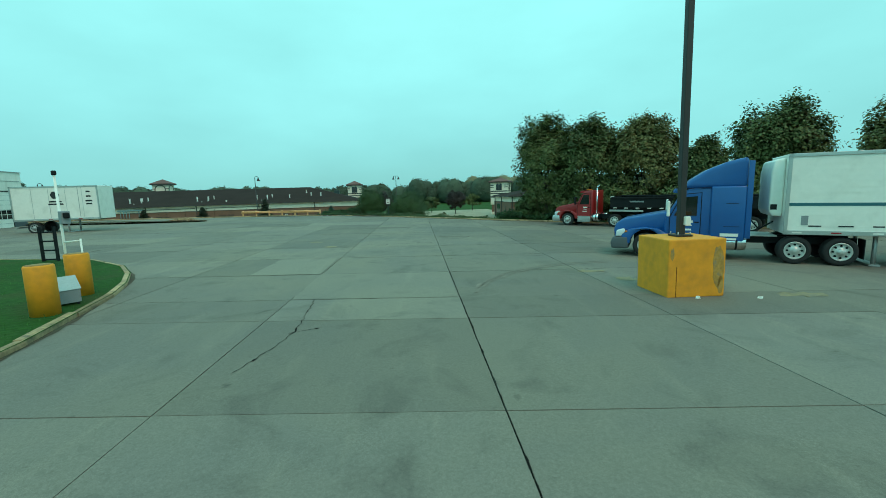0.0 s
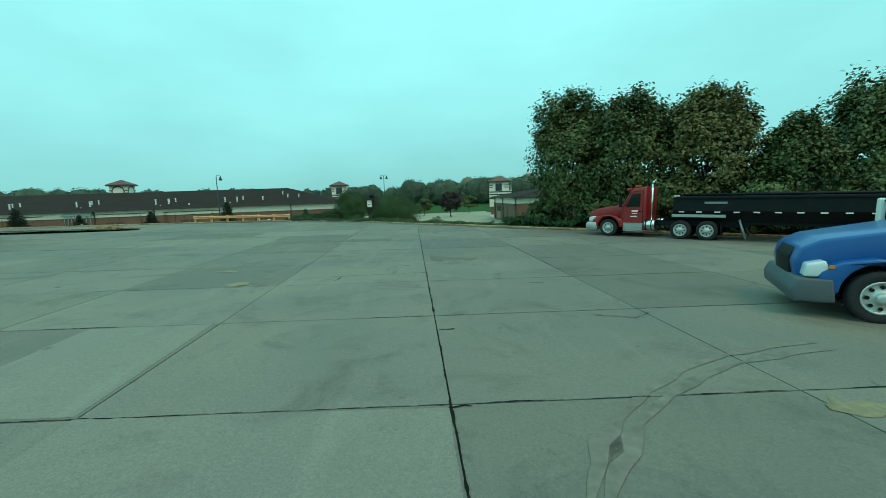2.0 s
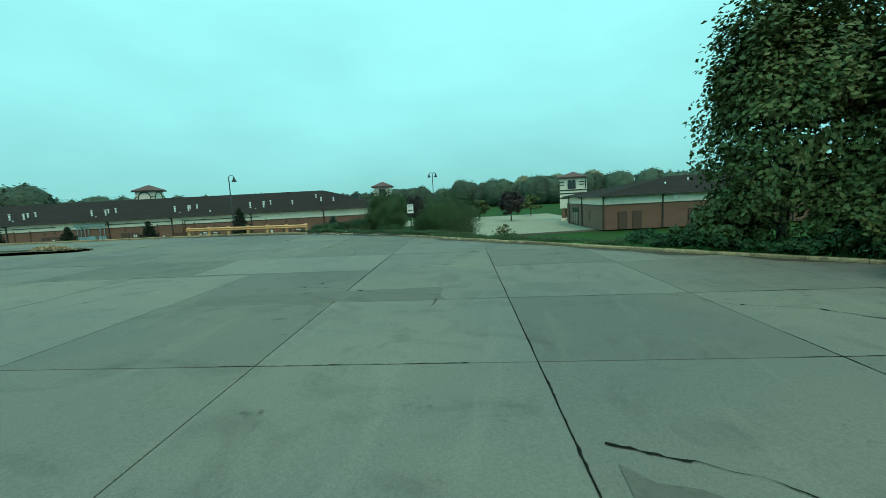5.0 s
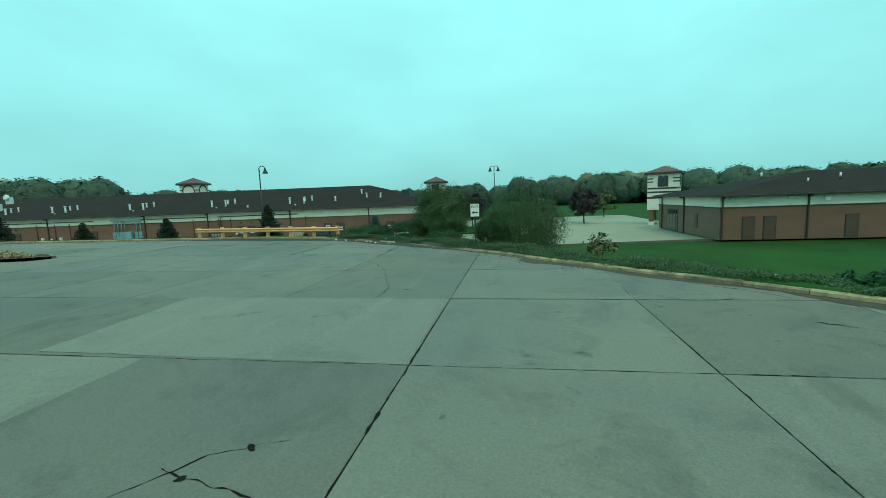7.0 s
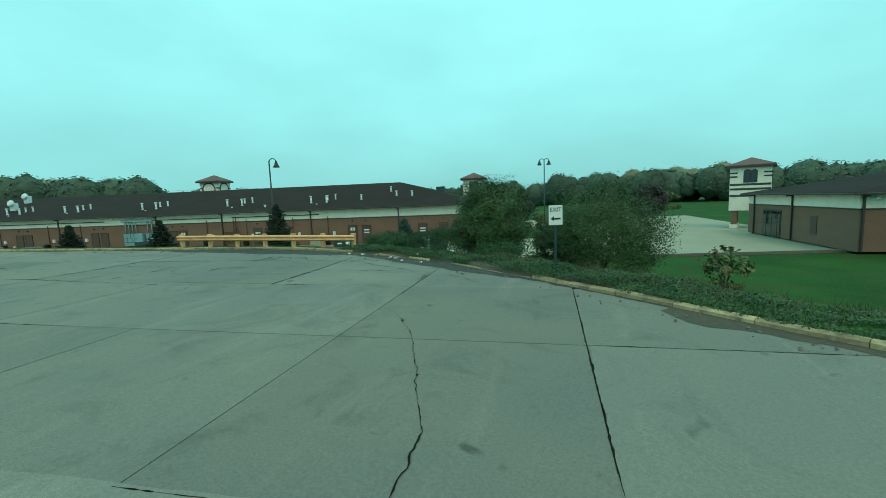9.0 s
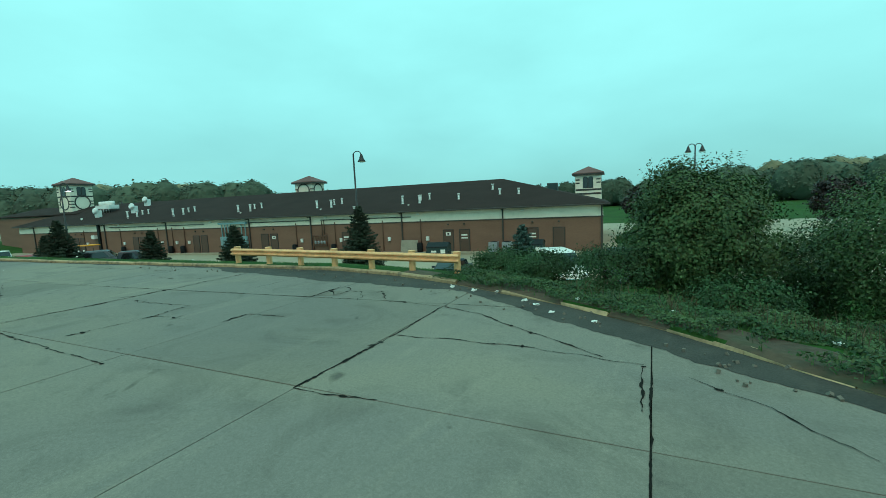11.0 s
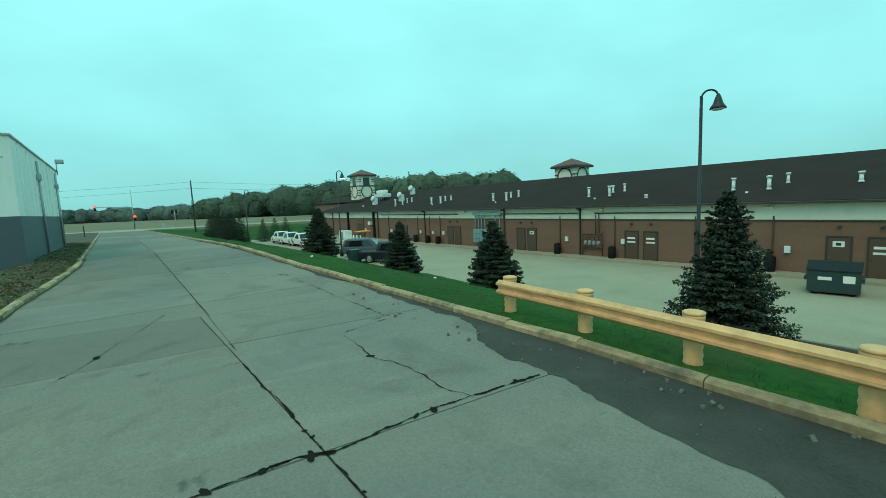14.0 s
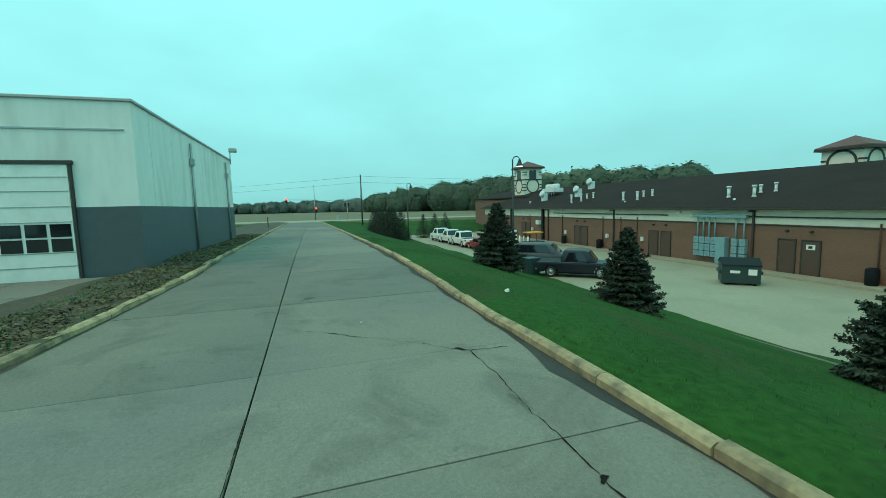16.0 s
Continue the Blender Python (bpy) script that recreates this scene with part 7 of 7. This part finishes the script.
CRACKS_YARD = [
    [(-4.3, 12.9), (-4.1, 11.6), (-3.9, 10.2), (-4.0, 9.2), (-4.2, 8.2)], [(-4.0, 10.1), (-3.5, 10.4)],
    [(-5.2, 25.5), (-3.9, 25.6), (-2.6, 25.8), (-1.1, 26.0)], [(-4.0, 25.6), (-3.95, 25.2), (-4.05, 24.9)],
    [(-1.1, 30.4), (0.2, 29.9), (0.9, 29.2), (1.4, 28.9)], [(0.9, 29.2), (0.7, 28.6)], [(2.0, 37.2), (3.2, 36.0), (4.6, 35.6), (6.4, 33.4)], [(6.0, 31.6), (7.4, 29.4), (8.2, 28.9)],
    [(2.6, 20.5), (3.4, 20.2), (3.9, 20.6)],
    [(-8.7, 37.6), (-8.0, 38.9), (-7.3, 39.3)], [(-8.3, 38.6), (-7.0, 38.4), (-5.0, 37.5), (-3.6, 37.3)], [(-3.6, 37.3), (-3.7, 36.0)],
]
CRACKS_BEND = [
    [(-16.6, 56.25), (-15.45, 56.5), (-14.1, 56.65), (-13.2, 56.66), (-12.25, 56.63)], [(-12.25, 56.55), (-12.15, 55.1)], [(-11.65, 56.4), (-10.8, 55.85), (-10.1, 55.05)],
    [(-16.8, 58.5), (-15.7, 58.25), (-15.0, 57.8), (-13.75, 57.2), (-12.85, 56.7)], [(-16.58, 53.7), (-15.9, 53.78), (-15.25, 53.95)],
    [(-19.5, 59.2), (-19.2, 59.2), (-18.95, 58.95), (-18.65, 58.6)], [(-19.55, 59.2), (-19.4, 59.36)],
    [(-20.36, 59.05), (-19.95, 59.08), (-19.5, 58.65), (-19.4, 58.28)], [(-20.95, 59.45), (-20.55, 59.32), (-20.36, 59.05)], [(-20.25, 58.15), (-19.55, 58.3), (-19.35, 58.26)],
    [(-25.6, 55.65), (-25.3, 55.92), (-25.05, 55.68), (-24.65, 55.78), (-23.25, 56.0)], [(-25.5, 55.7), (-25.2, 55.6), (-25.1, 55.8)],
    [(-23.06, 55.0), (-21.8, 55.2)],
]
CRACKS_FINE = [
    [(-11.3, 51.5), (-10.4, 50.2), (-9.0, 47.0), (-8.9, 45.8)],
    [(-29.8, 58.15), (-28.45, 58.25), (-27.8, 58.57), (-26.95, 58.66), (-26.4, 58.9)], [(-30.0, 58.2), (-30.4, 59.2)], [(-28.8, 52.35), (-29.55, 52.7), (-29.8, 53.4)],
    [(-29.9, 53.9), (-31.6, 54.4), (-33.75, 55.0)], [(-39.3, 55.2), (-38.5, 56.8), (-37.65, 58.2), (-37.7, 58.8)],
    [(-37.65, 58.2), (-35.1, 58.6), (-32.8, 58.9), (-30.6, 59.3)], [(-30.5, 58.9), (-30.6, 59.4), (-30.6, 60.0)],
]
# joints and cracks that have broken open into black, crumbled gaps
BROKEN = [
    (0.05, [(-16.86, 58.4), (-16.66, 56.3), (-16.6, 54.55), (-16.58, 53.7)]), (0.06, [(-20.88, 55.4), (-20.95, 56.08), (-19.9, 56.3)]), (0.035, [(-18.75, 58.48), (-16.8, 58.53)]),
    (0.055, [(-26.2, 52.75), (-26.1, 54.9), (-26.25, 56.0), (-26.35, 56.75), (-26.25, 57.1), (-26.5, 58.3), (-26.55, 60.0)]), (0.085, [(-26.3, 56.3), (-26.35, 56.75), (-26.25, 57.1)]),
    (0.045, [(-23.15, 53.3), (-23.06, 54.1), (-23.06, 55.0), (-23.25, 55.6), (-23.25, 56.0)]), (0.035, [(-28.9, 52.45), (-26.1, 52.7), (-24.2, 52.75), (-20.4, 52.9)]),
    (0.06, [(-20.9, 58.0), (-20.98, 58.8), (-21.05, 59.4)]), (0.07, [(-20.94, 58.82), (-20.7, 58.74), (-20.45, 58.49), (-20.35, 58.71), (-20.36, 59.05)]),
    (0.03, [(-29.35, 56.42), (-26.5, 56.97), (-25.25, 57.2), (-23.3, 57.57), (-20.9, 58.03)]), (0.03, [(-23.75, 60.0), (-23.68, 58.3)]),
]


def cracks():
    bm = bmesh.new()
    for c in CRACKS_YARD + CRACKS_BEND + CRACKS_FINE:
        line = wander(c)
        ribbon(bm, line, random.uniform(0.018, 0.036) * (0.6 if c in CRACKS_FINE else 1), 0.008, 0.7)
        for x, y in random.sample(line, max(1, len(line) // 22)):
            spall(bm, x, y, random.uniform(0.02, 0.06))
    for w, c in BROKEN:
        line = wander(c, 0.05, 0.006)
        ribbon(bm, line, w, 0.0085, 0.8)
        for x, y in random.sample(line, max(1, len(line) // 16)):
            spall(bm, x + random.gauss(0, 0.02), y + random.gauss(0, 0.02), random.uniform(0.4, 1.1) * w)
    # ragged, opened-up stretches of the main joints
    for k, y0, y1 in ((0, 5, 13), (0, 13.5, 19.7), (0, 21, 28), (0, 28.5, 36), (-1, 38, 45.5), (-1, 46, 53.6), (0, 36.5, 44), (-2, 53.4, 57), (1, 26, 34)):
        ribbon(bm, wander([(0.4 + 4.6 * k - 0.059 * y0, y0), (0.4 + 4.6 * k - 0.059 * y1, y1)], 0.08, 0.0035), 0.03, 0.007, 0.8)
    # the same joint jogs sideways at two cross joints
    for x, y in ((-0.72, 19.75), (-0.62, 16.65)):
        ribbon(bm, wander([(x, y), (x + 0.3, y + 0.02)]), 0.05, 0.007, 0.6)
    # chipped cross joints
    for y, tilt in CROSS[11:]:
        for x0, x1 in ((-29, -24), (-23, -18), (-17, -12.5), (-11.5, -7.5), (-7, -2.6), (-2.4, 2), (2.4, 8)):
            if random.random() < 0.6:
                ribbon(bm, wander([(x0, y + tilt * x0), (x1, y + tilt * x1)], 0.08, 0.0035), 0.022, 0.007, 0.9)
    ribbon(bm, wander([(-30.1, 56.35), (-37.3, 55.2), (-44.0, 54.1), (-51.0, 52.95)], 0.08, 0.002), 0.015, 0.007, 0.75)
    tagged(part("cracks", bm, JOINT), "dark ragged cracks across the concrete", "crack", kind="stuff")


cracks()


def patch(name, outline, mat, label, lift=0.006, jag=0.06, step=0.35):
    pts = []
    n = len(outline)
    for i in range(n):
        (ax, ay), (bx, by) = outline[i], outline[(i + 1) % n]
        k = max(1, int(hypot(bx - ax, by - ay) / step))
        pts += [(ax + (bx - ax) * j / k + random.gauss(0, jag), ay + (by - ay) * j / k + random.gauss(0, jag)) for j in range(k)]
    bm = bmesh.new()
    bm.faces.new([bm.verts.new((x, y, lot_height(x) + lift)) for x, y in pts])
    bmesh.ops.triangulate(bm, faces=bm.faces)
    return tagged(part(name, bm, mat), label, "patch", kind="structure")


kerb_in = [p for p in NORTH_KERB[8:18]]
gut = fine_line(kerb_in, 0.12)
GUTTER_EDGE = [(-33.6, 59.75), (-31.5, 60.15), (-29.4, 60.45), (-27.8, 59.9), (-26.6, 60.2), (-25.2, 60.05), (-23.9, 60.1), (-22.8, 59.95), (-21.85, 59.88), (-21.0, 60.15), (-19.4, 60.05), (-17.4, 60.25), (-16.4, 59.85),
               (-15.8, 59.45), (-14.9, 58.9), (-14.0, 58.4), (-12.7, 57.8), (-11.3, 56.9), (-10.5, 56.6), (-9.6, 56.2), (-8.6, 55.75), (-7.0, 54.55), (-5.4, 53.3), (-2.85, 51.15)]
shore = [Vector((*p, 0)) for p in fine_line(GUTTER_EDGE, 0.06)]
edge = []
for i, (x, y) in enumerate(gut):
    a, b = gut[max(0, i - 1)], gut[min(len(gut) - 1, i + 1)]
    dx, dy = b[0] - a[0], b[1] - a[1]
    n = hypot(dx, dy)
    w = min((q - Vector((x, y, 0))).length for q in shore)
    w = max(0.1, w + 0.12 * noise.noise((x * 1.7, y * 1.7, 1)) + 0.06 * noise.noise((x * 6, y * 6, 2)))
    edge.append((x - dy / n * w, y + dx / n * w))
gb = bmesh.new()
rows = []
for (ax, ay), (bx, by) in zip(gut, edge):
    row = []
    for f in (0.0, 0.5, 1.0):
        x, y = ax + (bx - ax) * f + (random.gauss(0, 0.02) if f == 1 else 0), ay + (by - ay) * f + (random.gauss(0, 0.02) if f == 1 else 0)
        row.append(gb.verts.new((x, y, lot_height(x) + (0.0075 if f < 1 else 0.004))))
    rows.append(row)
for ra, rb in zip(rows, rows[1:]):
    for j in range(2):
        gb.faces.new((ra[j], rb[j], rb[j + 1], ra[j + 1]))
bmesh.ops.recalc_face_normals(gb, faces=gb.faces)
if sum(f.normal.z for f in gb.faces) < 0:
    bmesh.ops.reverse_faces(gb, faces=gb.faces)
tagged(part("gutter", gb, ASPHALT), "crumbling dark asphalt gutter along the kerb", "patch", kind="structure")
patch("pale_slab", [(-7.75, 16.6), (-5.25, 16.65), (-5.55, 20.45), (-8.0, 20.3)], PALE_CONCRETE, "paler replaced slab in the yard", 0.005, 0.01)
patch("pale_slab", [(-4.95, 13.0), (-0.42, 13.0), (-0.62, 16.65), (-5.2, 16.6)], PALE_CONCRETE, "paler replaced slab in the yard", 0.005, 0.01)
patch("pale_slab", [(-13.6, 41.0), (-6.7, 41.55), (-6.95, 45.9), (-8.9, 45.75), (-14.2, 45.1)], PALE_CONCRETE, "paler replaced slab in the yard", 0.005, 0.01)
patch("pale_slab", [(-6.92, 45.95), (-2.34, 46.46), (-2.58, 50.85), (-7.14, 50.29)], PALE_CONCRETE, "paler replaced slab in the yard", 0.005, 0.01)
patch("worn_patch", [(-1.15, 30.0), (0.9, 29.1), (0.7, 28.7), (-1.05, 28.65)], PATCH, "dark worn patch in the concrete", 0.006)
patch("worn_patch", [(-10.9, 37.3), (-11.3, 41.3), (-6.7, 41.5), (-6.45, 37.9), (-8.6, 37.6)], DARK_CONCRETE, "dark worn slab in the yard", 0.0045, 0.02)
patch("worn_patch", [(-10.4, 36.6), (-3.5, 36.75), (-3.7, 38.3), (-6.4, 37.9), (-10.8, 38.6)], DARK_CONCRETE, "dark band of worn concrete across the yard", 0.004, 0.03)
patch("worn_patch", [(-20.95, 58.2), (-20.9, 58.8), (-20.45, 58.95), (-20.2, 58.4)], PATCH, "broken concrete hole", 0.006)
for x, y, a, b in ((5.1, 15.0, 0.34, 0.28), (4.4, 16.4, 0.5, 0.2), (-8.5, 27.1, 0.4, 0.25), (-7.0, 24.7, 0.35, 0.3), (8.6, 12.6, 0.7, 0.25)):
    patch("yellow_mark", [(x + a * cos(t), y + b * sin(t)) for t in np.linspace(0, 2 * pi, 9)[:-1]], WORN_MARK, "worn yellow paint mark on the concrete", 0.006, 0.07, 0.1)
TYRE = material("tyre_mark", (0.19, 0.153, 0.12), 0.9, vary=0.3, fine=6, coarse=1.5, bump=0)
sk = bmesh.new()
for off in (0, 0.32):
    arc_pts = [(6.4 - 5.6 * sin(a) * 1.15, 18.6 - off - 6.2 * (1 - cos(a))) for a in np.linspace(0.1, 1.35, 26)]
    ribbon(sk, arc_pts, 0.2, 0.0055, 0.25)
tagged(part("tyre_marks", sk, TYRE), "faint curved tyre marks", "marks", kind="stuff")


def litter(x, y, s, on_bank=False):
    z = (land_height(x, y) + 0.06) if on_bank else lot_height(x) + 0.01
    t = bmesh.new()
    bmesh.ops.create_icosphere(t, subdivisions=2, radius=s)
    for v in t.verts:
        q = v.co / s
        v.co *= 1 + 0.9 * noise.noise(q * 1.6 + Vector((x, y, 0))) + 0.35 * random.uniform(-1, 1)
        v.co.x *= 1.25
        v.co.z = max(0, v.co.z * 0.7 + s * 0.3)
    ob = part("litter", t, PAPER)
    ob.matrix_world = pose(x, y, z)
    tagged(ob, "crumpled white paper litter on the ground", "litter", "scattered litter")


for x, y, s, bank in ((5.75, 12.36, 0.1, 0), (7.3, 12.28, 0.09, 0), (-16.2, 60.45, 0.1, 0), (-14.8, 59.45, 0.1, 0), (-14.3, 58.95, 0.08, 0), (-13.3, 58.55, 0.09, 0), (-5.5, 56.6, 0.12, 1), (-16.9, 60.35, 0.12, 0), (-15.2, 59.75, 0.1, 0), (-13.9, 59.75, 0.09, 1), (-17.7, 60.55, 0.11, 0), (-38.2, 51.1, 0.11, 0), (-40.9, 59.75, 0.1, 1), (-34.5, 62.45, 0.09, 1), (-1.2, 53.45, 0.1, 1), (2.3, 49.9, 0.12, 1), (-9.6, 58.45, 0.09, 1), (-36.5, 50.75, 0.08, 0), (-11.9, 59.25, 0.1, 1), (-39.5, 56.45, 0.035, 0)):
    litter(x, y, s * 0.55, bank)


def rubble():
    bm = bmesh.new()
    rng = np.random.default_rng(4)
    for _ in range(420):
        x = rng.uniform(-62, -29.3)
        y = 51.6 + (x + 32) * 0.165 - 3.6 * rng.uniform() ** 1.6
        if near_line(SOUTH_KERB, x, y)[0] < 0.15 or y < 48.6 + (x + 48) * 0.17:
            continue
        s = rng.uniform(0.02, 0.085)
        box(bm, (x, y, verge_height(x, y) + s * 0.3), (s * rng.uniform(0.8, 2), s * rng.uniform(0.8, 2), s), 0, Euler(rng.uniform(0, 3, 3)).to_matrix().to_4x4())
    for _ in range(150):
        i = rng.integers(len(gut))
        x, y = gut[i][0] + rng.normal(0, 0.3), gut[i][1] - rng.uniform(0.05, 1.2)
        s = rng.uniform(0.015, 0.05)
        box(bm, (x, y, lot_height(x) + s * 0.4), (s * 1.5, s, s), 0, Euler(rng.uniform(0, 3, 3)).to_matrix().to_4x4())
    tagged(part("rubble", bm, PATCH), "small broken concrete rubble and stones", "rubble", kind="stuff")


rubble()


# dirt and leaf litter washed up along the kerbs
def kerb_dirt(line, side, wide, mat, name, label, seed):
    pts = fine_line(line, 0.4)
    near_pts, far_pts = [], []
    for i, (x, y) in enumerate(pts):
        a, b = pts[max(0, i - 1)], pts[min(len(pts) - 1, i + 1)]
        dx, dy = b[0] - a[0], b[1] - a[1]
        n = hypot(dx, dy)
        w = wide * max(0.06, 0.5 + 1.1 * noise.noise((x * 0.45, y * 0.45, seed)) + 0.3 * noise.noise((x * 2, y * 2, seed)))
        near_pts.append((x, y))
        far_pts.append((x - side * dy / n * w, y + side * dx / n * w))
    bm = bmesh.new()
    ra = [bm.verts.new((x, y, lot_height(x) + 0.0085)) for x, y in near_pts]
    rb = [bm.verts.new((x, y, lot_height(x) + 0.0085)) for x, y in far_pts]
    for i in range(len(ra) - 1):
        bm.faces.new((ra[i], ra[i + 1], rb[i + 1], rb[i]))
    tagged(part(name, bm, mat), label, "dirt", kind="stuff")


kerb_dirt(NORTH_KERB[2:10], 1, 0.9, DIRT, "kerb_dirt", "brown dirt and leaf litter along the kerb", 3)
kerb_dirt(NORTH_KERB[17:22], 1, 0.28, ASPHALT, "gutter_dirt", "dark silt in the road gutter", 4)
kerb_dirt(SOUTH_KERB[:7], -1, 0.13, DIRT, "kerb_dirt", "brown dirt along the verge kerb", 5)
kerb_dirt(LAWN_KERB[1:9], -1, 0.2, DIRT, "kerb_dirt", "brown dirt along the lawn kerb", 6)

# broken edge of the yard near the trees
eb = bmesh.new()
rng_e = np.random.default_rng(12)
for k in range(26):
    x = rng_e.uniform(-3, 13)
    y = 48.0 - (x - 0.8) * 0.78 - rng_e.uniform(0.3, 4.5)
    a = rng_e.uniform(-0.9, 0.5)
    ln = rng_e.uniform(0.5, 2.2)
    ribbon(eb, wander([(x, y), (x + ln * cos(a) * 0.6, y + ln * sin(a) * 0.4), (x + ln * cos(a), y + ln * sin(a))], 0.08, 0.02), rng_e.uniform(0.012, 0.024), 0.008, 0.8)
tagged(part("edge_cracks", eb, JOINT), "broken, cracked edge of the yard", "crack", kind="stuff")
heap = bmesh.new()
for k in range(130):
    a, d = rng_e.uniform(0, 2 * pi), rng_e.uniform() ** 0.7
    x, y = -31.2 + 1.7 * d * cos(a), 51.1 + 0.6 * d * sin(a)
    s = rng_e.uniform(0.03, 0.14)
    box(heap, (x, y, lot_height(x) + 0.16 + 0.28 * (1 - d)), (s * 1.8, s, s * 0.6), 0, Euler(rng_e.uniform(0, 3, 3)).to_matrix().to_4x4())
tagged(part("debris_heap", heap, KERB), "heap of broken concrete and dirt on the island's tip", "rubble", kind="stuff")


# ---- concrete slabs, last ----
paving("yard", LOT, lot_cuts, "grey concrete yard of large cracked slabs", CONCRETE, lambda x, y: -45 < x < 32 and y > -6)
paving("road", ROAD, road_cuts, "grey concrete road of jointed slabs", CONCRETE, lambda x, y: x > -90)
